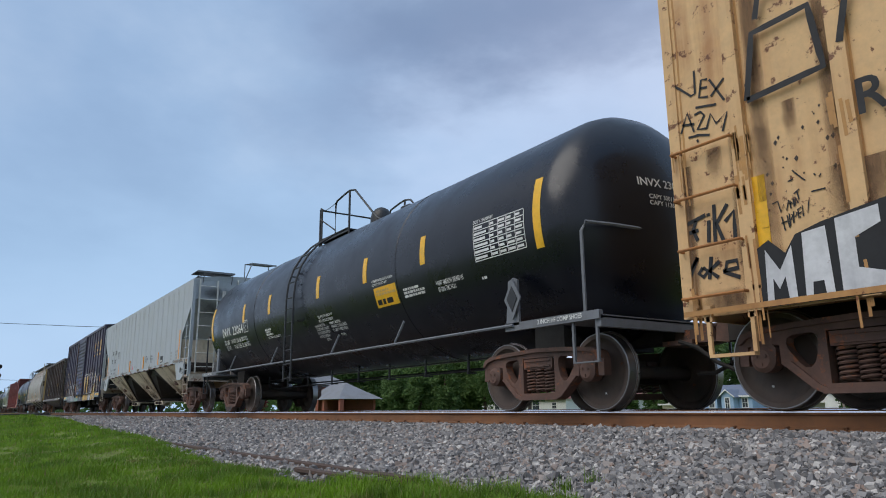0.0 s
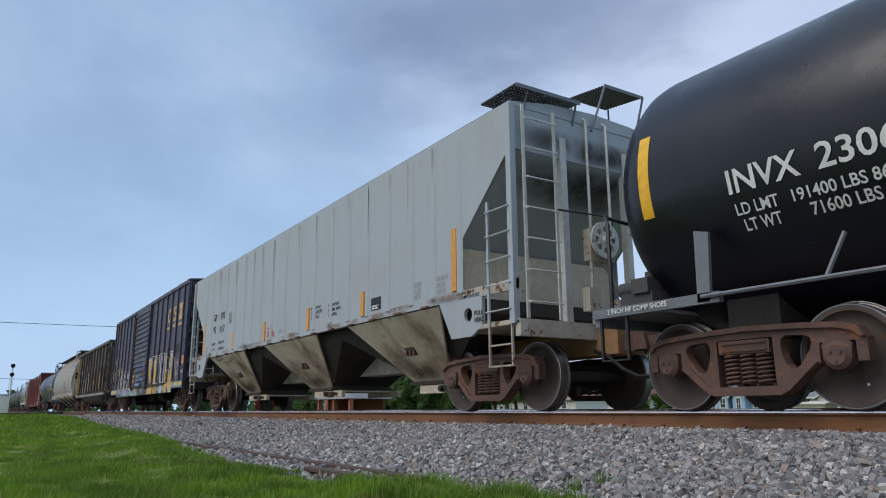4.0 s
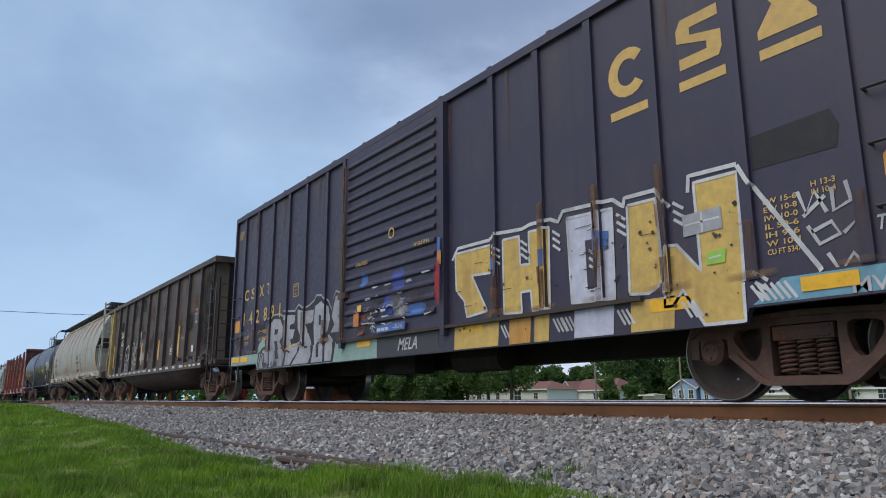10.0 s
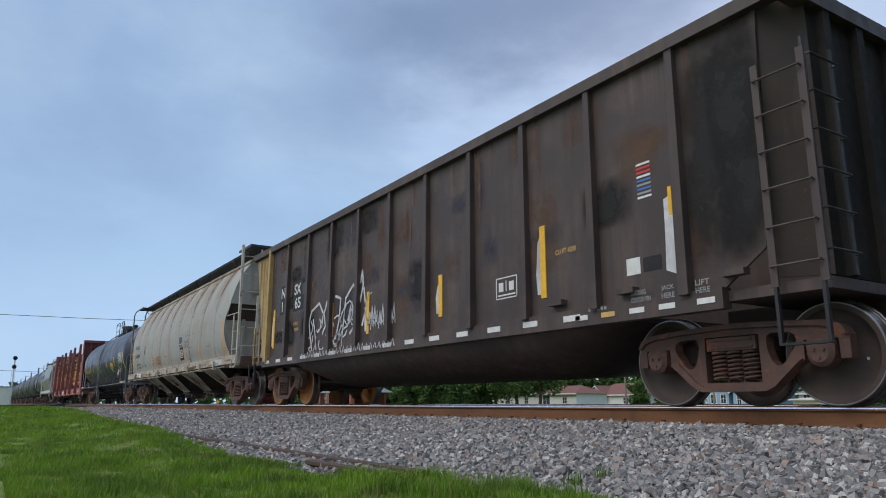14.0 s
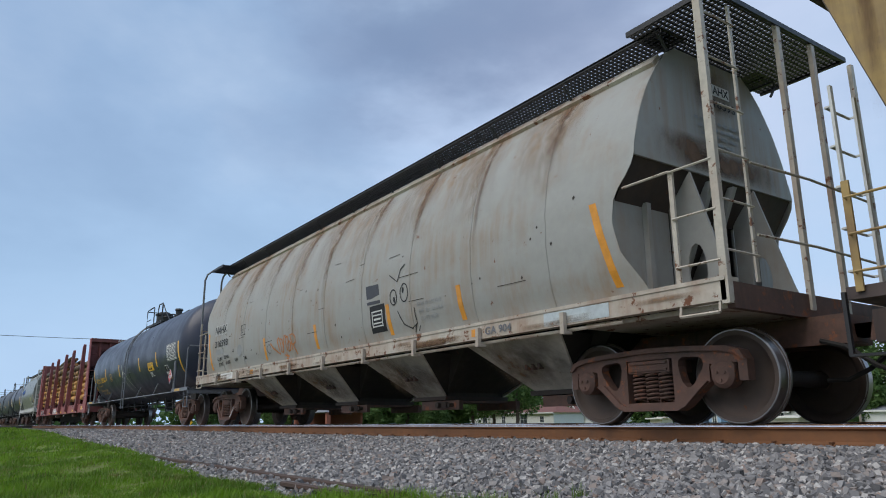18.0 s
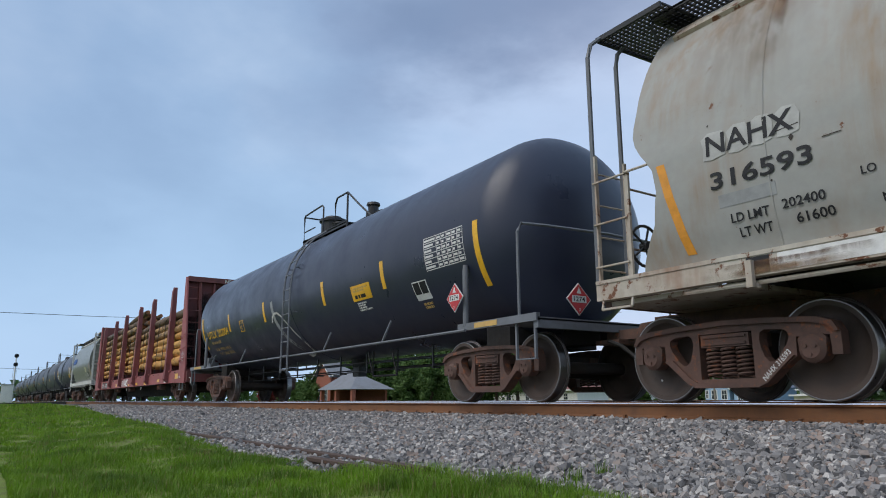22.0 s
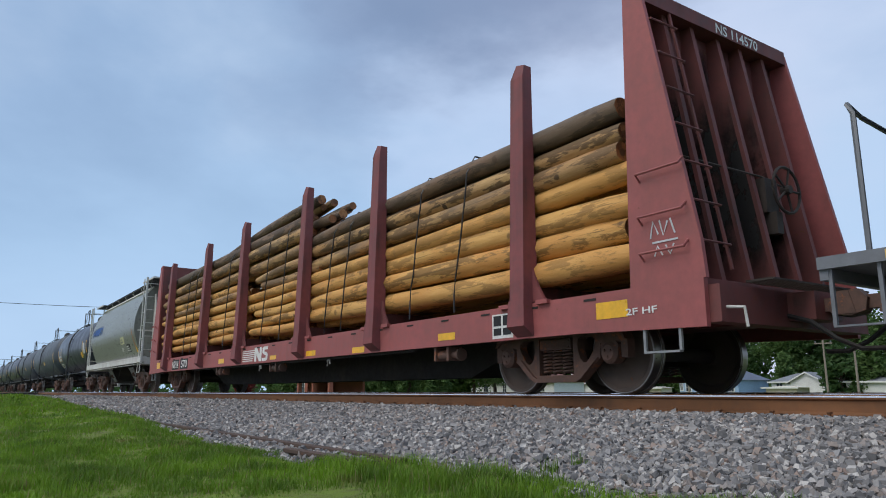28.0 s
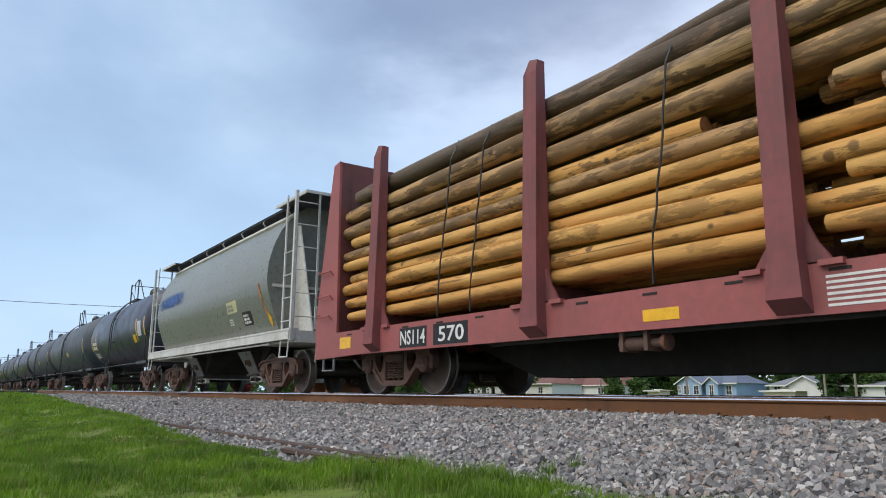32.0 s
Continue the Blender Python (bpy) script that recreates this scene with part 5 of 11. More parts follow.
def build_tank_utl():
    car = railcar(-99.28, "satin black tank car with yellow lettering and red hazard placards", "tank car", "tank_car")
    r, zc = 1.53, 2.455
    prof = tank_prof(r, zc)
    tank_body(car, 7.55, 0.82, r, zc, black_tank2, (0.15,))
    tank_underframe(car, 7.08, 8.72, r, zc, iron_grey)
    truck(car, 7.08), truck(car, -7.08)
    couplers(car, 9.05, -9.05)
    side_rail(car, -7.2, 7.2, 0.985, 1.52, iron_grey, (-6.2, -3.3, 2.2, 4.7))
    brake_rods(car, -5.9, 5.9, black_iron)
    top_platform(car, 0.18, r, zc, black_iron)
    g = Geo().lathe([(4.02, 0.30), (4.40, 0.30), (4.40, 0.35), (4.46, 0.35), (4.46, 0.26), (4.54, 0.20), (4.56, 0.02)], 24, "z", (-0.62, -0.15, 0))
    part("manway", g, black_iron, car, smooth=False)
    g = Geo().lathe([(4.02, 0.17), (4.20, 0.17), (4.21, 0.12), (4.33, 0.12), (4.36, 0.16), (4.42, 0.14), (4.44, 0.02)], 16, "z", (1.49, -0.10, 0))
    part("safety_valve", g, black_iron, car, smooth=False)
    tank_ladder(car, 0.31, r, zc, iron_grey)
    end_rails(car, 8.72, 7.08, iron_grey, 2.30, 1, 1.25)
    end_rails(car, 8.72, 7.08, iron_grey, 2.30, -1, 1.25)
    brake_gear(car, -8.0, iron_grey, -1.0)
    for x in (-7.36, -4.58, -1.62, 2.03, 4.63, 7.48):
        big = abs(x) > 7
        patch(x - 0.06, x + 0.06, 1.60 if big else 1.92, 2.52 if big else 2.40, reflect_yellow, car, prof)
    letters("UTLX", -6.88, 1.86, 0.21, reflect_yellow, car, prof, 0.92)
    letters("202004", -5.80, 1.87, 0.21, reflect_yellow, car, prof, 1.02)
    letters("THE TANK CAR PEOPLE", -6.74, 1.70, 0.075, yellow_ink, car, prof, 0.92)
    letters("LD LMT   197300 LB   89 500 KG", -6.65, 1.505, 0.075, yellow_ink, car, prof, 1.47)
    letters("LT WT     65700 LB   29 800 KG", -6.55, 1.38, 0.075, yellow_ink, car, prof, 1.42)
    for x0, x1, z0, z1 in ((-3.66, -3.34, 1.84, 1.857), (-3.66, -3.34, 2.113, 2.13), (-3.66, -3.643, 1.84, 2.13), (-3.357, -3.34, 1.84, 2.13)):
        patch(x0, x1, z0, z1, reflect_yellow, car, prof, name="plate_mark")
    letters("PLATE", -3.60, 2.05, 0.045, yellow_ink, car, prof, 0.2)
    letters("C", -3.55, 1.90, 0.10, reflect_yellow, car, prof)
    patch(3.33, 4.10, 1.84, 2.12, reflect_yellow, car, prof, name="emergency_notice")
    bars(3.42, 2.00, 0.60, 0.09, 2, yellow_ink, car, prof, 6)
    bars(3.44, 1.88, 0.58, 0.09, 1, black_ink, car, prof, 9)
    bars(3.45, 1.66, 0.50, 0.16, 4, white_ink, car, prof, 7)
    # white label
    patch(5.52, 5.96, 1.61, 1.90, white_ink, car, prof, name="data_plate")
    patch(5.545, 5.935, 1.70, 1.88, black_ink, car, prof, eps=0.008, name="data_plate")
    patch(5.735, 5.75, 1.70, 1.88, white_ink, car, prof, eps=0.011, name="data_plate")
    bars(5.62, 1.48, 0.4, 0.10, 2, yellow_ink, car, prof, 3)
    table_panel(car, 6.08, 2.00, 1.08, 0.50, prof, 6, 5)
    # placards
    for x, yy, turn in ((7.04, -1.58, 0), (8.70, -0.76, 90)):
        g = Geo()
        g.plate([(0, -0.26), (0.26, 0), (0, 0.26), (-0.26, 0)], (), -0.006, 0.006)
        h = part("placard_holder", g, white_ink, car, "red and white diamond hazard placard", at=pose(x, yy, 1.46 if turn == 0 else 1.30, 0, 0, turn) @ Matrix.Diagonal((0.82, 1, 0.82, 1)))
        g = Geo()
        g.plate([(0, -0.24), (0.24, 0), (0, 0.24), (-0.24, 0)], (), -0.012, -0.006)
        part("placard", g, sign_red, h)
        g = Geo()
        g.plate([(-0.15, -0.055), (0.15, -0.055), (0.15, 0.055), (-0.15, 0.055)], (), -0.016, -0.012)
        part("number_panel", g, white_ink, h)
        vs, fs = text_geo("1274", 0.08, 0.24)
        part("lettering", Geo().add([(u - 0.12, -0.018, v - 0.04) for u, v in vs], fs), black_ink, h)
        vs, fs = text_geo("3", 0.05)
        part("lettering", Geo().add([(u - 0.015, -0.018, v - 0.19) for u, v in vs], fs), white_ink, h)
        g = Geo()
        g.plate([(-0.05, 0.09), (0.05, 0.09), (0.03, 0.13), (0.0, 0.19), (-0.03, 0.13)], (), -0.016, -0.012)
        part("flame_mark", g, white_ink, h)
    for x in (7.15, -6.95):
        g = Geo()
        g.lathe([(1.05, 0.045), (1.85, 0.045), (1.93, 0.035)], 10, "z", (x, -1.47, 0))
        part("bolster_post", g, iron_grey, car, smooth=True)
    patch(-8.2, -7.35, 1.00, 1.07, yellow_ink, car, lambda z: -1.503, name="stencil")
    patch(7.40, 7.92, 1.00, 1.07, yellow_ink, car, lambda z: -1.503, name="stencil")
    # hose arc and pale spill stain on the shell
    stroke([[(-1.18, 1.86), (-1.08, 1.98), (-0.92, 2.05), (-0.72, 2.05), (-0.48, 1.94), (-0.24, 1.72), (-0.06, 1.48), (0.05, 1.28), (0.0, 1.14), (-0.25, 1.09), (-0.58, 1.06)]], 0.05, white_iron, car, prof, name="painted_arc")
    stroke([[(-1.04, 2.35), (-0.95, 1.9), (-0.75, 1.5), (-0.42, 1.15)]], 0.15, patch_grey, car, prof, eps=0.004, name="stain")
    g = Geo().lathe([(0.75, 0.16), (0.95, 0.20), (1.1, 0.42), (1.2, 0.42)], 16, "z", (0.75, 0, 0))
    g.box(0.6, 0.9, -0.1, 0.1, 0.55, 0.78)
    part("bottom_outlet", g, black_iron, car)
    g = Geo()
    for x in (2.4, 3.4):
        g.pipe([(x - 0.3, -0.5, 1.12), (x, -0.5, 0.5), (x, -0.5, 1.12)], 0.02, 5)
    g.pipe([(2.4, -0.5, 0.5), (3.4, -0.5, 0.5)], 0.02, 5)
    part("hanger", g, black_iron, car)
    return car


def build_tank_plain(x0, half, mat, label, r=1.5, zc=2.55, deco=0):
    car = railcar(x0, label, "tank car", "tank_car")
    prof = tank_prof(r, zc)
    off = half - 1.9
    tank_body(car, half - 1.2, 0.75, r, zc, mat, (0.0,))
    tank_underframe(car, off, half - 0.35, r, zc, under_black)
    truck(car, off), truck(car, -off)
    couplers(car, half, -half)
    side_rail(car, -off, off, 1.02, 1.50, black_iron, (-2, 2))
    brake_rods(car, -off + 1.2, off - 1.2, under_black)
    top_platform(car, 0.0, r, zc, black_iron, 1)
    tank_ladder(car, -0.1, r, zc, black_iron)
    end_rails(car, half - 0.35, off, black_iron, 2.1, 1)
    for x in ((-half + 1.25, half - 1.25) + ((-half + 2.4, half - 2.6) if deco else ())):
        patch(x - 0.06, x + 0.06, 1.9, 2.7, reflect_yellow, car, prof)
    if deco:
        bars(-half + 1.5, 1.95, 1.6, 0.4, 2, white_ink, car, prof, 3)
        bars(-half + 1.6, 1.55, 1.2, 0.25, 3, white_ink, car, prof, 5)
        patch(half - 3.3, half - 2.85, 1.85, 2.15, reflect_yellow, car, prof, name="emergency_notice")
        patch(half - 2.4, half - 1.8, 2.05, 2.6, graffiti_white, car, prof, name="data_plate")
    else:
        patch(0.9, 1.5, 1.95, 2.2, yellow_ink, car, prof, name="emergency_notice")
    return car


# ---------------------------------------------------------------- grey ribbed hopper car
end_yellow = mt("rusty_dull_yellow_paint", (0.42, 0.29, 0.11), dirt=(0.17, 0.10, 0.055), dirty=0.85, rusty=0.06, rough=0.65, bump=0.05, streaks=0.9)
# near-black blue for the boxcar ends and one side patch, darker than the sides
dark_navy = mt("near_black_blue_paint", (0.012, 0.012, 0.016), dirt=(0.03, 0.027, 0.025), dirty=0.6, rusty=0.02, rough=0.6, bump=0.05)
sill_rust = mt("flaking_brown_rust", (0.20, 0.10, 0.06), dirt=(0.42, 0.37, 0.30), dirty=0.8, rusty=0.05, rough=0.85, bump=0.1)
bay_cream = mt("dusty_cream_bay_paint", (0.66, 0.57, 0.44), dirt=(0.34, 0.22, 0.13), dirty=0.5, rusty=0.05, rough=0.7, bump=0.05)
# near black: soot, plus the shade between the bays put into the paint
slope_dark = mt("soot_and_shade_slope_sheet", (0.030, 0.026, 0.023), dirt=(0.10, 0.075, 0.055), dirty=0.5, rusty=0.02, rough=0.8)


def grating(car, x0, x1, y0, y1, z, mat, step=0.055, name="running_board", bar=0.009):
    g = Geo()
    n = int(round((x1 - x0) / step))
    for i in range(n + 1):
        x = x0 + (x1 - x0) * i / n
        g.box(x - bar, x + bar, y0, y1, z - 0.018, z)
    m = max(2, int(round((y1 - y0) / step)))
    for j in range(m + 1):
        y = y0 + (y1 - y0) * j / m
        g.box(x0, x1, y - bar, y + bar, z - 0.020, z + 0.002)
    return part(name, g, mat, car)


def hopper_bay(car, xc, top_l, face_l, top_w, bot_l, bot_w, z1, z0, mat, meet=None, gate=None, inner=None):
    """One bay: near-black slope sheets that meet the next bay's at height meet, and a pale outer face on each side."""
    g = Geo()
    inner = inner or top_w - 0.24
    meet = z1 if meet is None else meet
    rings = []
    for l, w, z in ((top_l, inner, max(z1, meet) + 0.04), (top_l, inner, meet), (bot_l, bot_w - 0.04, z0), (bot_l, bot_w - 0.04, z0 - 0.12)):
        rings.append([(xc - l / 2, -w, z), (xc + l / 2, -w, z), (xc + l / 2, w, z), (xc - l / 2, w, z)])
    g.loft(rings)
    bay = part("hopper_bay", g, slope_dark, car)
    for s in (-1, 1):
        g = Geo()
        g.hexa([(xc - face_l / 2, s * top_w, z1), (xc + face_l / 2, s * top_w, z1), (xc + face_l / 2, s * (top_w - 0.03), z1), (xc - face_l / 2, s * (top_w - 0.03), z1)],
               [(xc - bot_l / 2, s * bot_w, z0 - 0.06), (xc + bot_l / 2, s * bot_w, z0 - 0.06), (xc + bot_l / 2, s * (bot_w - 0.03), z0 - 0.06), (xc - bot_l / 2, s * (bot_w - 0.03), z0 - 0.06)])
        part("bay_face", g, mat, bay)
        for u in (-1, 1):
            g = Geo()
            g.hexa([(xc + u * face_l / 2, s * top_w, z1), (xc + u * (face_l / 2 - 0.03), s * top_w, z1), (xc + u * (face_l / 2 - 0.03), s * inner * 0.9, z1), (xc + u * face_l / 2, s * inner * 0.9, z1)],
                   [(xc + u * bot_l / 2, s * bot_w, z0), (xc + u * (bot_l / 2 - 0.03), s * bot_w, z0), (xc + u * (bot_l / 2 - 0.03), s * (bot_w - 0.05), z0), (xc + u * bot_l / 2, s * (bot_w - 0.05), z0)])
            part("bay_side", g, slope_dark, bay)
    # outlet frame, sliding gate with its rack and capstan
    g = Geo()
    g.box(xc - bot_l * 0.56, xc + bot_l * 0.56, -bot_w * 1.06, bot_w * 1.06, z0 - 0.12, z0 - 0.06)
    part("outlet_frame", g, truck_dark, bay)
    g = Geo()
    g.box(xc - bot_l * 0.30, xc + bot_l * 0.95, -bot_w * 1.02, -bot_w * 0.90, z0 - 0.27, z0 - 0.13)
    g.box(xc - bot_l * 0.30, xc + bot_l * 0.95, bot_w * 0.90, bot_w * 1.02, z0 - 0.27, z0 - 0.13)
    g.box(xc - bot_l * 0.30, xc + bot_l * 0.70, -bot_w * 0.90, bot_w * 0.90, z0 - 0.16, z0 - 0.13)
    ga = part("outlet_gate", g, gate or truck_steel, bay)
    g = Geo()
    g.lathe([(-bot_w * 1.22, 0.045), (-bot_w * 1.02, 0.045)], 8, "y", (xc + bot_l * 0.42, 0, z0 - 0.20))
    g.box(xc + bot_l * 0.32, xc + bot_l * 0.62, -bot_w * 1.12, -bot_w * 1.03, z0 - 0.25, z0 - 0.15)
    g.lathe([(-bot_w * 1.16, 0.03), (-bot_w * 1.02, 0.03)], 8, "y", (xc + bot_l * 0.75, 0, z0 - 0.20))
    part("gate_capstan", g, truck_dark, ga)
    # vibrator bracket on the slope: a back plate with two lugs
    k = 0.58
    y = -(bot_w + (top_w - bot_w) * (1 - k))
    z = z1 + (z0 - z1) * k
    tip = (top_w - bot_w) / (z1 - z0) * 0.08
    g = Geo()
    g.hexa([(xc - 0.17, y - tip - 0.03, z + 0.08), (xc + 0.17, y - tip - 0.03, z + 0.08), (xc + 0.17, y - tip + 0.02, z + 0.08), (xc - 0.17, y - tip + 0.02, z + 0.08)],
           [(xc - 0.14, y + tip - 0.03, z - 0.08), (xc + 0.14, y + tip - 0.03, z - 0.08), (xc + 0.14, y + tip + 0.02, z - 0.08), (xc - 0.14, y + tip + 0.02, z - 0.08)])
    for u in (-0.12, 0.0, 0.12):
        g.box(xc + u - 0.022, xc + u + 0.022, y - 0.075, y, z - 0.05, z + 0.06)
    part("vibrator_bracket", g, truck_steel, bay)
    return bay


def build_hopper_gp():
    car = railcar(-30.80, "light grey ribbed covered hopper car with near-black slope sheets", "hopper car", "hopper_car")
    W, ZT, ZB, E = 1.56, 4.06, 1.60, 8.28
    side = lambda z: -W
    outline = [(-6.95, ZB), (6.95, ZB), (6.95, 2.28), (8.15, 3.38), (8.25, 3.45), (8.25, ZT), (-8.25, ZT), (-8.25, 3.45), (-8.15, 3.38), (-6.95, 2.28)]
    for s in (-1, 1):
        g = Geo().plate(outline, (), s * W, s * (W - 0.02))
        part("side_sheet", g, grey_hopper, car)
    # sixteen ribs a side
    g = Geo()
    g.hexa([(-0.045, -0.020, ZB + 0.03), (0.045, -0.020, ZB + 0.03), (0.045, -0.020, ZT - 0.06), (-0.045, -0.020, ZT - 0.06)],
           [(-0.085, 0.0, ZB + 0.01), (0.085, 0.0, ZB + 0.01), (0.085, 0.0, ZT - 0.04), (-0.085, 0.0, ZT - 0.04)])
    rib = g.mesh("rib", grey_hopper)
    ribs = (7.02, 6.33, 5.66, 4.88, 4.10, 3.32, 2.53, 1.69, 0.84, -0.03, -0.89, -1.68, -2.36, -3.01, -3.81, -4.62, -5.37, -6.09, -6.79)
    for x in ribs:
        for s in (-1, 1):
            part("rib", rib, None, car, at=pose(x, s * W, 0, 0, 0, 0 if s < 0 else 180))
    # roof, slightly domed, and the interior slope sheets that show past the cut ends
    g = Geo()
    ring = lambda x: [(x, -W, ZT), (x, -W, ZT + 0.05), (x, -0.8, ZT + 0.17), (x, 0, ZT + 0.21), (x, 0.8, ZT + 0.17), (x, W, ZT + 0.05), (x, W, ZT)]
    g.loft([ring(-8.25), ring(8.25)])
    part("roof", g, grey_hopper, car)
    for s in (-1, 1):
        g = Geo()
        g.add([(s * 8.24, -W + 0.03, ZT), (s * 8.24, W - 0.03, ZT), (s * 8.24, W - 0.03, 3.45), (s * 8.24, -W + 0.03, 3.45),
               (s * 6.3, -W + 0.03, 1.71), (s * 6.3, W - 0.03, 1.71)], [(0, 1, 2, 3), (3, 2, 5, 4)])
        g.add([(s * 8.20, -W + 0.03, ZT), (s * 8.20, W - 0.03, ZT), (s * 8.20, W - 0.03, 3.45), (s * 8.20, -W + 0.03, 3.45),
               (s * 6.25, -W + 0.03, 1.73), (s * 6.25, W - 0.03, 1.73)], [(0, 1, 2, 3), (3, 2, 5, 4)])
        part("end_slope_sheet", g, grey_hopper, car)
        zl = 3.45
        # dark film below the end sheet: the slope's shade put into colour
        for k, (u0, u1) in enumerate(((0.02, 0.30),)):
            a, b = (8.25 - 1.94 * u0, zl - (zl - 1.71) * u0), (8.25 - 1.94 * u1, zl - (zl - 1.71) * u1)
            g = Geo().add([(s * a[0], -W + 0.08, a[1] - 0.01 - 0.003 * k), (s * a[0], W - 0.08, a[1] - 0.01 - 0.003 * k), (s * b[0], W - 0.08, b[1] - 0.01 - 0.003 * k), (s * b[0], -W + 0.08, b[1] - 0.01 - 0.003 * k)], [(0, 1, 2, 3)])
            part("stain", g, dark_end, car)
        # end frame: corner posts, centre posts, platform
        for y in (-W, W):
            g = Geo().box(s * 8.20, s * 8.30, y - 0.045, y + 0.045, 1.08, ZT)
            part("corner_post", g, grey_hopper, car)
        for y in (-0.62, 0.62):
            k = 0.055 if s > 0 else 0.03
            g = Geo().box(s * 8.16, s * 8.26, y - k, y + k, 1.12, 3.76)
            part("end_post", g, white_iron if s > 0 else iron_grey, car)
        for y in (-0.2, 0.2) if s > 0 else ():
            part("end_pipe", Geo().pipe([(s * 8.30, y, 2.3), (s * 8.30, y, 4.1), (s * 8.22, y, 4.17)], 0.022, 6), white_iron, car, smooth=True)
        g = Geo()
        g.box(s * 6.95, s * 8.34, -W, W, 1.08, 1.14)
        g.box(s * 6.95, s * 8.30, -W - 0.002, -W + 0.05, 1.52, 1.66)
        g.box(s * 6.95, s * 8.30, W - 0.05, W + 0.002, 1.52, 1.66)
        part("end_platform", g, pale_trim, car)
        part("end_sill", Geo().box(s * 8.26, s * 8.36, -W, W, 0.92, 1.12), pale_trim, car)
        part("draft_sill", Geo().box(s * 6.2, s * 8.72, -0.24, 0.24, 0.72, 1.06), rusty_buff, car, "rust-stained buff draft sill")
        # shear plate with pull hole
        hole = [(s * (7.22 + 0.10 * math.cos(2 * math.pi * k / 12)), 1.30 + 0.10 * math.sin(2 * math.pi * k / 12)) for k in range(12)]
        g = Geo().plate([(s * 6.45, 1.58), (s * 7.55, 1.58), (s * 7.55, 1.12), (s * 7.30, 1.0), (s * 6.80, 1.0)], [hole], -W - 0.004, -W + 0.05)
        part("jacking_plate", g, grey_hopper, car)
        # added black backing, so the pull hole shows dark
        part("jacking_pad", Geo().box(s * 7.05, s * 7.42, -W + 0.10, -W + 0.16, 1.145, 1.50), under_black, car)
        # ladders
        ladder(car, s * 7.72, s * 8.24, 1.10, 2.80, -W - 0.012, 5, grey_hopper)
        g = Geo()
        for x in (7.72, 8.2):
            g.box(s * x - 0.012, s * x + 0.012, -W - 0.02, -W + 0.01, 0.55, 1.12)
        g.box(s * 7.72, s * 8.2, -W - 0.04, -W + 0.03, 0.55, 0.57)
        g.box(s * 7.72, s * 8.2, -W - 0.03, -W + 0.02, 0.82, 0.84)
        part("sill_step", g, pale_trim, car)
        end_ladder(car, s * 8.33, -1.40, -0.85, 1.15, ZT, 7, white_iron, s * 0.06)
        grab(car, [(s * 8.36, -0.85, 2.65), (s * 8.40, -0.2, 2.66), (s * 8.40, 0.12, 2.66), (s * 8.40, 0.16, 2.2)], black_iron, 0.014)
        letters("PULL\nHERE", 7.38 if s > 0 else -7.72, 1.18, 0.16, black_ink, car, lambda z: -W - 0.005, 0.22)
        letters("2 INCH HF\nCOMP SHOES", 7.0 if s > 0 else -7.62, 1.54, 0.11, black_ink, car, lambda z: -W - 0.003, 0.5)
        # soft dark band across the foot of the upper end sheet
        part("stain", Geo().add([(s * 8.246, -W + 0.06, zl), (s * 8.246, W - 0.06, zl), (s * 8.246, W - 0.06, zl + 0.42), (s * 8.246, -W + 0.06, zl + 0.42)], [(0, 1, 2, 3)]), dark_end, car)
        if s > 0:
            part("end_bulkhead", Geo().box(s * 6.97, s * 7.01, -1.52, 1.52, 1.14, 2.30), bay_cream, car)
            grating(car, s * 7.95 - 0.40, s * 7.95 + 0.40, -1.50, -0.35, ZT + 0.28, black_iron, 0.06, bar=0.012)
            part("platform_frame", Geo().box(s * 8.35, s * 8.365, -1.51, -0.34, ZT + 0.23, ZT + 0.285), iron_grey, car)
            # the other board stands higher, pushed up and tilted
            tip = lambda x: 4.84 - 0.12 * (x - 7.58)
            g = Geo()
            for k in range(15):
                y = 0.22 + 0.055 * k
                g.hexa([(s * 7.58, y - 0.011, tip(7.58) - 0.02), (s * 7.58, y + 0.011, tip(7.58) - 0.02), (s * 8.34, y + 0.011, tip(8.34) - 0.02), (s * 8.34, y - 0.011, tip(8.34) - 0.02)],
                       [(s * 7.58, y - 0.011, tip(7.58)), (s * 7.58, y + 0.011, tip(7.58)), (s * 8.34, y + 0.011, tip(8.34)), (s * 8.34, y - 0.011, tip(8.34))])
            for k in range(14):
                x = 7.58 + 0.76 * k / 13
                g.box(s * x - 0.011, s * x + 0.011, 0.20, 1.02, tip(x) - 0.018, tip(x) + 0.002)
            part("running_board", g, black_iron, car, "pushed-up end running board")
            g = Geo().box(s * 8.345, s * 8.36, 0.19, 1.03, tip(8.34) - 0.04, tip(8.34) + 0.01)
            part("platform_frame", g, iron_grey, car)
            for y, yl in ((0.20, -0.05), (1.02, 0.85)):
                part("running_board_bracket", Geo().pipe([(s * 8.35, y, tip(8.34) - 0.02), (s * 8.27, yl, ZT - 0.08)], 0.018, 5), iron_grey, car)
                part("running_board_bracket", Geo().pipe([(s * 7.62, y, tip(7.62) - 0.02), (s * 7.62, y, ZT + 0.1)], 0.016, 5), iron_grey, car)
            g = Geo()
            for y in (-1.3, -0.4):
                g.pipe([(8.35, y, ZT + 0.26), (8.22, y, ZT - 0.1)], 0.016, 5)
                g.pipe([(7.65, y, ZT + 0.26), (7.65, y, ZT + 0.02)], 0.016, 5)
            part("running_board_bracket", g, iron_grey, car)
    grating(car, -8.2, 8.2, -1.46, -0.96, ZT + 0.12, black_iron, 0.09)
    grating(car, -8.2, 8.2, 0.96, 1.46, ZT + 0.12, black_iron, 0.09)
    g = Geo()
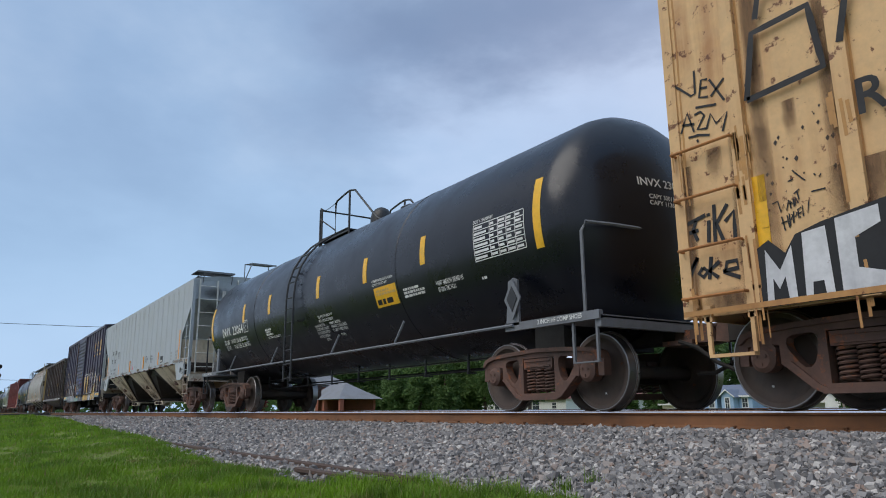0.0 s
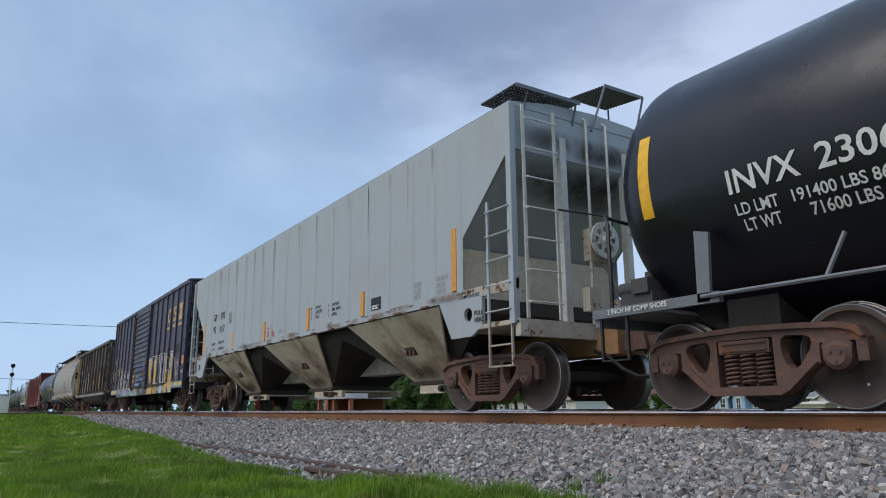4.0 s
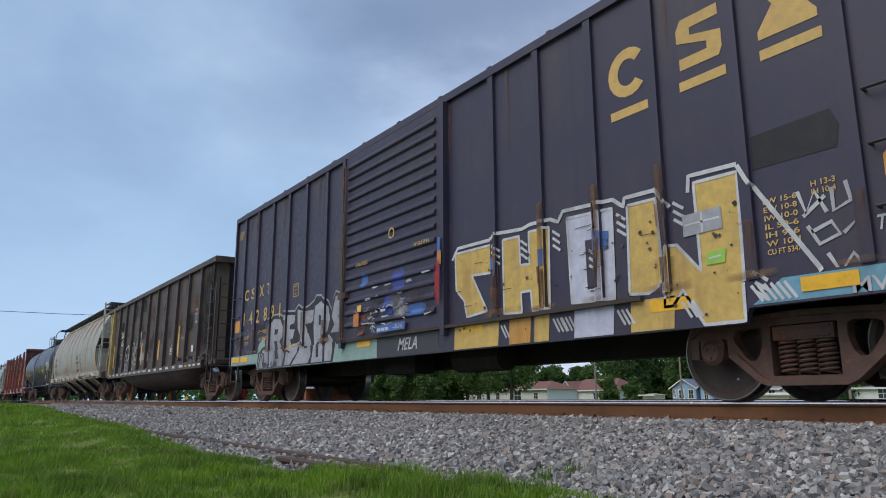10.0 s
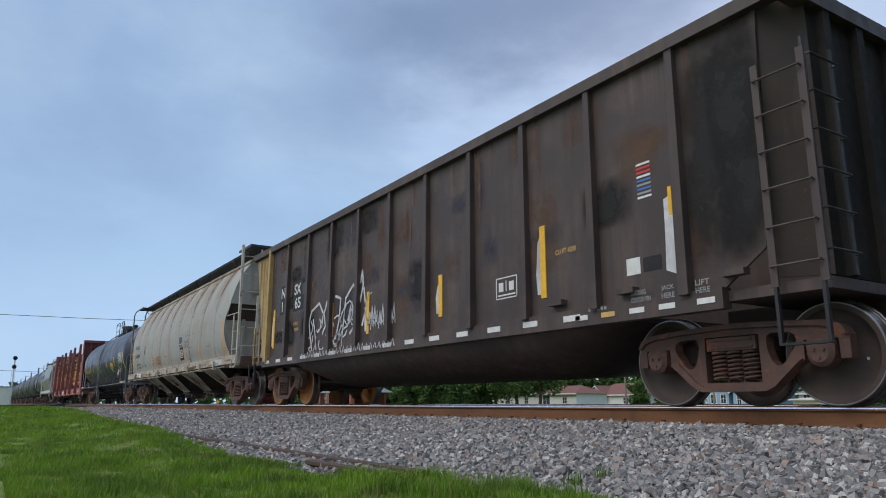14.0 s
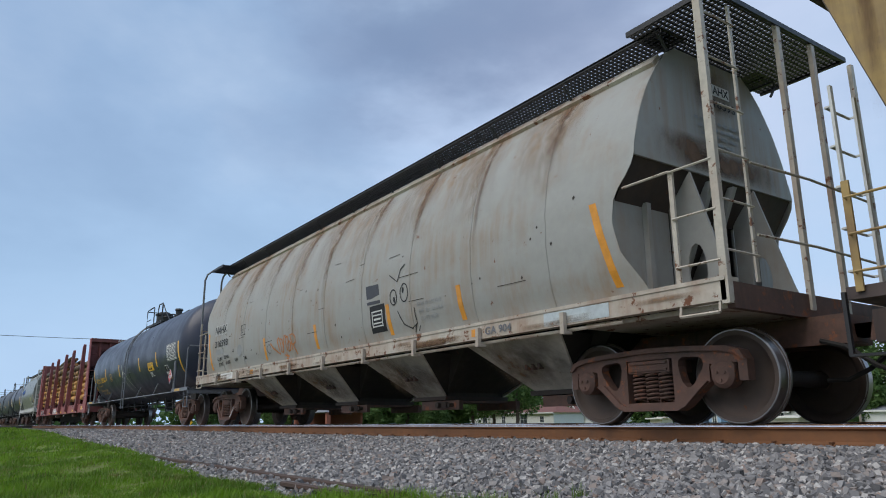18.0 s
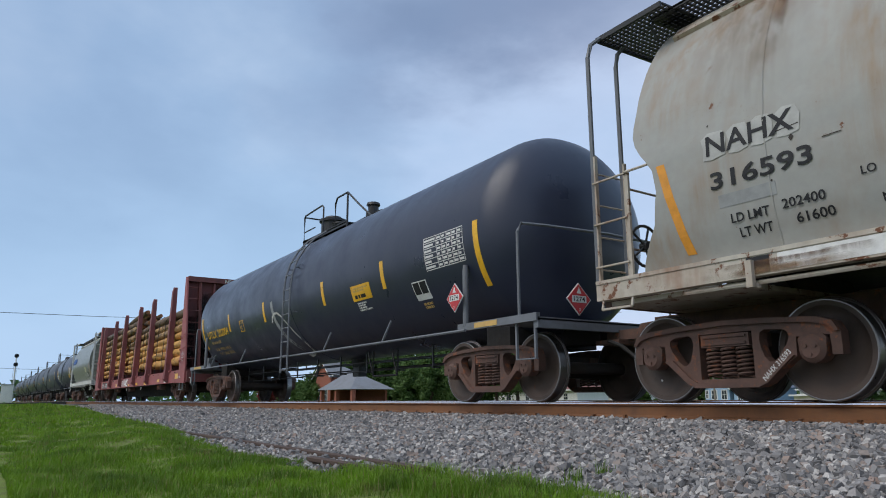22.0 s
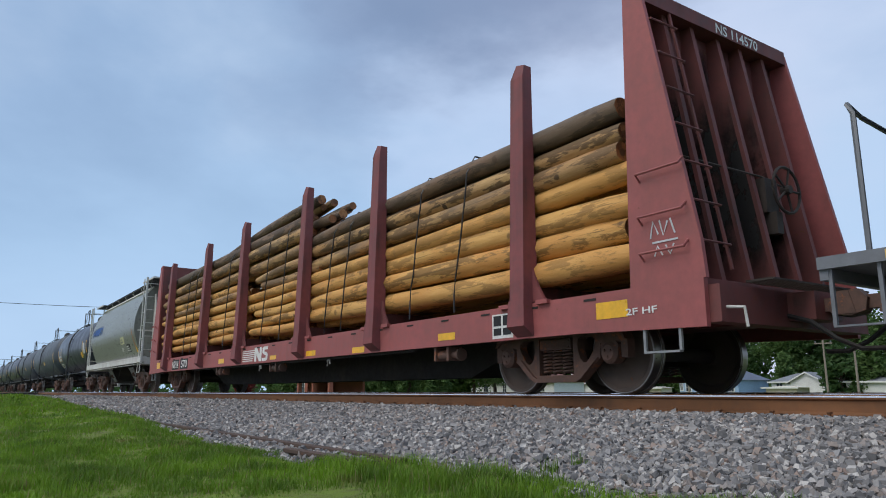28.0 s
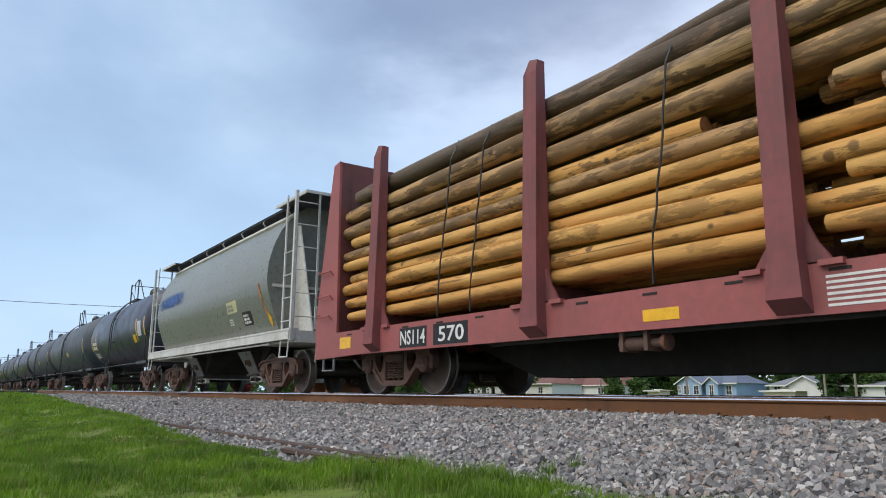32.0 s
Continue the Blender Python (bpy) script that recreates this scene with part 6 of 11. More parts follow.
    g.box(-7.6, 7.6, -0.45, 0.45, ZT + 0.15, ZT + 0.30)
    part("roof_hatch", g, grey_hopper, car)
    # bottom chord and rust-edged clips along it
    for s in (-1, 1):
        g = Geo().box(-6.95, 6.95, s * W, s * (W - 0.09), ZB - 0.06, ZB)
        part("side_sill", g, grey_hopper, car)
    clip = Geo().box(-0.09, 0.09, -0.05, 0.02, ZB - 0.075, ZB - 0.045).mesh("sill_clip", truck_steel)
    for i in range(15):
        part("sill_clip", clip, None, car, at=pose(-6.1 + 12.2 * i / 14, -W, 0))
    for x in (-4.52, 0.20, 4.86):
        hopper_bay(car, x, 4.68, 3.14, W - 0.02, 1.15, 0.70, ZB - 0.08, 0.56, bay_cream, 1.36, bay_cream)
    # added black webs and sheets over the trucks block sky; they stand for shade
    for s in (-1, 1):
        g = Geo().plate([(s * 5.7, 0.80), (s * 8.1, 0.80), (s * 8.1, 1.07 if s > 0 else 2.9), (s * (6.9 if s > 0 else 6.55), 1.48), (s * 5.7, 1.48)], (), -0.04, 0.04)
        g.hexa([(s * 6.93, -W + 0.1, 1.55), (s * 6.97, -W + 0.1, 1.55), (s * 6.97, W - 0.1, 1.55), (s * 6.93, W - 0.1, 1.55)],
               [(s * 6.0, -W + 0.5, 1.02), (s * 6.04, -W + 0.5, 1.02), (s * 6.04, W - 0.5, 1.02), (s * 6.0, W - 0.5, 1.02)])
        part("bolster_web", g, under_black, car)
    g = Geo().box(-6.4, 6.4, -0.22, 0.22, 0.72, 1.12)
    part("centre_sill", g, slope_paint, car)
    truck(car, 6.95), truck(car, -6.90)
    couplers(car, 8.65, -8.75)
    # pressed-steel brake wheel with a ring of holes
    ring = lambda r, n, cy=0.0, cz=0.0: [(cy + r * math.cos(2 * math.pi * k / n), cz + r * math.sin(2 * math.pi * k / n)) for k in range(n)]
    holes = [ring(0.045, 8, 0.15 * math.cos(a), 0.15 * math.sin(a)) for a in [2 * math.pi * k / 8 for k in range(8)]]
    g = Geo().plate(ring(0.26, 28), holes, 0.0, 0.035, lambda u, v, w: (8.46 + v, -0.12 + u, 2.29 + w))
    g.lathe([(8.40, 0.06), (8.52, 0.05)], 12, "x", (0, -0.12, 2.29))
    part("brake_wheel", g, white_iron, car)
    g = Geo()
    g.box(8.28, 8.42, -0.34, 0.10, 2.0, 2.45)
    g.pipe([(8.38, -0.30, 2.0), (8.38, -0.30, 1.12)], 0.028, 6)
    g.box(8.30, 8.44, -0.42, -0.20, 1.30, 1.62)
    g.box(8.28, 8.40, 0.15, 0.45, 1.15, 1.50)
    g.pipe([(8.36, 0.3, 1.5), (8.36, 0.05, 1.85), (8.38, -0.1, 2.0)], 0.018, 6)
    part("hand_brake_housing", g, pale_trim, car)
    # stripes and writing
    for x, z0, z1 in ((6.90, 1.68, 2.60), (3.94, 1.65, 2.09), (1.40, 1.64, 2.10), (-1.33, 1.64, 2.10), (-3.87, 1.63, 2.09), (-6.85, 1.68, 2.60)):
        patch(x - 0.06, x + 0.06, z0, z1, reflect_orange, car, side, eps=0.024)
    letters("GP", -5.89, 2.57, 0.20, black_ink, car, side, 0.34, eps=0.005)
    letters("PX", -5.14, 2.56, 0.20, black_ink, car, side, 0.38, eps=0.005)
    letters("92", -5.88, 2.21, 0.20, black_ink, car, side, 0.29, eps=0.005)
    letters("017", -5.20, 2.18, 0.20, black_ink, car, side, 0.45, eps=0.005)
    letters("LD LMT", -5.95, 1.87, 0.08, black_ink, car, side, 0.36)
    letters("LT WT", -5.93, 1.70, 0.08, black_ink, car, side, 0.32)
    letters("198600 LBS", -5.28, 1.87, 0.08, black_ink, car, side, 0.54, eps=0.005)
    letters("64400 LBS", -5.23, 1.70, 0.08, black_ink, car, side, 0.48, eps=0.005)
    for x0, x1, z0, z1 in ((-4.34, -4.10, 2.38, 2.393), (-4.34, -4.10, 2.637, 2.65), (-4.34, -4.327, 2.38, 2.65), (-4.113, -4.10, 2.38, 2.65)):
        patch(x0, x1, z0, z1, black_ink, car, side, name="plate_mark")
    letters("PLATE", -4.31, 2.57, 0.05, black_ink, car, side, 0.18)
    letters("C", -4.27, 2.42, 0.11, black_ink, car, side)
    letters("WARNING:", -1.13, 1.87, 0.065, sign_red, car, side, 0.36)
    bars(-1.12, 1.70, 0.55, 0.15, 4, sign_red, car, side, 4)
    bars(-0.35, 1.74, 0.62, 0.09, 2, patch_grey, car, side, 3)
    for i, (a1, a2, a3) in enumerate((("INTERIOR PAINT", "CARBOLINE 892/892", "03-2003 REGG"), ("EXTERIOR PAINT", "HEMPEL 45631", "03-2003 REGG"))):
        x = 1.54 + 0.88 * i
        for k, t in enumerate((a1, a2, a3)):
            letters(t, x, 2.03 - 0.095 * k - 0.04 * i, 0.065, black_ink, car, side, (0.50, 0.58, 0.42)[k], eps=0.005)
    patch(4.26, 4.62, 1.70, 1.92, black_ink, car, side, name="data_plate", eps=0.005)
    bars(4.30, 1.72, 0.28, 0.08, 2, white_ink, car, side, 6, eps=0.008)
    bars(5.75, 1.70, 0.3, 0.30, 3, patch_grey, car, side, 8, eps=0.005)
    bars(6.38, 1.70, 0.42, 0.30, 3, patch_grey, car, side, 9, eps=0.005)
    for x0, x1, z0, z1 in ((-6.62, -6.42, 1.72, 1.735), (-6.62, -6.42, 1.85, 1.865), (-6.62, -6.605, 1.72, 1.865), (-6.435, -6.42, 1.72, 1.865), (-6.53, -6.515, 1.72, 1.80)):
        patch(x0, x1, z0, z1, graffiti_orange, car, side, name="plate_mark")
    # rust runs from the roof edge, and a scrawl on the rear bay
    rn = random.Random(12)
    for i in range(11):
        x = rn.choice(ribs)
        stroke([[(x + 0.02, 4.02), (x + 0.03, 4.02 - rn.uniform(0.15, 0.9))]], 0.012, truck_steel, car, side, eps=0.026, name="rust_run")
    for i in range(18):
        x = rn.choice(ribs) + rn.uniform(-0.09, 0.09)
        w, d = rn.uniform(0.02, 0.05), rn.uniform(0.3, 1.3)
        film(x - w, x + w, 4.02 - d, 4.03, rust_film, car, side, eps=0.030)
    for i in range(14):
        x, w = rn.uniform(-6.6, 6.4), rn.uniform(0.15, 0.9)
        film(x, x + w, 1.545, rn.uniform(1.62, 1.72), brown_film, car, side, eps=0.028)
    slope = lambda z: -(0.70 + 0.84 * (z - 0.50) / 1.02)
    for xc in (-4.52, 0.20, 4.86):
        film(xc - 1.0, xc - 0.1, 0.56, 1.20, brown_film, car, slope, eps=0.012)
        film(xc + 0.30, xc + 1.10, 0.56, 1.50, brown_film, car, slope, eps=0.014)
        film(xc - 0.60, xc + 0.62, 0.50, 0.86, brown_film, car, slope, eps=0.016)
        film(xc - 0.55, xc + 0.6, 0.50, 0.72, soot_film, car, slope, eps=0.018)
        for k in range(2):
            x = xc + rn.uniform(-1.1, 1.0)
            film(x, x + rn.uniform(0.1, 0.3), 0.9, 1.56, rust_film, car, slope, eps=0.020 + 0.001 * k)
    dull = mt("faded_maroon_spray_paint", (0.20, 0.09, 0.10), dirt=(0.40, 0.30, 0.24), dirty=0.9, rusty=0.0, rough=0.7, bump=0)
    stroke([[(-5.22 + 0.30 * math.cos(0.5 * k), 1.47 + 0.05 * math.sin(0.5 * k + 0.3)) for k in range(13)],
            [(-5.05, 1.36), (-4.75, 1.33), (-4.40, 1.36), (-4.10, 1.38)],
            [(-4.62, 1.25), (-4.50, 1.44), (-4.44, 1.30), (-4.36, 1.45), (-4.28, 1.28), (-4.10, 1.27), (-4.05, 1.40), (-4.18, 1.43), (-4.30, 1.36)],
            [(-5.0, 1.28), (-4.78, 1.30), (-4.88, 1.24)]], 0.022, dull, car, slope, eps=0.026)
    for i in range(12):
        x = rn.uniform(-6.5, 6.0)
        film(x, x + rn.uniform(0.2, 0.7), 1.55, 1.66, rust_film, car, side, eps=0.004 + 0.0003 * i)
    return car


# ---------------------------------------------------------------- dark blue boxcar
def build_boxcar():
    car = railcar(-48.25, "dark navy boxcar with big graffiti along its lower side", "boxcar", "boxcar")
    W, Z0, ZT, H = 1.42, 0.80, 4.46, 7.70
    side = lambda z: -W
    for s in (-1, 1):
        g = Geo().box(-H, H, s * W, s * (W - 0.03), Z0 + 0.10, ZT)
        part("side_wall", g, navy, car)
        g = Geo().box(-H, H, s * (W + 0.055), s * (W - 0.02), ZT - 0.10, ZT + 0.02)
        part("top_chord", g, navy, car)
        g = Geo()
        g.plate([(-H, Z0), (-5.98, Z0), (-5.92, 0.67), (5.92, 0.67), (5.98, Z0), (H, Z0), (H, Z0 + 0.24), (-H, Z0 + 0.24)], (), s * (W + 0.02), s * (W - 0.06))
        part("side_sill", g, navy, car)
    post = Geo()
    post.plate([(-0.055, Z0 + 0.24), (0.055, Z0 + 0.24), (0.055, ZT - 0.1), (-0.055, ZT - 0.1)], (), -0.045, 0.0)
    post_me = post.mesh("side_post", navy)
    POSTS = (2.48, 3.38, 4.27, 5.13, 6.05, 7.0, -2.56, -3.50, -4.39, -5.28, -6.20, -7.05)

    def surf(x, z):
        """How far the painted steel stands out at a place on the side: sill, post or plain sheet."""
        if z <= Z0 + 0.24:
            return W + 0.02
        return W + 0.045 if min(abs(x - p) for p in POSTS) < 0.057 else W

    def clip(q, axis, limit, keep_low):
        out = []
        for a, b in zip(q, q[1:] + q[:1]):
            ia, ib = (a[axis] <= limit) == keep_low, (b[axis] <= limit) == keep_low
            if ia:
                out.append(a)
            if ia != ib:
                u = (limit - a[axis]) / (b[axis] - a[axis])
                out.append((a[0] + u * (b[0] - a[0]), a[1] + u * (b[1] - a[1])))
        return out

    def spray(q, mat, eps=0.004, label="", name="graffiti"):
        """One painted shape that lies on sheet, posts and sill alike."""
        g = Geo()
        low, high = clip(q, 1, Z0 + 0.24, True), clip(q, 1, Z0 + 0.24, False)
        pieces = [(low, W + 0.02), (high, W)]
        for p in POSTS:
            pieces.append((clip(clip(high, 0, p - 0.055, False), 0, p + 0.055, True) if high else [], W + 0.045))
        for r, y in pieces:
            if len(r) > 2:
                tris = tessellate_polygon([[Vector((p[0], p[1], 0)) for p in r]])
                g.add([(px, -y - eps, pz) for px, pz in r], [tuple(t) for t in tris])
        return part(name, g, mat, car, label)

    def line(q, w, mat, eps=0.009, name="graffiti", label=""):
        """One sprayed line of width w that follows sheet, posts and sill."""
        q = [Vector(p) for p in q]
        fine = [q[0]]
        for a, b in zip(q, q[1:]):
            k = max(1, int((b - a).length / 0.035))
            fine += [a.lerp(b, i / k) for i in range(1, k + 1)]
        vs = []
        for i, p in enumerate(fine):
            d = fine[min(i + 1, len(fine) - 1)] - fine[max(i - 1, 0)]
            d = d.normalized() if d.length > 1e-6 else Vector((1, 0))
            for k in (1, -1):
                e = p + k * Vector((-d.y, d.x)) * w / 2
                vs.append((e.x, -surf(p.x, p.y) - eps, e.y))
        g = Geo().add(vs, [(2 * i, 2 * i + 1, 2 * i + 3, 2 * i + 2) for i in range(len(fine) - 1)])
        return part(name, g, mat, car, label)

    def weep(x0, x1, z0, z1, mat, eps=0.012):
        """A film of rust that follows the relief of the side."""
        n, m = max(4, int((x1 - x0) / 0.03)), max(2, int((z1 - z0) / 0.1))
        xs, zs = [x0 + (x1 - x0) * i / n for i in range(n + 1)], [z0 + (z1 - z0) * j / m for j in range(m + 1)]
        g = Geo().add([(x, -surf(x, z) - eps, z) for z in zs for x in xs], [(j * (n + 1) + i, j * (n + 1) + i + 1, (j + 1) * (n + 1) + i + 1, (j + 1) * (n + 1) + i) for j in range(m) for i in range(n)])
        return part("stain", g, mat, car)

    for x in POSTS:
        for s in (-1, 1):
            part("side_post", post_me, None, car, at=pose(x, s * W, 0, 0, 0, 0 if s < 0 else 180))
    # corrugated ends
    for s in (-1, 1):
        g = Geo()
        zs, n = [], 7
        for i in range(n):
            a = Z0 + 0.1 + (ZT - Z0 - 0.1) * i / n
            b = (ZT - Z0 - 0.1) / n
            zs += [(a, 0.0), (a + 0.30 * b, 0.0), (a + 0.45 * b, 0.09), (a + 0.80 * b, 0.09), (a + 0.95 * b, 0.0)]
        zs.append((ZT, 0.0))
        rings = [[(s * (H - 0.03), y, z) for z, d in zs] + [(s * (H - 0.06), y, z) for z, d in zs[::-1]] for y in (-W,)]
        rings += [[(s * (H - 0.03 + d), y, z) for z, d in zs] + [(s * (H - 0.06), y, z) for z, d in zs[::-1]] for y in (-W + 0.12, W - 0.12)]
        rings += [[(s * (H - 0.03), y, z) for z, d in zs] + [(s * (H - 0.06), y, z) for z, d in zs[::-1]] for y in (W,)]
        g.loft(rings)
        part("end_wall", g, dark_navy, car)
        for y in (-W, W):
            g = Geo().box(s * (H - 0.04), s * (H + 0.03), y - 0.05, y + 0.05, Z0, ZT)
            part("corner_post", g, navy, car)
        g = Geo().box(s * (H - 0.02), s * (H + 0.08), -W + 0.01, W - 0.01, Z0 - 0.06, Z0 + 0.16)
        g.box(s * (H - 1.2), s * (H + 0.35), -0.24, 0.24, 0.74, 1.05)
        part("end_sill", g, dark_navy, car)
        for z in (1.45, 1.95, 2.40):
            grab(car, [(s * 7.13, -W - 0.01, z), (s * 7.13, -W - 0.08, z), (s * 7.66, -W - 0.08, z + 0.0), (s * 7.66, -W - 0.01, z)], black_iron, 0.014, "grab_iron")
            grab(car, [(s * (H + 0.02), -W + 0.15, z), (s * (H + 0.12), -W + 0.15, z), (s * (H + 0.12), -W + 0.68, z), (s * (H + 0.02), -W + 0.68, z)], black_iron, 0.014, "grab_iron")
        g = Geo()
        for x in (7.15, 7.6):
            g.box(s * x - 0.015, s * x + 0.015, -W - 0.03, -W + 0.0, 0.45, Z0)
        g.box(s * 7.15, s * 7.6, -W - 0.04, -W + 0.04, 0.44, 0.46)
        part("sill_step", g, black_iron, car)
        g = Geo().pipe([(s * (H + 0.1), -W + 0.8, 1.25), (s * (H + 0.22), -W + 0.8, 1.3), (s * (H + 0.22), -W + 0.8, 2.4), (s * (H + 0.1), -W + 0.8, 2.45)], 0.02, 5)
        part("brake_staff", g, black_iron, car)
        grating(car, s * (H + 0.02), s * (H + 0.30), -W + 0.3, W - 0.3, 1.12, black_iron, 0.07, "brake_step")
    g = Geo()
    ring = lambda x: [(x, -W - 0.02, ZT), (x, -W - 0.02, ZT + 0.04), (x, 0, ZT + 0.16), (x, W + 0.02, ZT + 0.04), (x, W + 0.02, ZT)]
    g.loft([ring(-H - 0.02), ring(H + 0.02)])
    part("roof", g, navy, car)
    rib = Geo().loft([[(0.04 * k, y, ZT + 0.035 + 0.12 * (1 - abs(y) / W) + d) for k, d in ((-1, 0), (-1, 0.05), (1, 0.05), (1, 0))] for y in (-W, 0, W)]).mesh("roof_rib", navy)
    for i in range(13):
        part("roof_rib", rib, None, car, at=pose(-7.2 + 1.2 * i, 0, 0))
    # sliding door with pressed ribs
    d = Geo().box(-1.70, 1.36, -W - 0.075, -W - 0.02, Z0 + 0.22, ZT - 0.12)
    door = part("door", d, navy, car)
    for i in range(15):
        z = Z0 + 0.42 + 0.205 * i
        g = Geo().loft([[(x, -W - 0.075, z), (x, -W - 0.115, z + 0.03), (x, -W - 0.115, z + 0.06), (x, -W - 0.075, z + 0.11)] for x in (-1.55, 1.22)])
        part("door_rib", g, navy, door)
    for x in (-1.73, 1.39):
        g = Geo().box(x - 0.05, x + 0.05, -W - 0.10, -W + 0.0, Z0 + 0.10, ZT - 0.10)
        part("door_post", g, navy, door)
    g = Geo().box(-1.9, 4.85, -W - 0.085, -W - 0.0, Z0 + 0.19, Z0 + 0.235)
    part("door_track", g, truck_dark, car)
    g = Geo()
    for x in (-1.66, -1.58):
        g.pipe([(x, -W - 0.13, Z0 + 0.2), (x, -W - 0.13, ZT - 0.3)], 0.016, 5)
    g.box(-1.76, -1.48, -W - 0.15, -W - 0.08, 1.75, 1.85)
    part("lock_rod", g, truck_steel, door)
    truck(car, 6.22), truck(car, -6.20)
    couplers(car, 8.35, -8.35)
    g = Geo().box(-6.0, 6.0, -0.18, 0.18, 0.52, 0.82)
    g.box(-1.5, -0.5, -0.75, -0.35, 0.45, 0.8)
    g.lathe([(0.6, 0.2), (1.7, 0.2)], 12, "x", (0, -0.6, 0.62))
    part("centre_sill", g, under_black, car)
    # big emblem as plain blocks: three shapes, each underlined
    ring = lambda cx, cz, w, h: [(cx + w * math.cos(radians(a)), cz + h * math.sin(radians(a))) for a in range(40, 321, 20)] + \
                                [(cx + 0.5 * w * math.cos(radians(a)), cz + 0.55 * h * math.sin(radians(a))) for a in range(320, 39, -20)]
    shape([ring(4.80, 3.50, 0.27, 0.28), [(4.54, 3.00), (5.08, 3.00), (5.08, 3.10), (4.54, 3.10)]], yellow_ink, car, side, name="emblem")
    shape([[(5.46, 3.24), (5.90, 3.24), (5.94, 3.32), (5.94, 3.50), (5.60, 3.58), (5.60, 3.66), (5.92, 3.66), (5.92, 3.78), (5.50, 3.78), (5.44, 3.68), (5.44, 3.54), (5.78, 3.44), (5.78, 3.36), (5.46, 3.36)],
           [(5.44, 3.02), (5.96, 3.02), (5.96, 3.12), (5.44, 3.12)]], yellow_ink, car, side, name="emblem")
    shape([[(6.30, 3.20), (6.84, 3.20), (6.84, 3.28), (6.68, 3.50), (6.84, 3.72), (6.84, 3.80), (6.30, 3.80), (6.30, 3.72), (6.46, 3.50), (6.30, 3.28)],
           [(6.30, 3.00), (6.86, 3.00), (6.86, 3.10), (6.30, 3.10)]], yellow_ink, car, side, name="emblem")
    # number, and small panels
    for ch, u, w in (("1", -6.94, None), ("4", -6.56, None), ("2", -6.14, None), ("8", -5.66, None), ("9", -5.24, None), ("1", -4.76, None)):
        letters(ch, u - 0.02, 1.73, 0.31, yellow_ink, car, side)
    for ch, u in (("C", -6.96), ("S", -6.53), ("X", -6.00), ("T", -5.55)):
        letters(ch, u, 2.31, 0.26, yellow_ink, car, side, 0.27 if ch != "T" else 0.24)
    letters("LD LMT", -6.85, 1.40, 0.08, yellow_ink, car, side, 0.34)
    letters("158200", -5.98, 1.46, 0.09, yellow_ink, car, side, 0.50)
    letters("LT WT", -6.84, 1.26, 0.08, yellow_ink, car, side, 0.28)
    letters("61800", -5.90, 1.30, 0.09, yellow_ink, car, side, 0.42)
    for x0, x1 in ((7.19, 7.51), (-7.55, -7.22)):
        shape([[(x0 + 0.03, 1.60), (x1 - 0.03, 1.60), (x1, 1.63), (x1, 1.86), (x1 - 0.03, 1.89), (x0 + 0.03, 1.89), (x0, 1.86), (x0, 1.63)]], reflect_orange, car, side, eps=0.006, name="reflector")
    for i in range(4):
        patch(-7.55, -7.22 - 0.04 * i, 4.08 - 0.055 * i, 4.105 - 0.055 * i, yellow_ink, car, side, name="lettering")
    for x0, x1 in ((6.46, 6.92), (7.12, 7.55), (-7.60, -7.05), (-6.98, -6.50), (-1.22, -0.76)):
        patch(x0, x1, Z0 + 0.08, Z0 + 0.20, reflect_yellow, car, lambda z: -W - 0.02, name="reflector", eps=0.012)
    letters("H 13-3", 6.62, 1.74, 0.05, yellow_ink, car, side, 0.2)
    letters("IH 10-4", 6.62, 1.67, 0.05, yellow_ink, car, side, 0.2)
    for k, t in enumerate(("EW 15-6", "EW 10-8", "IW 10-0", "IL 50-6", "IH 9-6", "W 10-1", "CU FT 5347")):
        letters(t, 6.19, 1.68 - 0.075 * k, 0.05, yellow_ink, car, side, 0.3)
    letters("W 10-0 H 9-6", 0.70, 2.27, 0.07, yellow_ink, car, lambda z: -W - 0.118, 0.42)
    letters("DOOR OPENING", -1.13, 2.24, 0.06, yellow_ink, car, lambda z: -W - 0.118, 0.4)
    stroke([[(0.03 + 0.08 * math.cos(k * 0.63), 2.62 + 0.08 * math.sin(k * 0.63)) for k in range(11)]], 0.025, yellow_ink, car, lambda z: -W - 0.118, name="lettering")
    for x0, x1, z0, z1 in ((-4.08, -3.82, 2.08, 2.095), (-4.08, -3.82, 2.335, 2.35), (-4.08, -4.065, 2.08, 2.35), (-3.835, -3.82, 2.08, 2.35)):
        patch(x0, x1, z0, z1, yellow_ink, car, side, name="plate_mark")
    letters("C", -4.0, 2.12, 0.11, yellow_ink, car, side)
    letters("PLATE", -4.05, 2.27, 0.045, yellow_ink, car, side, 0.2)
    # graffiti: block letters in ochre with white rims; each letter a part, its rim a part of it
    sill = lambda z: -W - 0.021
    S = [(1.60, 2.02), (2.42, 2.01), (2.40, 1.64), (1.98, 1.66), (2.30, 1.15), (1.86, 1.11), (1.80, 1.34), (1.62, 1.50)]
    Hh = [(2.64, 2.03), (2.96, 2.02), (2.97, 1.65), (3.14, 1.64), (3.14, 2.04), (3.50, 2.03), (3.47, 1.06), (3.17, 1.06), (3.15, 1.31), (2.97, 1.31), (2.98, 1.06), (2.64, 1.08)]
    Oo = [(3.80, 2.07), (4.48, 2.04), (4.46, 1.06), (3.83, 1.08)]
    Ii = [(4.69, 2.02), (5.09, 2.01), (5.12, 1.16), (4.90, 1.06), (4.66, 1.08)]
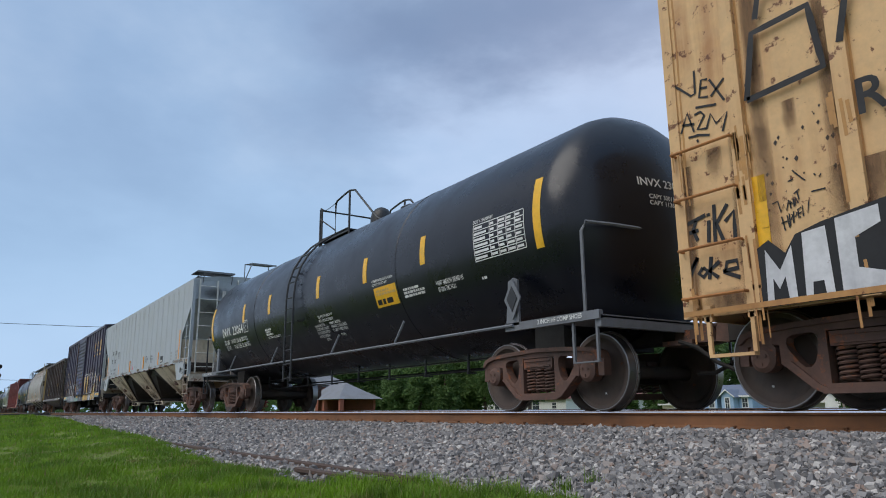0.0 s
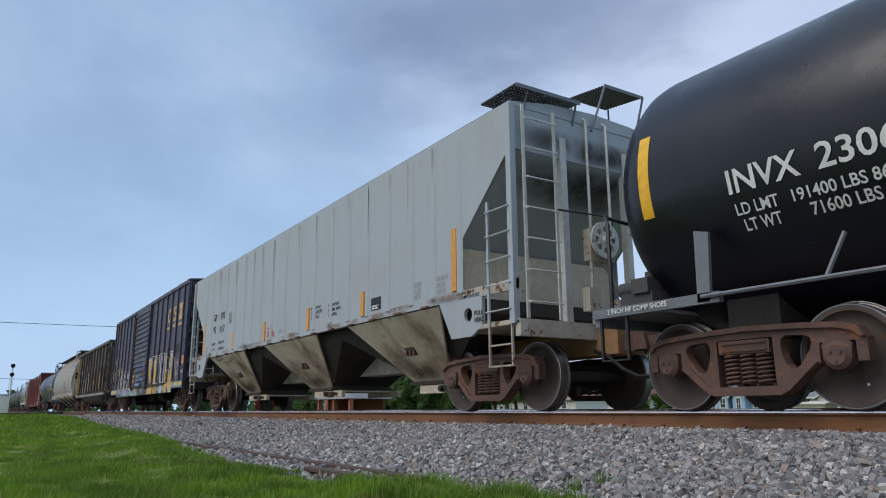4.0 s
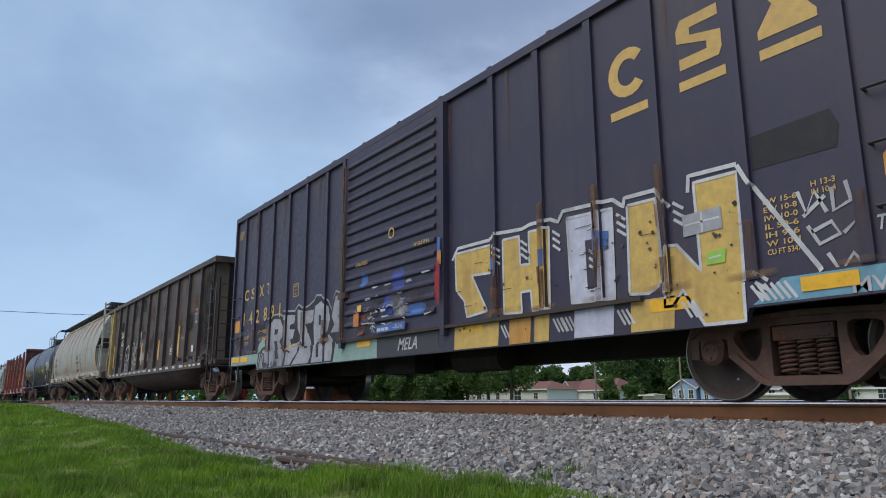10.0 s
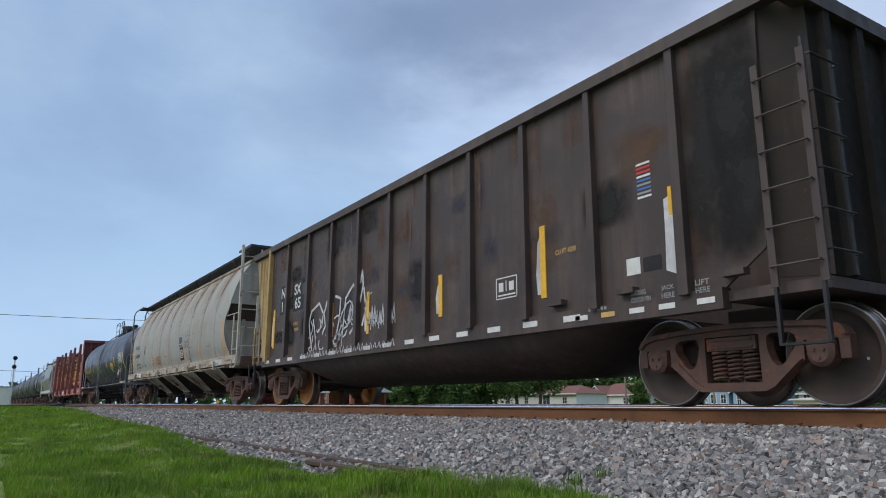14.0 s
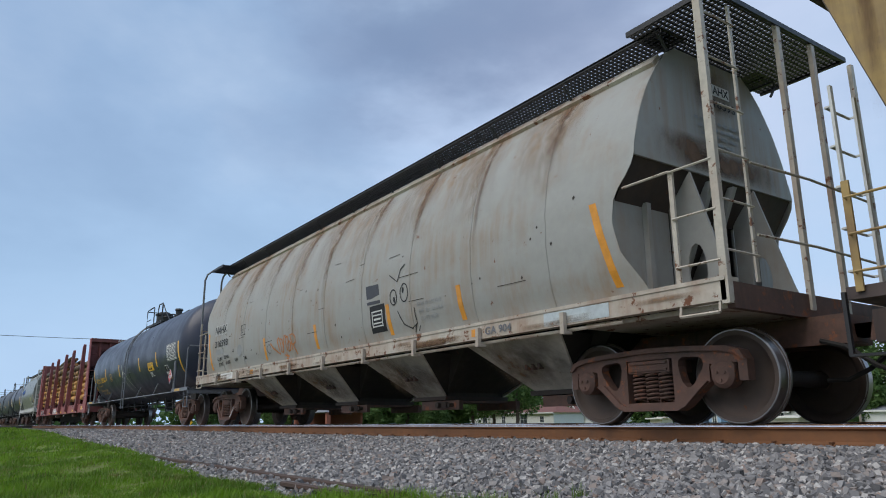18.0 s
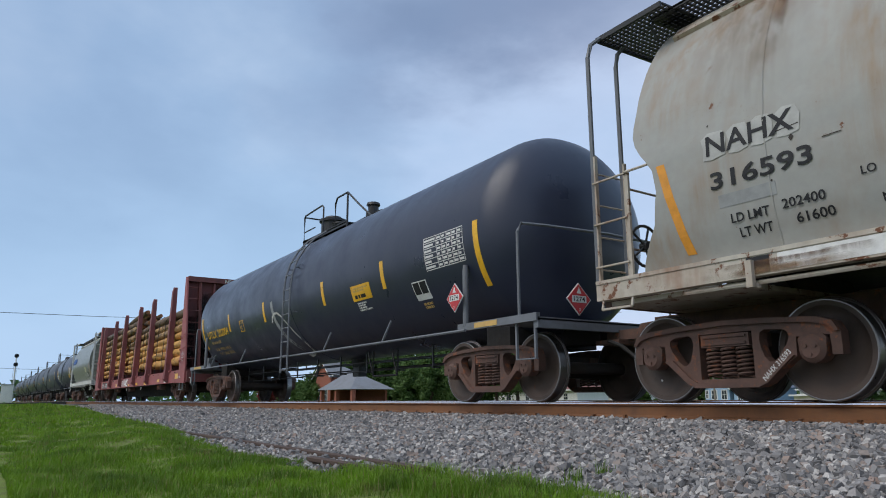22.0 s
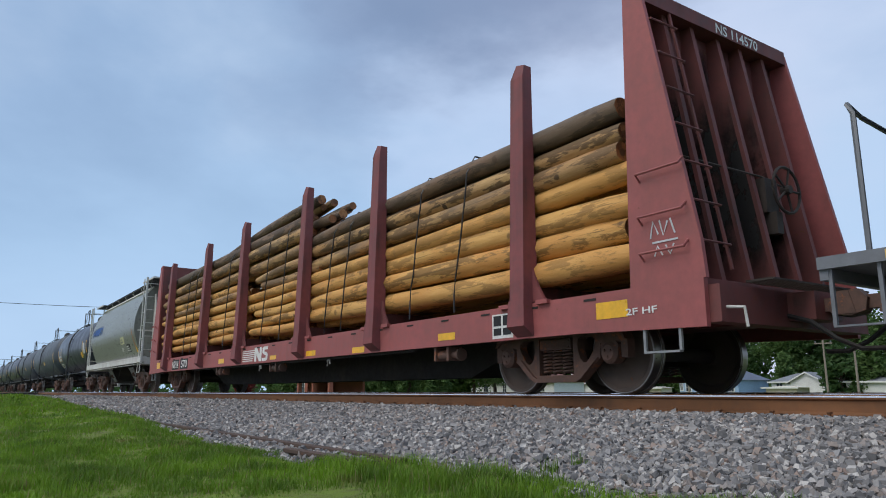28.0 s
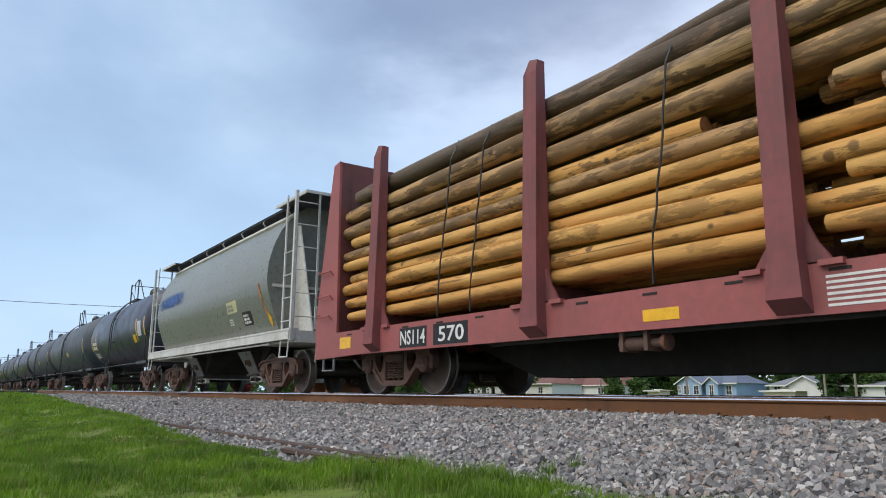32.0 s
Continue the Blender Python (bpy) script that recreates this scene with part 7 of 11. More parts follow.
    Nn = [(5.16, 1.50), (5.27, 1.49), (5.52, 1.20), (5.51, 2.06), (5.97, 2.05), (5.94, 0.69), (5.53, 0.69), (5.32, 1.04), (5.20, 0.90), (5.10, 0.90)]
    pale_o = mt("pale_lavender_spray_paint", (0.54, 0.56, 0.68), dirt=(0.34, 0.33, 0.40), dirty=0.5, rusty=0.02, rough=0.7, bump=0, streaks=0.9)
    for q, m in ((S, graffiti_gold), (Hh, graffiti_gold), (Oo, pale_o), (Ii, graffiti_gold), (Nn, graffiti_gold)):
        spray(q, m, 0.005, "graffiti block letter")
        line(q + [q[0]], 0.032, graffiti_white, 0.009, label="white rim of the letter")
    spray([(4.06, 1.76), (4.30, 1.75), (4.25, 1.19), (4.07, 1.19)], navy, 0.008)
    line([(4.06, 1.76), (4.07, 1.19), (4.25, 1.19)], 0.025, graffiti_white, 0.011)
    # halo line that steps along the letter tops
    line([(1.53, 1.94), (1.66, 2.09), (2.46, 2.08), (2.52, 2.14), (3.02, 2.10), (3.16, 2.13), (3.52, 2.12), (3.66, 2.06), (3.74, 2.17), (4.50, 2.13), (4.64, 2.02), (4.66, 2.11), (5.08, 2.10), (5.22, 1.88)], 0.045, graffiti_white, 0.010)
    line([(5.44, 1.98), (5.46, 2.14), (5.99, 2.12), (6.08, 1.93), (6.64, 1.03)], 0.042, graffiti_white, 0.010)
    for a, b in ((2.46, 1.98), (3.56, 1.97), (4.12, 1.64), (4.54, 1.96), (5.26, 1.92), (2.99, 1.96), (6.06, 1.10)):
        for k in range(3):
            line([(a, b - 0.085 * k), (a + 0.12, b - 0.085 - 0.085 * k)], 0.032, graffiti_white, 0.011)
    # the letters run on below the ledge
    for x0, x1, m in ((1.58, 2.56, graffiti_gold), (2.74, 3.16, graffiti_orange_gold), (3.20, 3.48, graffiti_gold), (3.86, 4.46, pale_o), (4.66, 5.22, graffiti_gold)):
        spray([(x0, 0.685), (x1 - 0.03, 0.685), (x1, 1.0), (x0 + 0.02, 1.0)], m, 0.005, "paint on the side sill")
    for a in (2.60, 3.54, 3.68, 4.50, 5.30, 6.02, 6.20):
        for k in range(2 if a < 3 else 3):
            line([(a + 0.06 * k, 0.93 if a < 5.9 else 0.99), (a + 0.10 + 0.06 * k, 0.77 if a < 5.9 else 0.84)], 0.028, graffiti_white, 0.010)
    spray([(1.75, 0.90), (2.22, 0.90), (2.22, 1.0), (1.75, 1.0)], reflect_yellow, 0.009, name="reflector")
    spray([(4.92, 0.86), (5.40, 0.86), (5.40, 0.98), (4.92, 0.98)], reflect_yellow, 0.009, name="reflector")
    for q, m in (([(5.36, 1.55), (5.78, 1.56), (5.78, 1.77), (5.36, 1.76)], graffiti_grey), ([(4.20, 1.62), (4.40, 1.60), (4.42, 1.80), (4.22, 1.84)], graffiti_blue), ([(2.44, 1.62), (2.53, 1.62), (2.53, 1.82), (2.44, 1.82)], graffiti_blue),
                 ([(3.34, 1.58), (3.43, 1.58), (3.43, 1.78), (3.34, 1.78)], graffiti_blue), ([(5.58, 1.24), (5.78, 1.24), (5.80, 1.37), (5.60, 1.36)], graffiti_green)):
        spray(q, m, 0.013)
    line([(5.38, 1.66), (5.76, 1.67)], 0.02, graffiti_white, 0.015)
    line([(5.57, 1.56), (5.57, 1.76)], 0.02, graffiti_white, 0.015)
    line([(5.62, 1.30), (5.74, 1.31)], 0.02, graffiti_white, 0.015)
    rn = random.Random(5)
    for x in (2.48, 3.38, 4.27, 5.13):
        weep(x - 0.07, x + 0.07, 1.05, 2.35 if x > 3 else 1.6, dark_rust_film, 0.016)
        for k in range(4):
            u, z = x + rn.uniform(-0.05, 0.06), rn.uniform(1.4, 2.2)
            line([(u, z), (u + 0.01, z - rn.uniform(0.1, 0.5))], rn.uniform(0.012, 0.03), (sill_rust, truck_steel, sill_rust, truck_dark)[k], 0.018, "rust_run")
    for i in range(46):
        x, z = rn.uniform(1.6, 5.9), rn.uniform(0.75, 1.95)
        d = rn.uniform(0.012, 0.04)
        spray([(x, z), (x + d, z + 0.4 * d), (x + 1.4 * d, z - 0.3 * d), (x + 0.5 * d, z - d)], (navy, truck_steel, truck_dark)[i % 3], 0.017, name="paint_chip")
    for i in range(14):
        x, z = rn.uniform(1.6, 5.6), rn.uniform(1.15, 1.95)
        line([(x, z), (x + rn.uniform(0.1, 0.3), z + rn.uniform(-0.01, 0.02))], 0.008, truck_dark, 0.018, "scratch")
    spray([(6.02, 0.82), (7.68, 0.82), (7.68, 1.02), (6.30, 1.02)], mt("sky_blue_spray_paint", (0.16, 0.36, 0.48), dirty=0.3, rusty=0.0, rough=0.6, bump=0), 0.003)
    spray([(-7.68, 0.82), (-5.98, 0.82), (-5.92, 0.68), (-0.55, 0.68), (-0.55, 1.03), (-7.68, 1.03)], graffiti_teal, 0.003, "pale teal paint on the side sill")
    spray([(-5.98, 1.045), (-5.88, 1.25), (-5.55, 1.36), (-5.5, 1.045)], graffiti_teal, 0.003)
    spray([(-0.5, 0.69), (1.2, 0.69), (1.2, 0.99), (-0.5, 0.99)], mt("slate_patch_paint", (0.045, 0.047, 0.058)), 0.003)
    letters("MELA", 0.10, 0.76, 0.19, graffiti_white, car, sill, 0.55, eps=0.008, name="graffiti", lean=0.3)
    # silver piece at the tail end: halo, black ground, silver letters
    outer = [(-5.92, 0.69), (-5.85, 1.05), (-5.63, 1.16), (-5.49, 1.17), (-5.51, 1.40), (-5.38, 1.70), (-5.08, 1.80), (-4.72, 1.78), (-4.52, 1.70), (-4.47, 1.82), (-3.95, 1.77), (-3.80, 1.88), (-3.50, 1.79), (-3.30, 1.80), (-3.05, 1.88), (-2.95, 1.97),
             (-2.68, 1.94), (-2.42, 1.80), (-2.27, 1.62), (-2.21, 1.84), (-2.12, 1.95), (-1.84, 1.87), (-1.74, 1.74), (-1.72, 1.50), (-1.74, 1.30), (-2.02, 1.10), (-2.08, 0.90), (-2.14, 0.69)]
    fat = [(x, z + (0.035 if z > 1.2 else 0.0)) for x, z in outer]
    spray(fat, graffiti_grey, 0.004, "pale halo of the tail-end graffiti")
    spray(outer, graffiti_dark, 0.006, "black ground of the silver graffiti")
    R = [(-5.40, 1.54), (-5.06, 1.72), (-4.70, 1.69), (-4.54, 1.52), (-4.54, 1.32), (-4.70, 1.22), (-4.36, 0.93), (-4.48, 0.70), (-5.86, 0.70), (-5.78, 1.00), (-5.58, 1.10), (-5.44, 1.10), (-5.42, 1.30)]
    E = [(-4.42, 1.75), (-3.92, 1.70), (-3.96, 1.54), (-4.18, 1.52), (-4.18, 1.43), (-3.92, 1.41), (-4.00, 1.24), (-4.14, 1.22), (-4.05, 1.10), (-3.66, 1.15), (-3.72, 0.95), (-4.10, 0.71), (-4.36, 0.71), (-4.28, 0.95), (-4.44, 1.36)]
    S2 = [(-3.82, 1.80), (-3.44, 1.73), (-3.04, 1.72), (-3.06, 1.48), (-3.42, 1.47), (-3.12, 1.12), (-3.08, 0.86), (-3.20, 0.71), (-3.98, 0.71), (-3.62, 0.98), (-3.56, 1.16), (-3.78, 1.42)]
    P2 = [(-2.99, 1.78), (-2.69, 1.86), (-2.40, 1.70), (-2.32, 1.48), (-2.42, 1.26), (-2.66, 1.16), (-2.56, 0.98), (-2.56, 0.71), (-3.06, 0.71), (-2.97, 1.00), (-3.03, 1.40)]
    Q2 = [(-2.36, 1.20), (-2.20, 1.10), (-2.16, 0.90), (-2.22, 0.71), (-2.48, 0.71), (-2.48, 0.98)]
    bolt = [(-2.12, 1.88), (-1.82, 1.82), (-1.96, 1.64), (-1.77, 1.70), (-2.00, 1.49), (-1.76, 1.36), (-1.86, 1.21), (-2.28, 1.22), (-2.14, 1.36), (-2.26, 1.52)]
    for q in (R, E, S2, P2, Q2, bolt):
        spray(q, graffiti_silver, 0.009, "patchy silver graffiti letter")
    for q in ([(-4.98, 1.50), (-4.78, 1.48), (-4.82, 1.38), (-4.98, 1.38)], [(-2.80, 1.60), (-2.62, 1.56), (-2.68, 1.40), (-2.80, 1.40)], [(-4.98, 1.24), (-4.84, 1.24), (-4.66, 0.86), (-4.84, 0.86)], [(-2.86, 1.08), (-2.76, 1.08), (-2.74, 0.80), (-2.84, 0.80)]):
        spray(q, graffiti_dark, 0.012)
    for q in ([(-5.80, 0.72), (-5.66, 1.04), (-5.50, 0.98), (-5.46, 0.72)], [(-5.62, 0.98), (-5.54, 0.76)], [(-5.20, 0.72), (-5.24, 1.02)], [(-3.64, 1.24), (-3.40, 1.02), (-3.24, 1.02)], [(-3.06, 1.50), (-3.30, 1.30)], [(-4.30, 1.02), (-4.08, 0.96)]):
        line(q, 0.040, graffiti_dark, 0.013)
    # small black tags along the sill
    for q in ([(-5.52, 0.81), (-5.52, 0.72), (-5.47, 0.73)], [(-5.45, 0.75), (-5.38, 0.82), (-5.35, 0.74), (-5.42, 0.72), (-5.45, 0.75)], [(-5.28, 0.81), (-5.33, 0.77), (-5.27, 0.75), (-5.31, 0.71)], [(-5.22, 0.79), (-5.23, 0.7)],
              [(-5.25, 0.76), (-5.17, 0.76)], [(-5.01, 0.81), (-5.08, 0.77), (-5.0, 0.72), (-5.08, 0.69)], [(-4.94, 0.79), (-4.95, 0.7)], [(-4.91, 0.7), (-4.89, 0.82), (-4.86, 0.72), (-4.83, 0.84)],
              [(-4.78, 0.84), (-4.8, 0.7)], [(-4.71, 0.8), (-4.78, 0.76), (-4.72, 0.7)]):
        line(q, 0.022, black_ink, 0.014)
    for x, z in ((-4.36, 1.02), (-4.20, 1.05), (-4.02, 1.07)):
        spray([(x, z), (x + 0.14, z + 0.01), (x + 0.16, z + 0.06), (x + 0.02, z + 0.05)], yellow_ink, 0.015)
    # crown and a grey tag above the load figures
    for q in ([(-6.05, 1.68), (-5.95, 1.54), (-6.01, 1.55)], [(-5.93, 1.67), (-5.91, 1.55)], [(-5.85, 1.7), (-5.84, 1.55), (-5.75, 1.54)], [(-5.75, 1.66), (-5.72, 1.55)],
              [(-5.64, 1.67), (-5.67, 1.56), (-5.57, 1.58), (-5.58, 1.71), (-5.48, 1.76)], [(-5.92, 1.47), (-5.79, 1.49), (-5.65, 1.48)]):
        line(q, 0.030, black_ink, 0.016)
    for q in ([(-6.97, 1.7), (-7.03, 1.61), (-6.9, 1.54), (-7.0, 1.52)], [(-6.85, 1.63), (-6.84, 1.51), (-6.75, 1.59), (-6.75, 1.5)], [(-6.62, 1.64), (-6.71, 1.55), (-6.62, 1.49)], [(-6.58, 1.61), (-6.57, 1.48)],
              [(-6.48, 1.54), (-6.54, 1.49), (-6.47, 1.46), (-6.42, 1.55)], [(-6.36, 1.67), (-6.39, 1.44)], [(-6.26, 1.54), (-6.37, 1.48), (-6.26, 1.32)], [(-6.69, 1.83), (-6.63, 1.85), (-6.56, 1.8), (-6.63, 1.75), (-6.69, 1.83)],
              [(-6.99, 1.2), (-6.87, 1.05), (-6.78, 1.17)], [(-6.75, 1.12), (-6.7, 1.16), (-6.67, 1.06), (-6.59, 1.15), (-6.56, 1.05), (-6.48, 1.13), (-6.41, 1.05), (-6.26, 1.12)], [(-7.53, 1.47), (-7.46, 1.48), (-7.39, 1.41), (-7.32, 1.46), (-7.21, 1.42)], [(-7.54, 1.31), (-7.42, 1.33), (-7.47, 1.25), (-7.31, 1.28), (-7.4, 1.22)]):
        line(q, 0.026, thin_grey, 0.015)
    letters("TROSY", 7.07, 1.28, 0.12, graffiti_white, car, side, 0.42, name="graffiti", lean=0.2)
    stroke([[(6.50 + 1.4 * (x - 6.52), 1.0 + 1.4 * (z - 1.0)) for x, z in q] for q in
            ([(6.52, 1.52), (6.56, 1.38), (6.62, 1.5), (6.68, 1.36)], [(6.72, 1.5), (6.72, 1.36), (6.82, 1.4), (6.80, 1.52)], [(6.56, 1.30), (6.62, 1.18), (6.74, 1.22), (6.7, 1.3), (6.58, 1.26)],
             [(6.66, 1.12), (6.72, 1.0), (6.8, 1.1), (6.86, 1.0)], [(6.54, 1.36), (6.68, 1.46)], [(6.76, 1.22), (6.86, 1.30), (6.84, 1.14)])], 0.035, graffiti_white, car, side)
    letters("MVP", 6.86, 0.82, 0.12, graffiti_white, car, sill, 0.38, name="graffiti")
    # rust that weeps from the post feet and the sill seam, and an old sooty square
    rw = random.Random(58)
    for x in POSTS:
        w = rw.uniform(0.06, 0.14)
        weep(x - w, x + w, 1.05, rw.uniform(1.35, 1.75), dark_rust_film, 0.019)
        weep(x - 0.3, x + rw.uniform(0.1, 0.5), 1.045, rw.uniform(1.10, 1.18), brown_film, 0.021)
    for i in range(10):
        x, w = rw.uniform(-7.2, 7.0), rw.uniform(0.03, 0.10)
        weep(x - w, x + w, 4.34 - rw.uniform(0.4, 1.4), 4.34, dark_rust_film, 0.012)
    shape([[(6.12, 2.02), (6.86, 2.02), (6.90, 2.20), (6.84, 2.36), (6.13, 2.33)]], dark_navy, car, side, eps=0.004, name="paint_patch")
    # thin blue and pale spray on the lower half of the door
    dp = lambda z: -W - 0.118
    rd = random.Random(23)
    for i in range(9):
        x, z = rd.uniform(-1.15, 1.0), rd.uniform(0.98, 1.6)
        w, h = rd.uniform(0.25, 0.7), rd.uniform(0.15, 0.45)
        film(x, min(1.25, x + w), z, z + h * (1.0 if z < 1.5 else 0.5), (soot_film, pale_film, soot_film)[i % 3], car, dp, eps=0.010 + 0.0008 * i, name="paint_smear")
    def ribbed(z):
        u = (z - Z0 - 0.42) % 0.205
        return -W - 0.075 - (0.04 * min(1.0, u / 0.03, (0.11 - u) / 0.05) if u < 0.11 else 0.0)
    for i, (x0, x1, z0, z1, lean, m) in enumerate(((0.0, 0.37, 1.70, 1.97, 0.05, deep_blue), (0.03, 0.33, 1.67, 2.0, 0.05, deep_blue), (-0.24, 0.06, 1.37, 1.61, 0.05, deep_blue), (-0.20, 0.02, 1.335, 1.64, 0.05, deep_blue),
                                    (0.46, 0.96, 1.25, 1.40, 0.0, graffiti_blue), (0.50, 0.90, 1.235, 1.42, 0.0, graffiti_blue), (-1.0, -0.80, 1.88, 2.06, 0.12, graffiti_blue), (-0.96, -0.84, 1.86, 2.09, 0.12, graffiti_blue),
                                    (-1.09, -0.86, 1.32, 1.40, 0.0, door_red), (-1.06, -0.84, 1.20, 1.26, 0.0, door_red), (-1.08, -0.88, 1.07, 1.16, 0.0, door_red))):
        patch(x0, x1, z0, z1, m, car, ribbed, eps=0.004 + 0.002 * (i % 2), name="paint_patch", n=int((z1 - z0) / 0.014), lean=lean)
    for i in range(26):
        x, z = rd.gauss(-0.35, 0.35), rd.uniform(1.08, 1.75)
        w = rd.uniform(0.05, 0.2)
        stroke([[(x, z), (x + 0.4 * w, z + rd.uniform(-0.05, 0.06)), (x + w, z + rd.uniform(-0.03, 0.05))]], rd.uniform(0.008, 0.022), (graffiti_white, graffiti_grey)[i % 2], car, dp, eps=0.031, name="paint_chip")
    film(1.28, 1.42, 1.3, 2.0, red_film, car, dp, eps=0.034, name="paint_smear")
    stroke([[(1.36, 2.30), (1.34, 1.95), (1.37, 1.62)]], 0.07, graffiti_blue, car, dp, eps=0.006)
    stroke([[(-1.60, 3.3), (-1.62, 2.4), (-1.59, 1.5)], [(-1.70, 2.9), (-1.69, 2.2)]], 0.03, truck_steel, car, lambda z: -W - 0.148, eps=0.006, name="rust_run")
    shape([[(-0.40, 1.06), (0.46, 1.06), (0.46, 1.18), (-0.40, 1.17)]], graffiti_blue, car, dp, eps=0.012)
    letters("3.16", 0.18, 1.085, 0.07, graffiti_white, car, dp, 0.22, eps=0.015, name="graffiti")
    bars(-0.36, 1.08, 0.5, 0.07, 1, graffiti_white, car, dp, 3, eps=0.015, name="graffiti")
    shape([[(1.32, 1.9), (1.42, 1.9), (1.42, 2.1), (1.32, 2.1)], [(-1.20, 1.22), (-1.0, 1.22), (-1.0, 1.44), (-1.18, 1.44)]], graffiti_orange, car, dp, eps=0.010)
    shape([[(-1.06, 1.46), (-0.92, 1.46), (-0.92, 1.57), (-1.06, 1.57)]], reflect_yellow, car, dp, eps=0.010)
    rn = random.Random(31)
    for i in range(16):
        x, z = rn.uniform(-0.9, 1.0), rn.uniform(1.15, 1.85)
        shape([[(x, z), (x + rn.uniform(0.08, 0.22), z + 0.01), (x + rn.uniform(0.05, 0.2), z + rn.uniform(0.02, 0.06)), (x - 0.02, z + 0.03)]], (graffiti_white, graffiti_grey, truck_dark)[i % 3], car, dp, eps=0.009, name="paint_chip")
    g = Geo()
    vs, fs = text_geo("142891", 0.13, 0.55)
    g.add([(H + 0.075, 0.55 + u, 4.22 + v) for u, v in vs], fs)
    part("lettering", g, yellow_ink, car)
    return car


# ---------------------------------------------------------------- orange boxcar
def build_orange():
    car = railcar(3.36, "weathered orange-yellow boxcar with rust streaks and graffiti", "boxcar", "boxcar")
    W, Z0, ZT, H = 1.45, 0.85, 4.75, 7.80
    side = lambda z: -W
    for s in (-1, 1):
        part("side_wall", Geo().box(-H, H, s * W, s * (W - 0.03), Z0, ZT), orange_car, car)
        part("end_wall", Geo().box(s * (H - 0.03), s * (H - 0.002), -W + 0.03, W - 0.03, Z0, ZT), orange_car, car)
        part("corner_post", Geo().box(s * (H - 0.10), s * (H + 0.02), -W - 0.02, -W - 0.001, Z0, ZT), orange_car, car)
        g = Geo()
        g.box(s * (H - 1.2), s * (H + 0.4), -0.24, 0.24, 0.74, 1.0)
        part("end_sill", g, under_black, car)
    post = Geo().plate([(-0.07, Z0), (0.07, Z0), (0.07, ZT), (-0.07, ZT)], (), -0.05, 0).mesh("side_post", orange_car)
    for x in (-7.05, -6.08, -5.1, -4.1, -3.1, -2.1, 2.1, 3.1, 4.1, 5.1, 6.08, 7.05):
        part("side_post", post, None, car, at=pose(x, -W, 0))
    part("roof", Geo().loft([[(x, -W, ZT), (x, 0, ZT + 0.15), (x, W, ZT)] for x in (-H, H)]), orange_car, car)
    for z in (1.03, 1.50, 2.0, 2.48):
        grab(car, [(-7.76, -W - 0.02, z), (-7.76, -W - 0.10, z), (-7.10, -W - 0.10, z), (-7.10, -W - 0.02, z)], rust_orange, 0.015, "grab_iron")
    g = Geo()
    for x in (-7.55, -7.1):
        g.box(x - 0.02, x + 0.02, -W - 0.03, -W, 0.50, Z0)
        g.box(x - 0.04, x + 0.04, -W - 0.03, -W + 0.02, Z0 - 0.05, Z0 + 0.1)
    g.box(-7.55, -7.1, -W - 0.05, -W + 0.03, 0.47, 0.50)
    part("sill_step", g, orange_car, car)
    truck(car, -6.40), truck(car, 6.40)
    couplers(car, 8.4, -8.4)
    part("centre_sill", Geo().box(-6, 6, -0.18, 0.18, 0.55, 0.85), under_black, car)
    patch(-7.02, -6.86, 1.13, 2.05, reflect_yellow, car, side, eps=0.006)
    # tags in black marker
    stroke([[(-7.78, 2.95), (-7.78, 3.26), (-7.78, 3.29), (-7.66, 3.19), (-7.53, 3.06), (-7.48, 3.07), (-7.47, 3.31)], [(-7.33, 3.16), (-7.4, 3.18), (-7.44, 3.01), (-7.34, 2.98)], [(-7.42, 3.1), (-7.34, 3.08)], [(-7.31, 3.15), (-7.17, 2.88)],
            [(-7.15, 3.1), (-7.31, 2.97)], [(-7.14, 3.0), (-7.03, 2.98)], [(-7.07, 3.06), (-7.1, 2.9)], [(-6.95, 2.94), (-6.89, 2.92)],
            [(-7.49, 2.92), (-7.26, 2.87)], [(-7.68, 2.71), (-7.59, 2.9), (-7.53, 2.68)], [(-7.66, 2.79), (-7.52, 2.76)], [(-7.51, 2.85), (-7.44, 2.86), (-7.4, 2.81), (-7.49, 2.69), (-7.39, 2.67)],
            [(-7.39, 2.66), (-7.33, 2.8), (-7.28, 2.68), (-7.15, 2.76), (-7.22, 2.58)], [(-7.6, 2.64), (-7.48, 2.63), (-7.36, 2.59)], [(-7.5, 2.59), (-7.5, 2.56)]], 0.024, black_ink, car, side)
    stroke([[(-7.72, 1.77), (-7.49, 1.82)], [(-7.6, 1.79), (-7.64, 1.7), (-7.6, 1.59)], [(-7.69, 1.68), (-7.58, 1.69)], [(-7.46, 1.76), (-7.48, 1.55)],
            [(-7.46, 1.83), (-7.46, 1.8)], [(-7.39, 1.9), (-7.41, 1.54)], [(-7.25, 1.87), (-7.38, 1.71), (-7.32, 1.53)], [(-7.29, 1.71), (-7.19, 1.79), (-7.2, 1.53)],
            [(-7.78, 1.39), (-7.69, 1.34), (-7.62, 1.43)], [(-7.62, 1.43), (-7.72, 1.25)], [(-7.57, 1.32), (-7.52, 1.28), (-7.57, 1.23), (-7.62, 1.27), (-7.57, 1.32)], [(-7.47, 1.41), (-7.51, 1.2)],
            [(-7.39, 1.35), (-7.5, 1.28), (-7.41, 1.2)], [(-7.36, 1.25), (-7.2, 1.26), (-7.21, 1.33), (-7.31, 1.33), (-7.34, 1.24), (-7.19, 1.17)]], 0.040, black_ink, car, side)
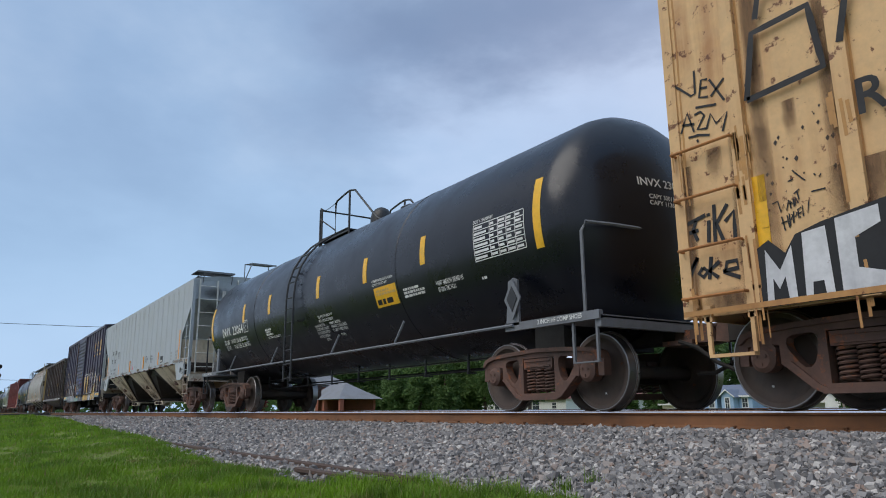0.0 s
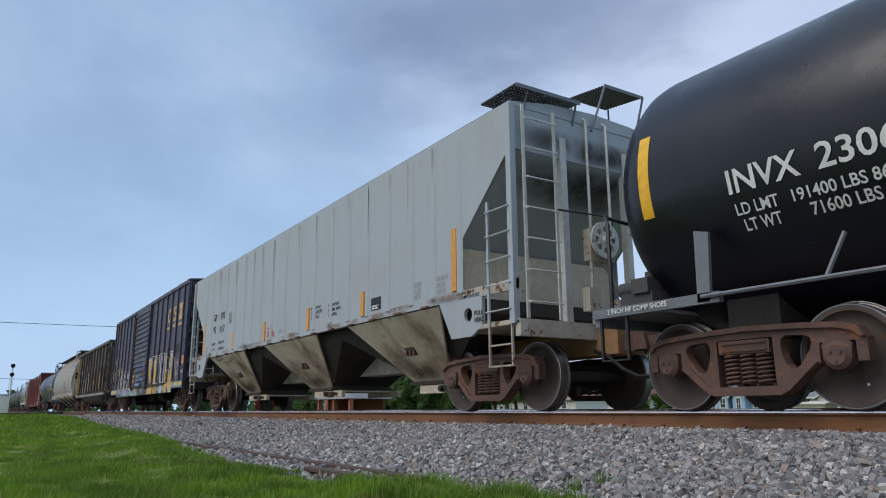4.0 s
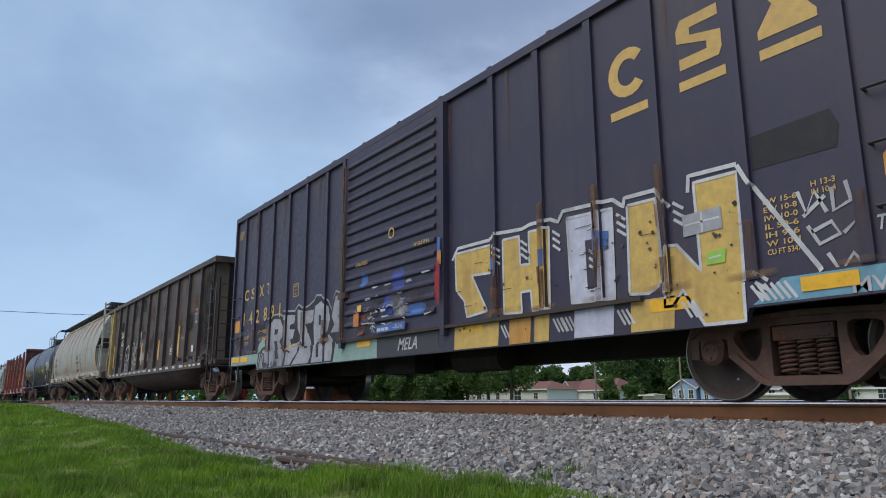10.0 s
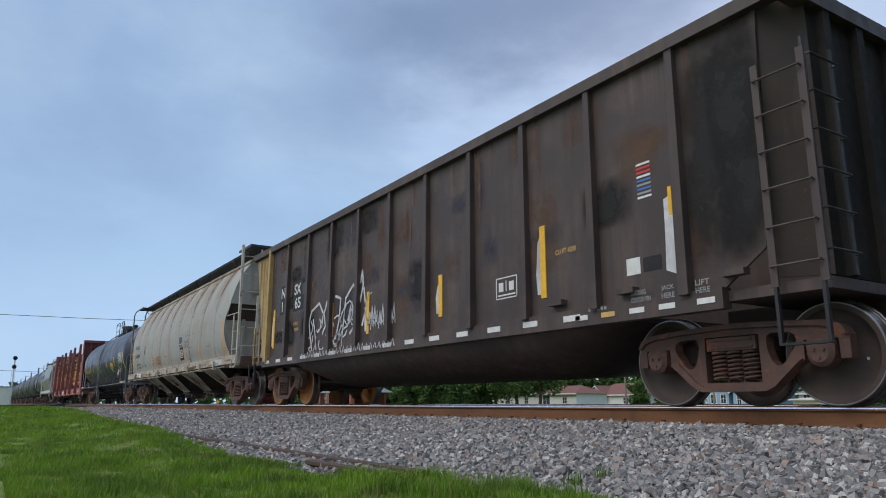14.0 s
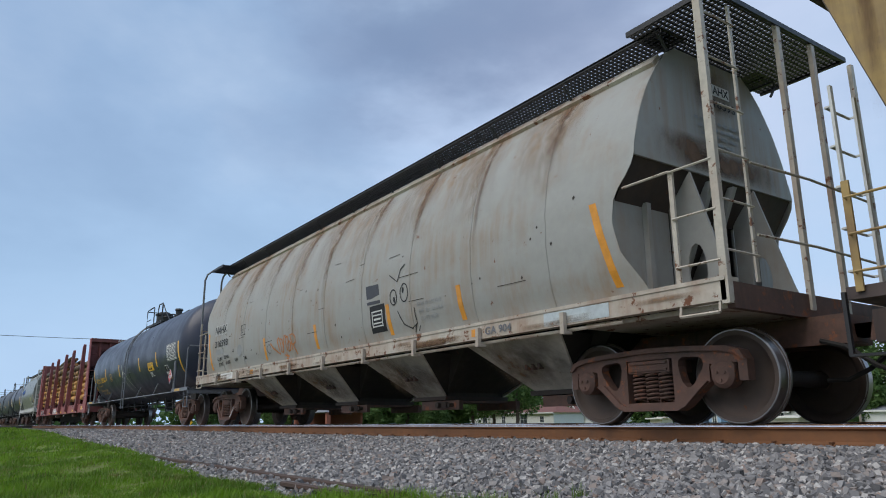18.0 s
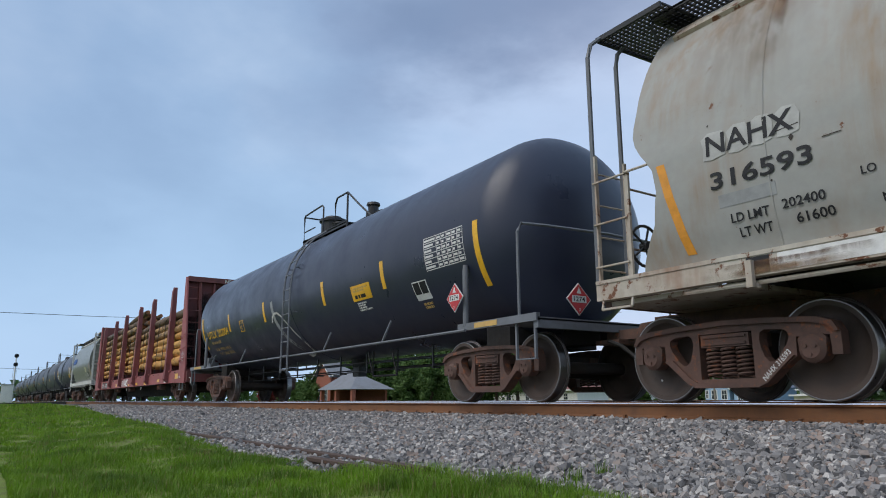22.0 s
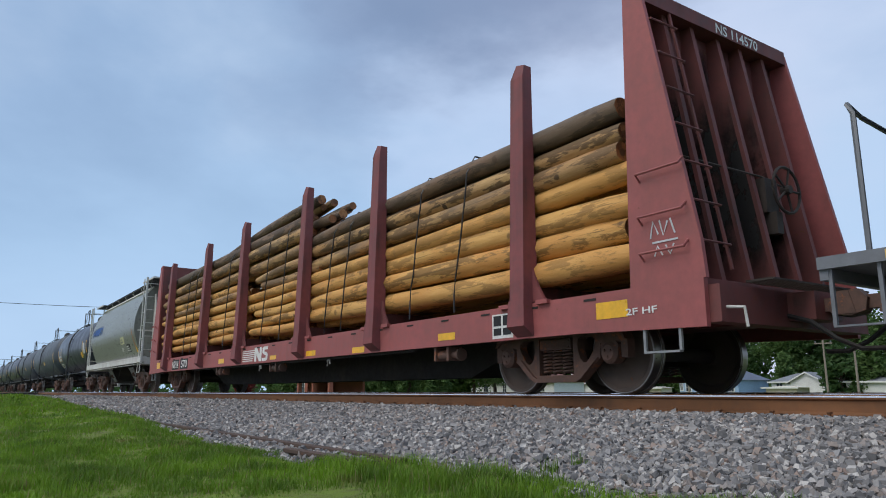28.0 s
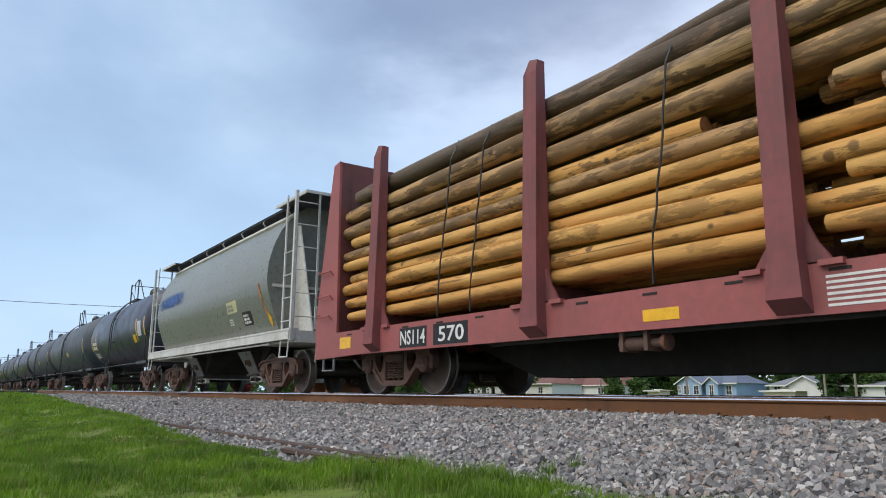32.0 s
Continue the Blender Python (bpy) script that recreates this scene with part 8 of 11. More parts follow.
    stroke([[(-6.81, 1.76), (-6.76, 1.77), (-6.74, 1.67), (-6.71, 1.73), (-6.69, 1.67), (-6.66, 1.76)], [(-6.65, 1.75), (-6.65, 1.68)], [(-6.66, 1.72), (-6.63, 1.73)], [(-6.62, 1.76), (-6.62, 1.69)],
            [(-6.61, 1.7), (-6.6, 1.77), (-6.58, 1.71)], [(-6.61, 1.8), (-6.56, 1.83)], [(-6.58, 1.81), (-6.57, 1.74)], [(-6.74, 1.63), (-6.72, 1.5)],
            [(-6.75, 1.57), (-6.69, 1.58)], [(-6.69, 1.63), (-6.68, 1.52)], [(-6.67, 1.53), (-6.67, 1.64), (-6.64, 1.62), (-6.66, 1.58)], [(-6.64, 1.55), (-6.63, 1.65), (-6.6, 1.63), (-6.62, 1.6)],
            [(-6.57, 1.59), (-6.59, 1.58), (-6.59, 1.66), (-6.56, 1.67)], [(-6.59, 1.62), (-6.56, 1.63)], [(-6.55, 1.59), (-6.55, 1.69), (-6.51, 1.61), (-6.49, 1.71)], [(-6.68, 2.06), (-6.67, 2.05)],
            [(-6.6, 2.01), (-6.57, 1.97), (-6.5, 1.89)], [(-6.42, 1.93), (-6.41, 1.91)], [(-6.38, 1.89), (-6.36, 1.91)], [(-6.46, 1.78), (-6.34, 1.78)],
            [(-6.65, 1.92), (-6.6, 1.93)]], 0.013, black_ink, car, side)
    # big white block letters edged in black
    shape([[(-7.0, 0.86), (-6.98, 1.38), (-6.86, 1.44), (-6.72, 1.30), (-6.62, 1.44), (-6.40, 1.50), (-6.10, 1.55), (-5.9, 1.58), (-4.2, 1.62), (-4.2, 0.86)]], black_ink, car, side, eps=0.052, label="black edging of large graffiti letters")
    for dx, poly in ((-6.92, [(0, 0.88), (0.02, 1.36), (0.14, 1.16), (0.26, 1.36), (0.27, 0.88), (0.20, 0.88), (0.18, 1.10), (0.12, 1.0), (0.07, 1.10), (0.06, 0.88)]),
                     (-6.58, [(0, 0.88), (0.02, 1.44), (0.22, 1.46), (0.24, 0.88), (0.17, 0.88), (0.16, 1.02), (0.07, 1.02), (0.06, 0.88)]),
                     (-6.28, [(0, 0.90), (0.0, 1.50), (0.34, 1.54), (0.34, 1.40), (0.14, 1.32), (0.14, 1.08), (0.34, 1.02), (0.34, 0.90)]),
                     (-5.86, [(0, 0.90), (0.0, 1.54), (0.14, 1.54), (0.16, 1.30), (0.34, 1.55), (0.44, 1.5), (0.26, 1.22), (0.46, 0.9), (0.32, 0.9), (0.15, 1.12), (0.14, 0.9)]),
                     (-5.3, [(0, 0.90), (0.0, 1.56), (0.5, 1.58), (0.5, 0.90)])):
        shape([[(dx + u, z) for u, z in poly]], graffiti_white, car, side, eps=0.056, label="white block graffiti letter")
    q = [(-6.91, 2.76), (-6.20, 2.80), (-6.27, 3.40), (-6.80, 3.38), (-6.91, 2.76)]
    stroke([q], 0.06, black_ink, car, side, eps=0.056)
    stroke([[(-6.05, 2.95), (-5.95, 3.35), (-5.5, 3.5)], [(-6.75, 3.5), (-6.7, 3.7), (-6.3, 3.72)]], 0.06, black_ink, car, side, eps=0.056)
    letters("RR", -5.98, 2.28, 0.30, black_ink, car, side, 0.50, eps=0.056, name="graffiti")
    tan = mt("tan_rust_stain", (0.47, 0.245, 0.085), dirt=(0.30, 0.13, 0.05), dirty=0.9, rusty=0.08, rough=0.7, bump=0, streaks=0.9)
    for x in (-7.66, -7.13, -6.97, -6.16, -6.0, -5.2):
        stroke([[(x, 4.7), (x + 0.008, 3.6), (x - 0.006, 2.4), (x, 0.9)]], 0.022, tan, car, side, eps=0.003, name="rust_stain")
    stroke([[(-7.79, 0.89), (-4.2, 0.89)]], 0.05, tan, car, side, eps=0.058, name="rust_stain")
    for x0, x1, z0, z1 in ((-6.35, -5.7, 1.45, 2.0), (-7.45, -7.25, 2.2, 2.5), (-6.65, -6.5, 2.4, 2.7), (-7.6, -7.1, 0.88, 1.1), (-7.78, -7.6, 0.9, 2.4), (-7.2, -7.0, 0.9, 2.6), (-6.3, -6.1, 1.6, 4.7), (-6.95, -6.75, 0.9, 4.7)):
        film(x0, x1, z0, z1, brown_film, car, side, eps=0.005)
        film(x0 + 0.02, x1, z0 - 0.1, z1 - 0.05, dark_rust_film, car, side, eps=0.006)
    rn = random.Random(17)
    for i in range(70):
        x, z = rn.choice((-7.72, -7.05, -6.15, -7.05)) + rn.uniform(-0.06, 0.10), rn.choice((1.05, 1.5, 2.0, 2.48, 2.48)) + rn.uniform(-0.05, 0.1)
        stroke([[(x, z), (x + 0.01, z - rn.uniform(0.1, 0.5))]], rn.uniform(0.012, 0.035), tan, car, side, eps=0.053 if i % 2 else 0.004, name="rust_run")
    for i in range(22):
        x, z = rn.uniform(-6.85, -6.0), rn.uniform(1.75, 2.5)
        d = rn.uniform(0.008, 0.025)
        shape([[(x, z), (x + d, z + d), (x + 1.6 * d, z), (x + 0.8 * d, z - 1.4 * d)]], truck_dark, car, side, eps=0.004, name="rust_speck")
    return car


# ---------------------------------------------------------------- bathtub gondola
def build_gondola():
    car = railcar(-64.65, "brown-black high-sided coal gondola with rounded tub floor", "gondola car", "gondola_car")
    W, Z0, ZT, H = 1.45, 1.00, 3.72, 7.32
    side = lambda z: -W
    for s in (-1, 1):
        part("side_wall", Geo().plate([(-6.50, Z0 - 0.1), (6.35, Z0), (6.90, 1.38), (7.02, ZT), (-H, ZT), (-6.85, 2.2)], (), s * W, s * (W - 0.03)), coal_brown, car)
        g = Geo().box(-H - 0.05, H + 0.05, s * (W + 0.09), s * (W - 0.05), ZT - 0.08, ZT + 0.06)
        part("top_chord", g, coal_brown, car)
        g = Geo().box(-6.45, 6.45, s * (W + 0.05), s * (W - 0.08), Z0 - 0.12, Z0 + 0.08)
        part("side_sill", g, coal_brown, car)
    post = Geo()
    post.hexa([(-0.06, 0, Z0 + 0.05), (0.06, 0, Z0 + 0.05), (0.06, -0.10, Z0 + 0.05), (-0.06, -0.10, Z0 + 0.05)], [(-0.045, 0, ZT - 0.05), (0.045, 0, ZT - 0.05), (0.045, -0.07, ZT - 0.05), (-0.045, -0.07, ZT - 0.05)])
    me = post.mesh("side_post", coal_brown)
    for i in range(10):
        x = 6.05 - 1.217 * i
        for s in (-1, 1):
            part("side_post", me, None, car, at=pose(x, s * W, 0, 0, 0, 0 if s < 0 else 180))
    for s in (-1, 1):
        if s > 0:
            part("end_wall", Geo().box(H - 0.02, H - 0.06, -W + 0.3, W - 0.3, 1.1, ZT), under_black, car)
            # corner recess in dark steel: the shade behind the ladder is painted in
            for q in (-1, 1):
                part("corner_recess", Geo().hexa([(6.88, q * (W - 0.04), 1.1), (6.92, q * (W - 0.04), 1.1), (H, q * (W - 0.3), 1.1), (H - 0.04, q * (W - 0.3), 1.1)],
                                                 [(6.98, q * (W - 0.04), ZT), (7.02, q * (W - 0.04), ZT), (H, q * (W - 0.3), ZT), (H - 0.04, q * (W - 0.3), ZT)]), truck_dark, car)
        else:
            g = Geo()
            for (xa, za), (xb, zb) in (((-6.50, 0.95), (-6.85, 2.2)), ((-6.85, 2.2), (-H, ZT))):
                g.hexa([(xa, -W + 0.03, za), (xa, W - 0.03, za), (xa + 0.04, W - 0.03, za), (xa + 0.04, -W + 0.03, za)], [(xb, -W + 0.03, zb), (xb, W - 0.03, zb), (xb + 0.04, W - 0.03, zb), (xb + 0.04, -W + 0.03, zb)])
            part("end_wall", g, end_yellow, car, "dull yellow sloped end sheet")
        g = Geo().box(s * (H - 0.08), s * (H + 0.08), -W - 0.04, W + 0.04, ZT - 0.10, ZT + 0.06)
        part("end_chord", g, coal_brown, car)
        for y in (-0.9, -0.3, 0.3, 0.9):
            if s > 0:
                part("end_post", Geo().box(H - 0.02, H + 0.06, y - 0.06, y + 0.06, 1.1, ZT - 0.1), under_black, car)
        g = Geo()
        g.box(s * 6.4, s * (H + 0.1), -W + 0.04, W - 0.04, 0.95, 1.05)
        part("end_platform", g, coal_brown, car)
        part("draft_sill", Geo().box(s * 5.6, s * (H + 0.45), -0.24, 0.24, 0.72, 1.02), coal_brown, car)
        if s > 0:
            ladder(car, 6.98, 7.42, 1.0, 3.06, -W - 0.05, 6, coal_brown, post=0.035)
            end_ladder(car, H + 0.07, -W + 0.05, -W + 0.5, 1.1, 3.2, 6, black_iron, 0.06)
        else:
            end_ladder(car, -H, -W + 0.05, -W + 0.45, 1.0, 2.75, 5, white_iron, -0.06)
            ladder(car, -H + 0.02, -H + 0.42, 1.0, 1.9, -W + 0.02, 3, end_yellow, post=0.03)
        g = Geo()
        for x in (6.98, 7.40):
            g.box(s * x - 0.015, s * x + 0.015, -W - 0.06, -W - 0.02, 0.5, 1.0)
        g.box(s * 6.98, s * 7.4, -W - 0.07, -W + 0.02, 0.5, 0.52)
        part("sill_step", g, black_iron, car)
    # yellow rotary end
    shape([[(-6.12, Z0 - 0.08), (-6.12, ZT - 0.1), (-7.28, ZT - 0.1), (-6.84, 2.2), (-6.49, Z0 - 0.08)]], end_yellow, car, side, name="painted_end", label="dull yellow painted end panel")
    part("end_stiffener", Geo().hexa([(-6.21, -W - 0.11, Z0), (-6.05, -W - 0.11, Z0), (-6.05, -W, Z0), (-6.21, -W, Z0)], [(-6.19, -W - 0.09, ZT), (-6.07, -W - 0.09, ZT), (-6.07, -W, ZT), (-6.19, -W, ZT)]), end_yellow, car)
    part("gusset_rib", Geo().pipe([(-6.22, -W - 0.02, 2.2), (-6.55, -W - 0.02, 3.3)], 0.02, 5), end_yellow, car)
    # round-bottomed tubs
    g = Geo()
    rings = []
    for x, d in ((-4.9, 0.05), (-4.4, 0.40), (-3.6, 0.62), (3.6, 0.62), (4.4, 0.40), (4.9, 0.05)):
        rings.append([(x, y, 0.98 - d * math.sqrt(max(0, 1 - (y / 1.42) ** 2))) for y in (-1.42, -1.36, -1.2, -0.95, -0.5, 0, 0.5, 0.95, 1.2, 1.36, 1.42)] + [(x, 1.42, 1.0), (x, -1.42, 1.0)])
    g.loft(rings)
    part("tub_floor", g, coal_brown, car, smooth=True)
    truck(car, 6.18), truck(car, -6.02, rusty=True)
    couplers(car, 7.85, -7.95)
    letters("NS", -5.38, 2.41, 0.24, white_ink, car, side, 0.40, eps=0.008)
    letters("11", -5.33, 2.10, 0.24, white_ink, car, side, 0.22, eps=0.008)
    letters("SX", -4.56, 2.40, 0.24, white_ink, car, side, 0.38, eps=0.008)
    letters("65", -4.51, 2.09, 0.24, white_ink, car, side, 0.34, eps=0.008)
    shape([[(-4.62, 1.98), (-3.78, 1.98), (-3.74, 2.64), (-4.20, 2.60), (-4.60, 2.62)], [(-5.70, 2.0), (-5.0, 2.0), (-5.0, 2.72), (-5.60, 2.70)]], mt("slate_patch_paint", (0.045, 0.047, 0.058), dirty=0.2, rusty=0.0, rough=0.5, bump=0), car, side, eps=0.003, name="paint_patch")
    shape([[(-5.44, 2.03), (-4.93, 2.03), (-4.93, 2.71), (-5.44, 2.71)], [(-4.63, 2.03), (-4.00, 2.03), (-4.00, 2.36), (-4.10, 2.36), (-4.10, 2.70), (-4.60, 2.70)]], black_ink, car, side, eps=0.005, name="paint_patch")
    letters("LD LMT", -5.22, 1.66, 0.07, yellow_ink, car, side, 0.28)
    letters("LT WT", -5.22, 1.53, 0.07, yellow_ink, car, side, 0.24)
    letters("2102 0", -4.55, 1.72, 0.07, yellow_ink, car, side, 0.28)
    letters("52000", -4.5, 1.59, 0.07, yellow_ink, car, side, 0.26)
    letters("CU FT 4200", 4.15, 1.78, 0.065, yellow_ink, car, side, 0.36)
    for x, z0, z1 in ((-5.81, 1.29, 2.20), (-2.46, 1.31, 1.97), (-0.88, 1.24, 2.0), (1.55, 1.30, 1.94), (3.92, 1.29, 2.20)):
        shape([[(x - 0.12, z0 + 0.05), (x - 0.04, z0 + 0.05), (x - 0.04, z1 - 0.1), (x - 0.10, z1 - 0.2), (x - 0.14, z0 + 0.3)]], graffiti_white, car, side, eps=0.005, name="paint_smear")
        patch(x - 0.05, x + 0.05, z0, z1, reflect_yellow, car, side, eps=0.012)
    patch(5.88, 5.925, 1.9, 2.20, reflect_yellow, car, side, eps=0.010)
    shape([[(5.80, 1.34), (5.92, 1.29), (5.925, 1.95), (5.88, 2.10), (5.82, 2.08), (5.815, 1.7)]], graffiti_white, car, side, eps=0.008, name="paint_smear")
    # black films darken the side towards the front corner
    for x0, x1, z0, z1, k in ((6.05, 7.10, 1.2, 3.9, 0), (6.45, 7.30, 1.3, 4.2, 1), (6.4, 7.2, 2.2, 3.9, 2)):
        film(x0, min(x1, 7.02), z0, min(z1, 3.66), heavy_black, car, side, eps=0.008 + 0.002 * k)
    patch(5.27, 5.46, 1.36, 1.54, white_ink, car, side, name="data_plate")
    patch(5.50, 5.74, 1.37, 1.52, black_ink, car, side, name="data_plate")
    for x0, x1, z0, z1 in ((2.94, 3.39, 1.38, 1.395), (2.94, 3.39, 1.655, 1.67), (2.94, 2.955, 1.38, 1.67), (3.375, 3.39, 1.38, 1.67), (2.98, 3.35, 1.42, 1.44), (3.15, 3.165, 1.48, 1.62), (3.0, 3.10, 1.48, 1.60), (3.22, 3.32, 1.48, 1.60)):
        patch(x0, x1, z0, z1, white_ink, car, side, name="plate_mark")
    for k in range(9):
        patch(5.48, 5.67, 2.16 + 0.046 * k, 2.184 + 0.046 * k, (white_ink, patch_grey, graffiti_blue, patch_grey, graffiti_blue, white_ink, sign_red, sign_red, white_ink)[k], car, side, name="code_bar")
    dash = lambda z: -W - 0.052
    for i in range(17):
        x = -6.2 + 0.75 * i
        if x < 4.5:
            patch(x, x + 0.28, Z0 - 0.05, Z0 + 0.02, white_ink, car, dash, name="sill_dash")
    for x, m in ((6.17, white_ink), (5.71, white_ink), (5.32, white_ink), (4.91, yellow_ink), (4.5, white_ink)):
        patch(x, x + 0.20, Z0 - 0.055, Z0 + 0.0, m, car, dash, name="sill_dash")
    for x, words in ((6.17, ("LIFT", "HERE")), (5.76, ("JACK", "HERE")), (5.36, ("LOCKING", "CENTER PIN"))):
        for k, word in enumerate(words):
            letters(word, x, Z0 + 0.125 - 0.075 * k, 0.055, patch_grey, car, dash, 0.16 if len(word) < 6 else 0.26 if len(word) > 8 else 0.20)
    bars(4.72, Z0 + 0.03, 0.40, 0.05, 1, patch_grey, car, dash, 4)
    rn = random.Random(2)
    stroke([[(-3.62, 1.70), (-3.50, 1.92), (-3.10, 2.05), (-2.85, 1.78), (-2.72, 2.02), (-2.60, 2.12)], [(-3.62, 1.70), (-3.55, 1.45), (-3.42, 1.10)], [(-3.40, 1.75), (-3.25, 1.35), (-3.20, 1.10)],
            [(-2.95, 1.62), (-2.85, 1.85), (-2.76, 1.55), (-2.90, 1.40)], [(-2.30, 2.10), (-2.05, 2.02), (-2.10, 1.60), (-2.25, 1.25)], [(-1.95, 1.25), (-1.82, 2.0), (-1.50, 2.22), (-1.25, 1.95), (-1.30, 1.50), (-1.62, 1.30)],
            [(-1.70, 1.55), (-1.55, 1.90), (-1.42, 1.60)], [(-1.20, 2.20), (-1.12, 2.45), (-1.08, 2.15), (-1.20, 1.85)], [(-1.05, 2.1), (-0.95, 1.7), (-1.1, 1.4)]], 0.055, graffiti_white, car, side, eps=0.012)
    for i in range(9):
        x = -0.75 + 0.10 * i
        stroke([[(x, 1.30 + 0.06 * (i % 3)), (x + 0.05, 1.62 + rn.uniform(0, 0.12)), (x + 0.10, 1.34), (x + 0.02, 1.45)]], 0.03, graffiti_white, car, side, eps=0.012)
    for i in range(26):
        x = -3.9 + 0.16 * i
        stroke([[(x, 0.94 + rn.uniform(0, 0.04)), (x + 0.06, 1.06 + rn.uniform(-0.02, 0.03)), (x + 0.12, 0.95), (x + 0.07, 1.0)]], 0.028, graffiti_white, car, dash)
    for i in range(22):
        x, z, w = rn.uniform(-3.7, -0.7), rn.uniform(1.15, 1.75), rn.uniform(0.10, 0.2)
        a0 = rn.uniform(0, 6)
        stroke([[(x + w * math.cos(a0 + 0.7 * k) * (1 + 0.1 * k), z + 1.3 * w * math.sin(a0 + 0.7 * k)) for k in range(rn.randrange(4, 9))]], rn.uniform(0.025, 0.05), graffiti_white, car, side, eps=0.012)
    # rust and soot in large soft patches, runs below the top chord
    rw = random.Random(77)
    for i in range(44):
        x, z = rw.uniform(-5.9, 6.2), rw.uniform(1.2, 3.1)
        w, h = rw.uniform(0.3, 1.0), rw.uniform(0.25, 0.9)
        film(x, min(6.7, x + w), z, min(3.6, z + h), (wear_brown, heavy_black, wear_slate, wear_brown)[i % 4], car, side, eps=0.0010 + 0.00004 * i)
    for i in range(30):
        x, d, w = rw.uniform(-7.0, 6.8), rw.uniform(0.3, 1.4), rw.uniform(0.03, 0.12)
        film(x, x + w, 3.62 - d, 3.63, (dark_rust_film, wear_brown)[i % 2], car, side, eps=0.0105 if x < -6 else 0.0098)
    for x in (-7.0, -6.75, -6.5, -6.35, -6.25):
        film(x, x + 0.14, 2.3 if x < -6.8 else 1.2, 3.55, dark_rust_film, car, side, eps=0.012)
    # white box marks on the sill and small brackets
    for x in (6.6, 5.3, 4.2):
        part("sill_bracket", Geo().box(x - 0.12, x + 0.12, -W - 0.10, -W, 1.16, 1.22), coal_brown, car)
    return car


# ---------------------------------------------------------------- round-sided hopper cars
CREAM_SIDE = [(1.30, 1.44), (1.6, 1.53), (2.0, 1.575), (2.45, 1.57), (2.9, 1.50), (3.3, 1.38), (3.65, 1.22), (3.95, 1.02), (4.15, 0.84), (4.28, 0.66)]
GREEN_SIDE = [(1.20, 1.22), (1.42, 1.325), (1.83, 1.475), (2.18, 1.59), (2.48, 1.635), (2.85, 1.61), (3.23, 1.51), (3.6, 1.35), (3.88, 1.15), (4.05, 0.98), (4.2, 0.75)]


def round_prof(rows):
    return lambda z: -lerp(z, rows)


def round_shell(car, rows, edge, step, mat, seams, rear):
    """Barrel shell; its side edge follows edge (height, half length), and an end sheet closes it above the height step."""
    lo, hi = rows[0][0], rows[-1][0]
    zs = [lo + (hi - lo) * i / 26 for i in range(27)]
    prof = round_prof(rows)
    for s in (-1, 1):
        g = Geo()
        us = [-1 + 2 * i / 40 for i in range(41)]
        g.v = [(u * (lerp(z, edge) + (rear if u < 0 else 0.0)), s * -prof(z), z) for z in zs for u in us]
        n = len(us)
        g.f = [(i * n + j, i * n + j + 1, (i + 1) * n + j + 1, (i + 1) * n + j) for i in range(len(zs) - 1) for j in range(n - 1)]
        k = len(g.v)
        g.v += [(x * 0.998, y - s * 0.02, z) for x, y, z in g.v]
        g.f += [tuple(i + k for i in q[::-1]) for q in g.f]
        rim = [i for i in range(n)] + [i * n + n - 1 for i in range(1, len(zs))] + [(len(zs) - 1) * n + j for j in range(n - 2, -1, -1)] + [i * n for i in range(len(zs) - 2, 0, -1)]
        g.f += [(rim[i], rim[(i + 1) % len(rim)], rim[(i + 1) % len(rim)] + k, rim[i] + k) for i in range(len(rim))]
        part("side_sheet", g, mat, car, smooth=True)
    top = lerp(hi, edge)
    g = Geo()
    y = rows[-1][1]
    g.loft([[(x, -y - 0.02, hi - 0.03), (x, -y + 0.02, hi + 0.01), (x, y - 0.02, hi + 0.01), (x, y + 0.02, hi - 0.03)] for x in (-top - rear, top)])
    part("roof", g, mat, car)
    for s in (-1, 1):
        # upper end sheet, with its thickness
        zz = [z for z in zs if z > step + 0.02]
        zz = [step] + zz
        xe = lerp(step, edge) + (rear if s < 0 else 0.0)
        g = Geo()
        ring = [(y * -prof(z) * 0.997, z) for y, zq in ((-1, zz), (1, zz[::-1])) for z in zq]
        n = len(ring)
        for d in (0.0, 0.025):
            g.v += [(s * (xe - d - 0.004), y, z) for y, z in ring]
        g.f += [tuple(range(n)), tuple(range(2 * n - 1, n - 1, -1))] + [(i, (i + 1) % n, n + (i + 1) % n, n + i) for i in range(n)]
        part("end_sheet", g, mat, car)
    for x in seams:
        g = Geo()
        for s in (-1, 1):
            g.pipe([(x, s * -prof(z), z) for z in zs], 0.010, 5)
        part("seam", g, mat, car)


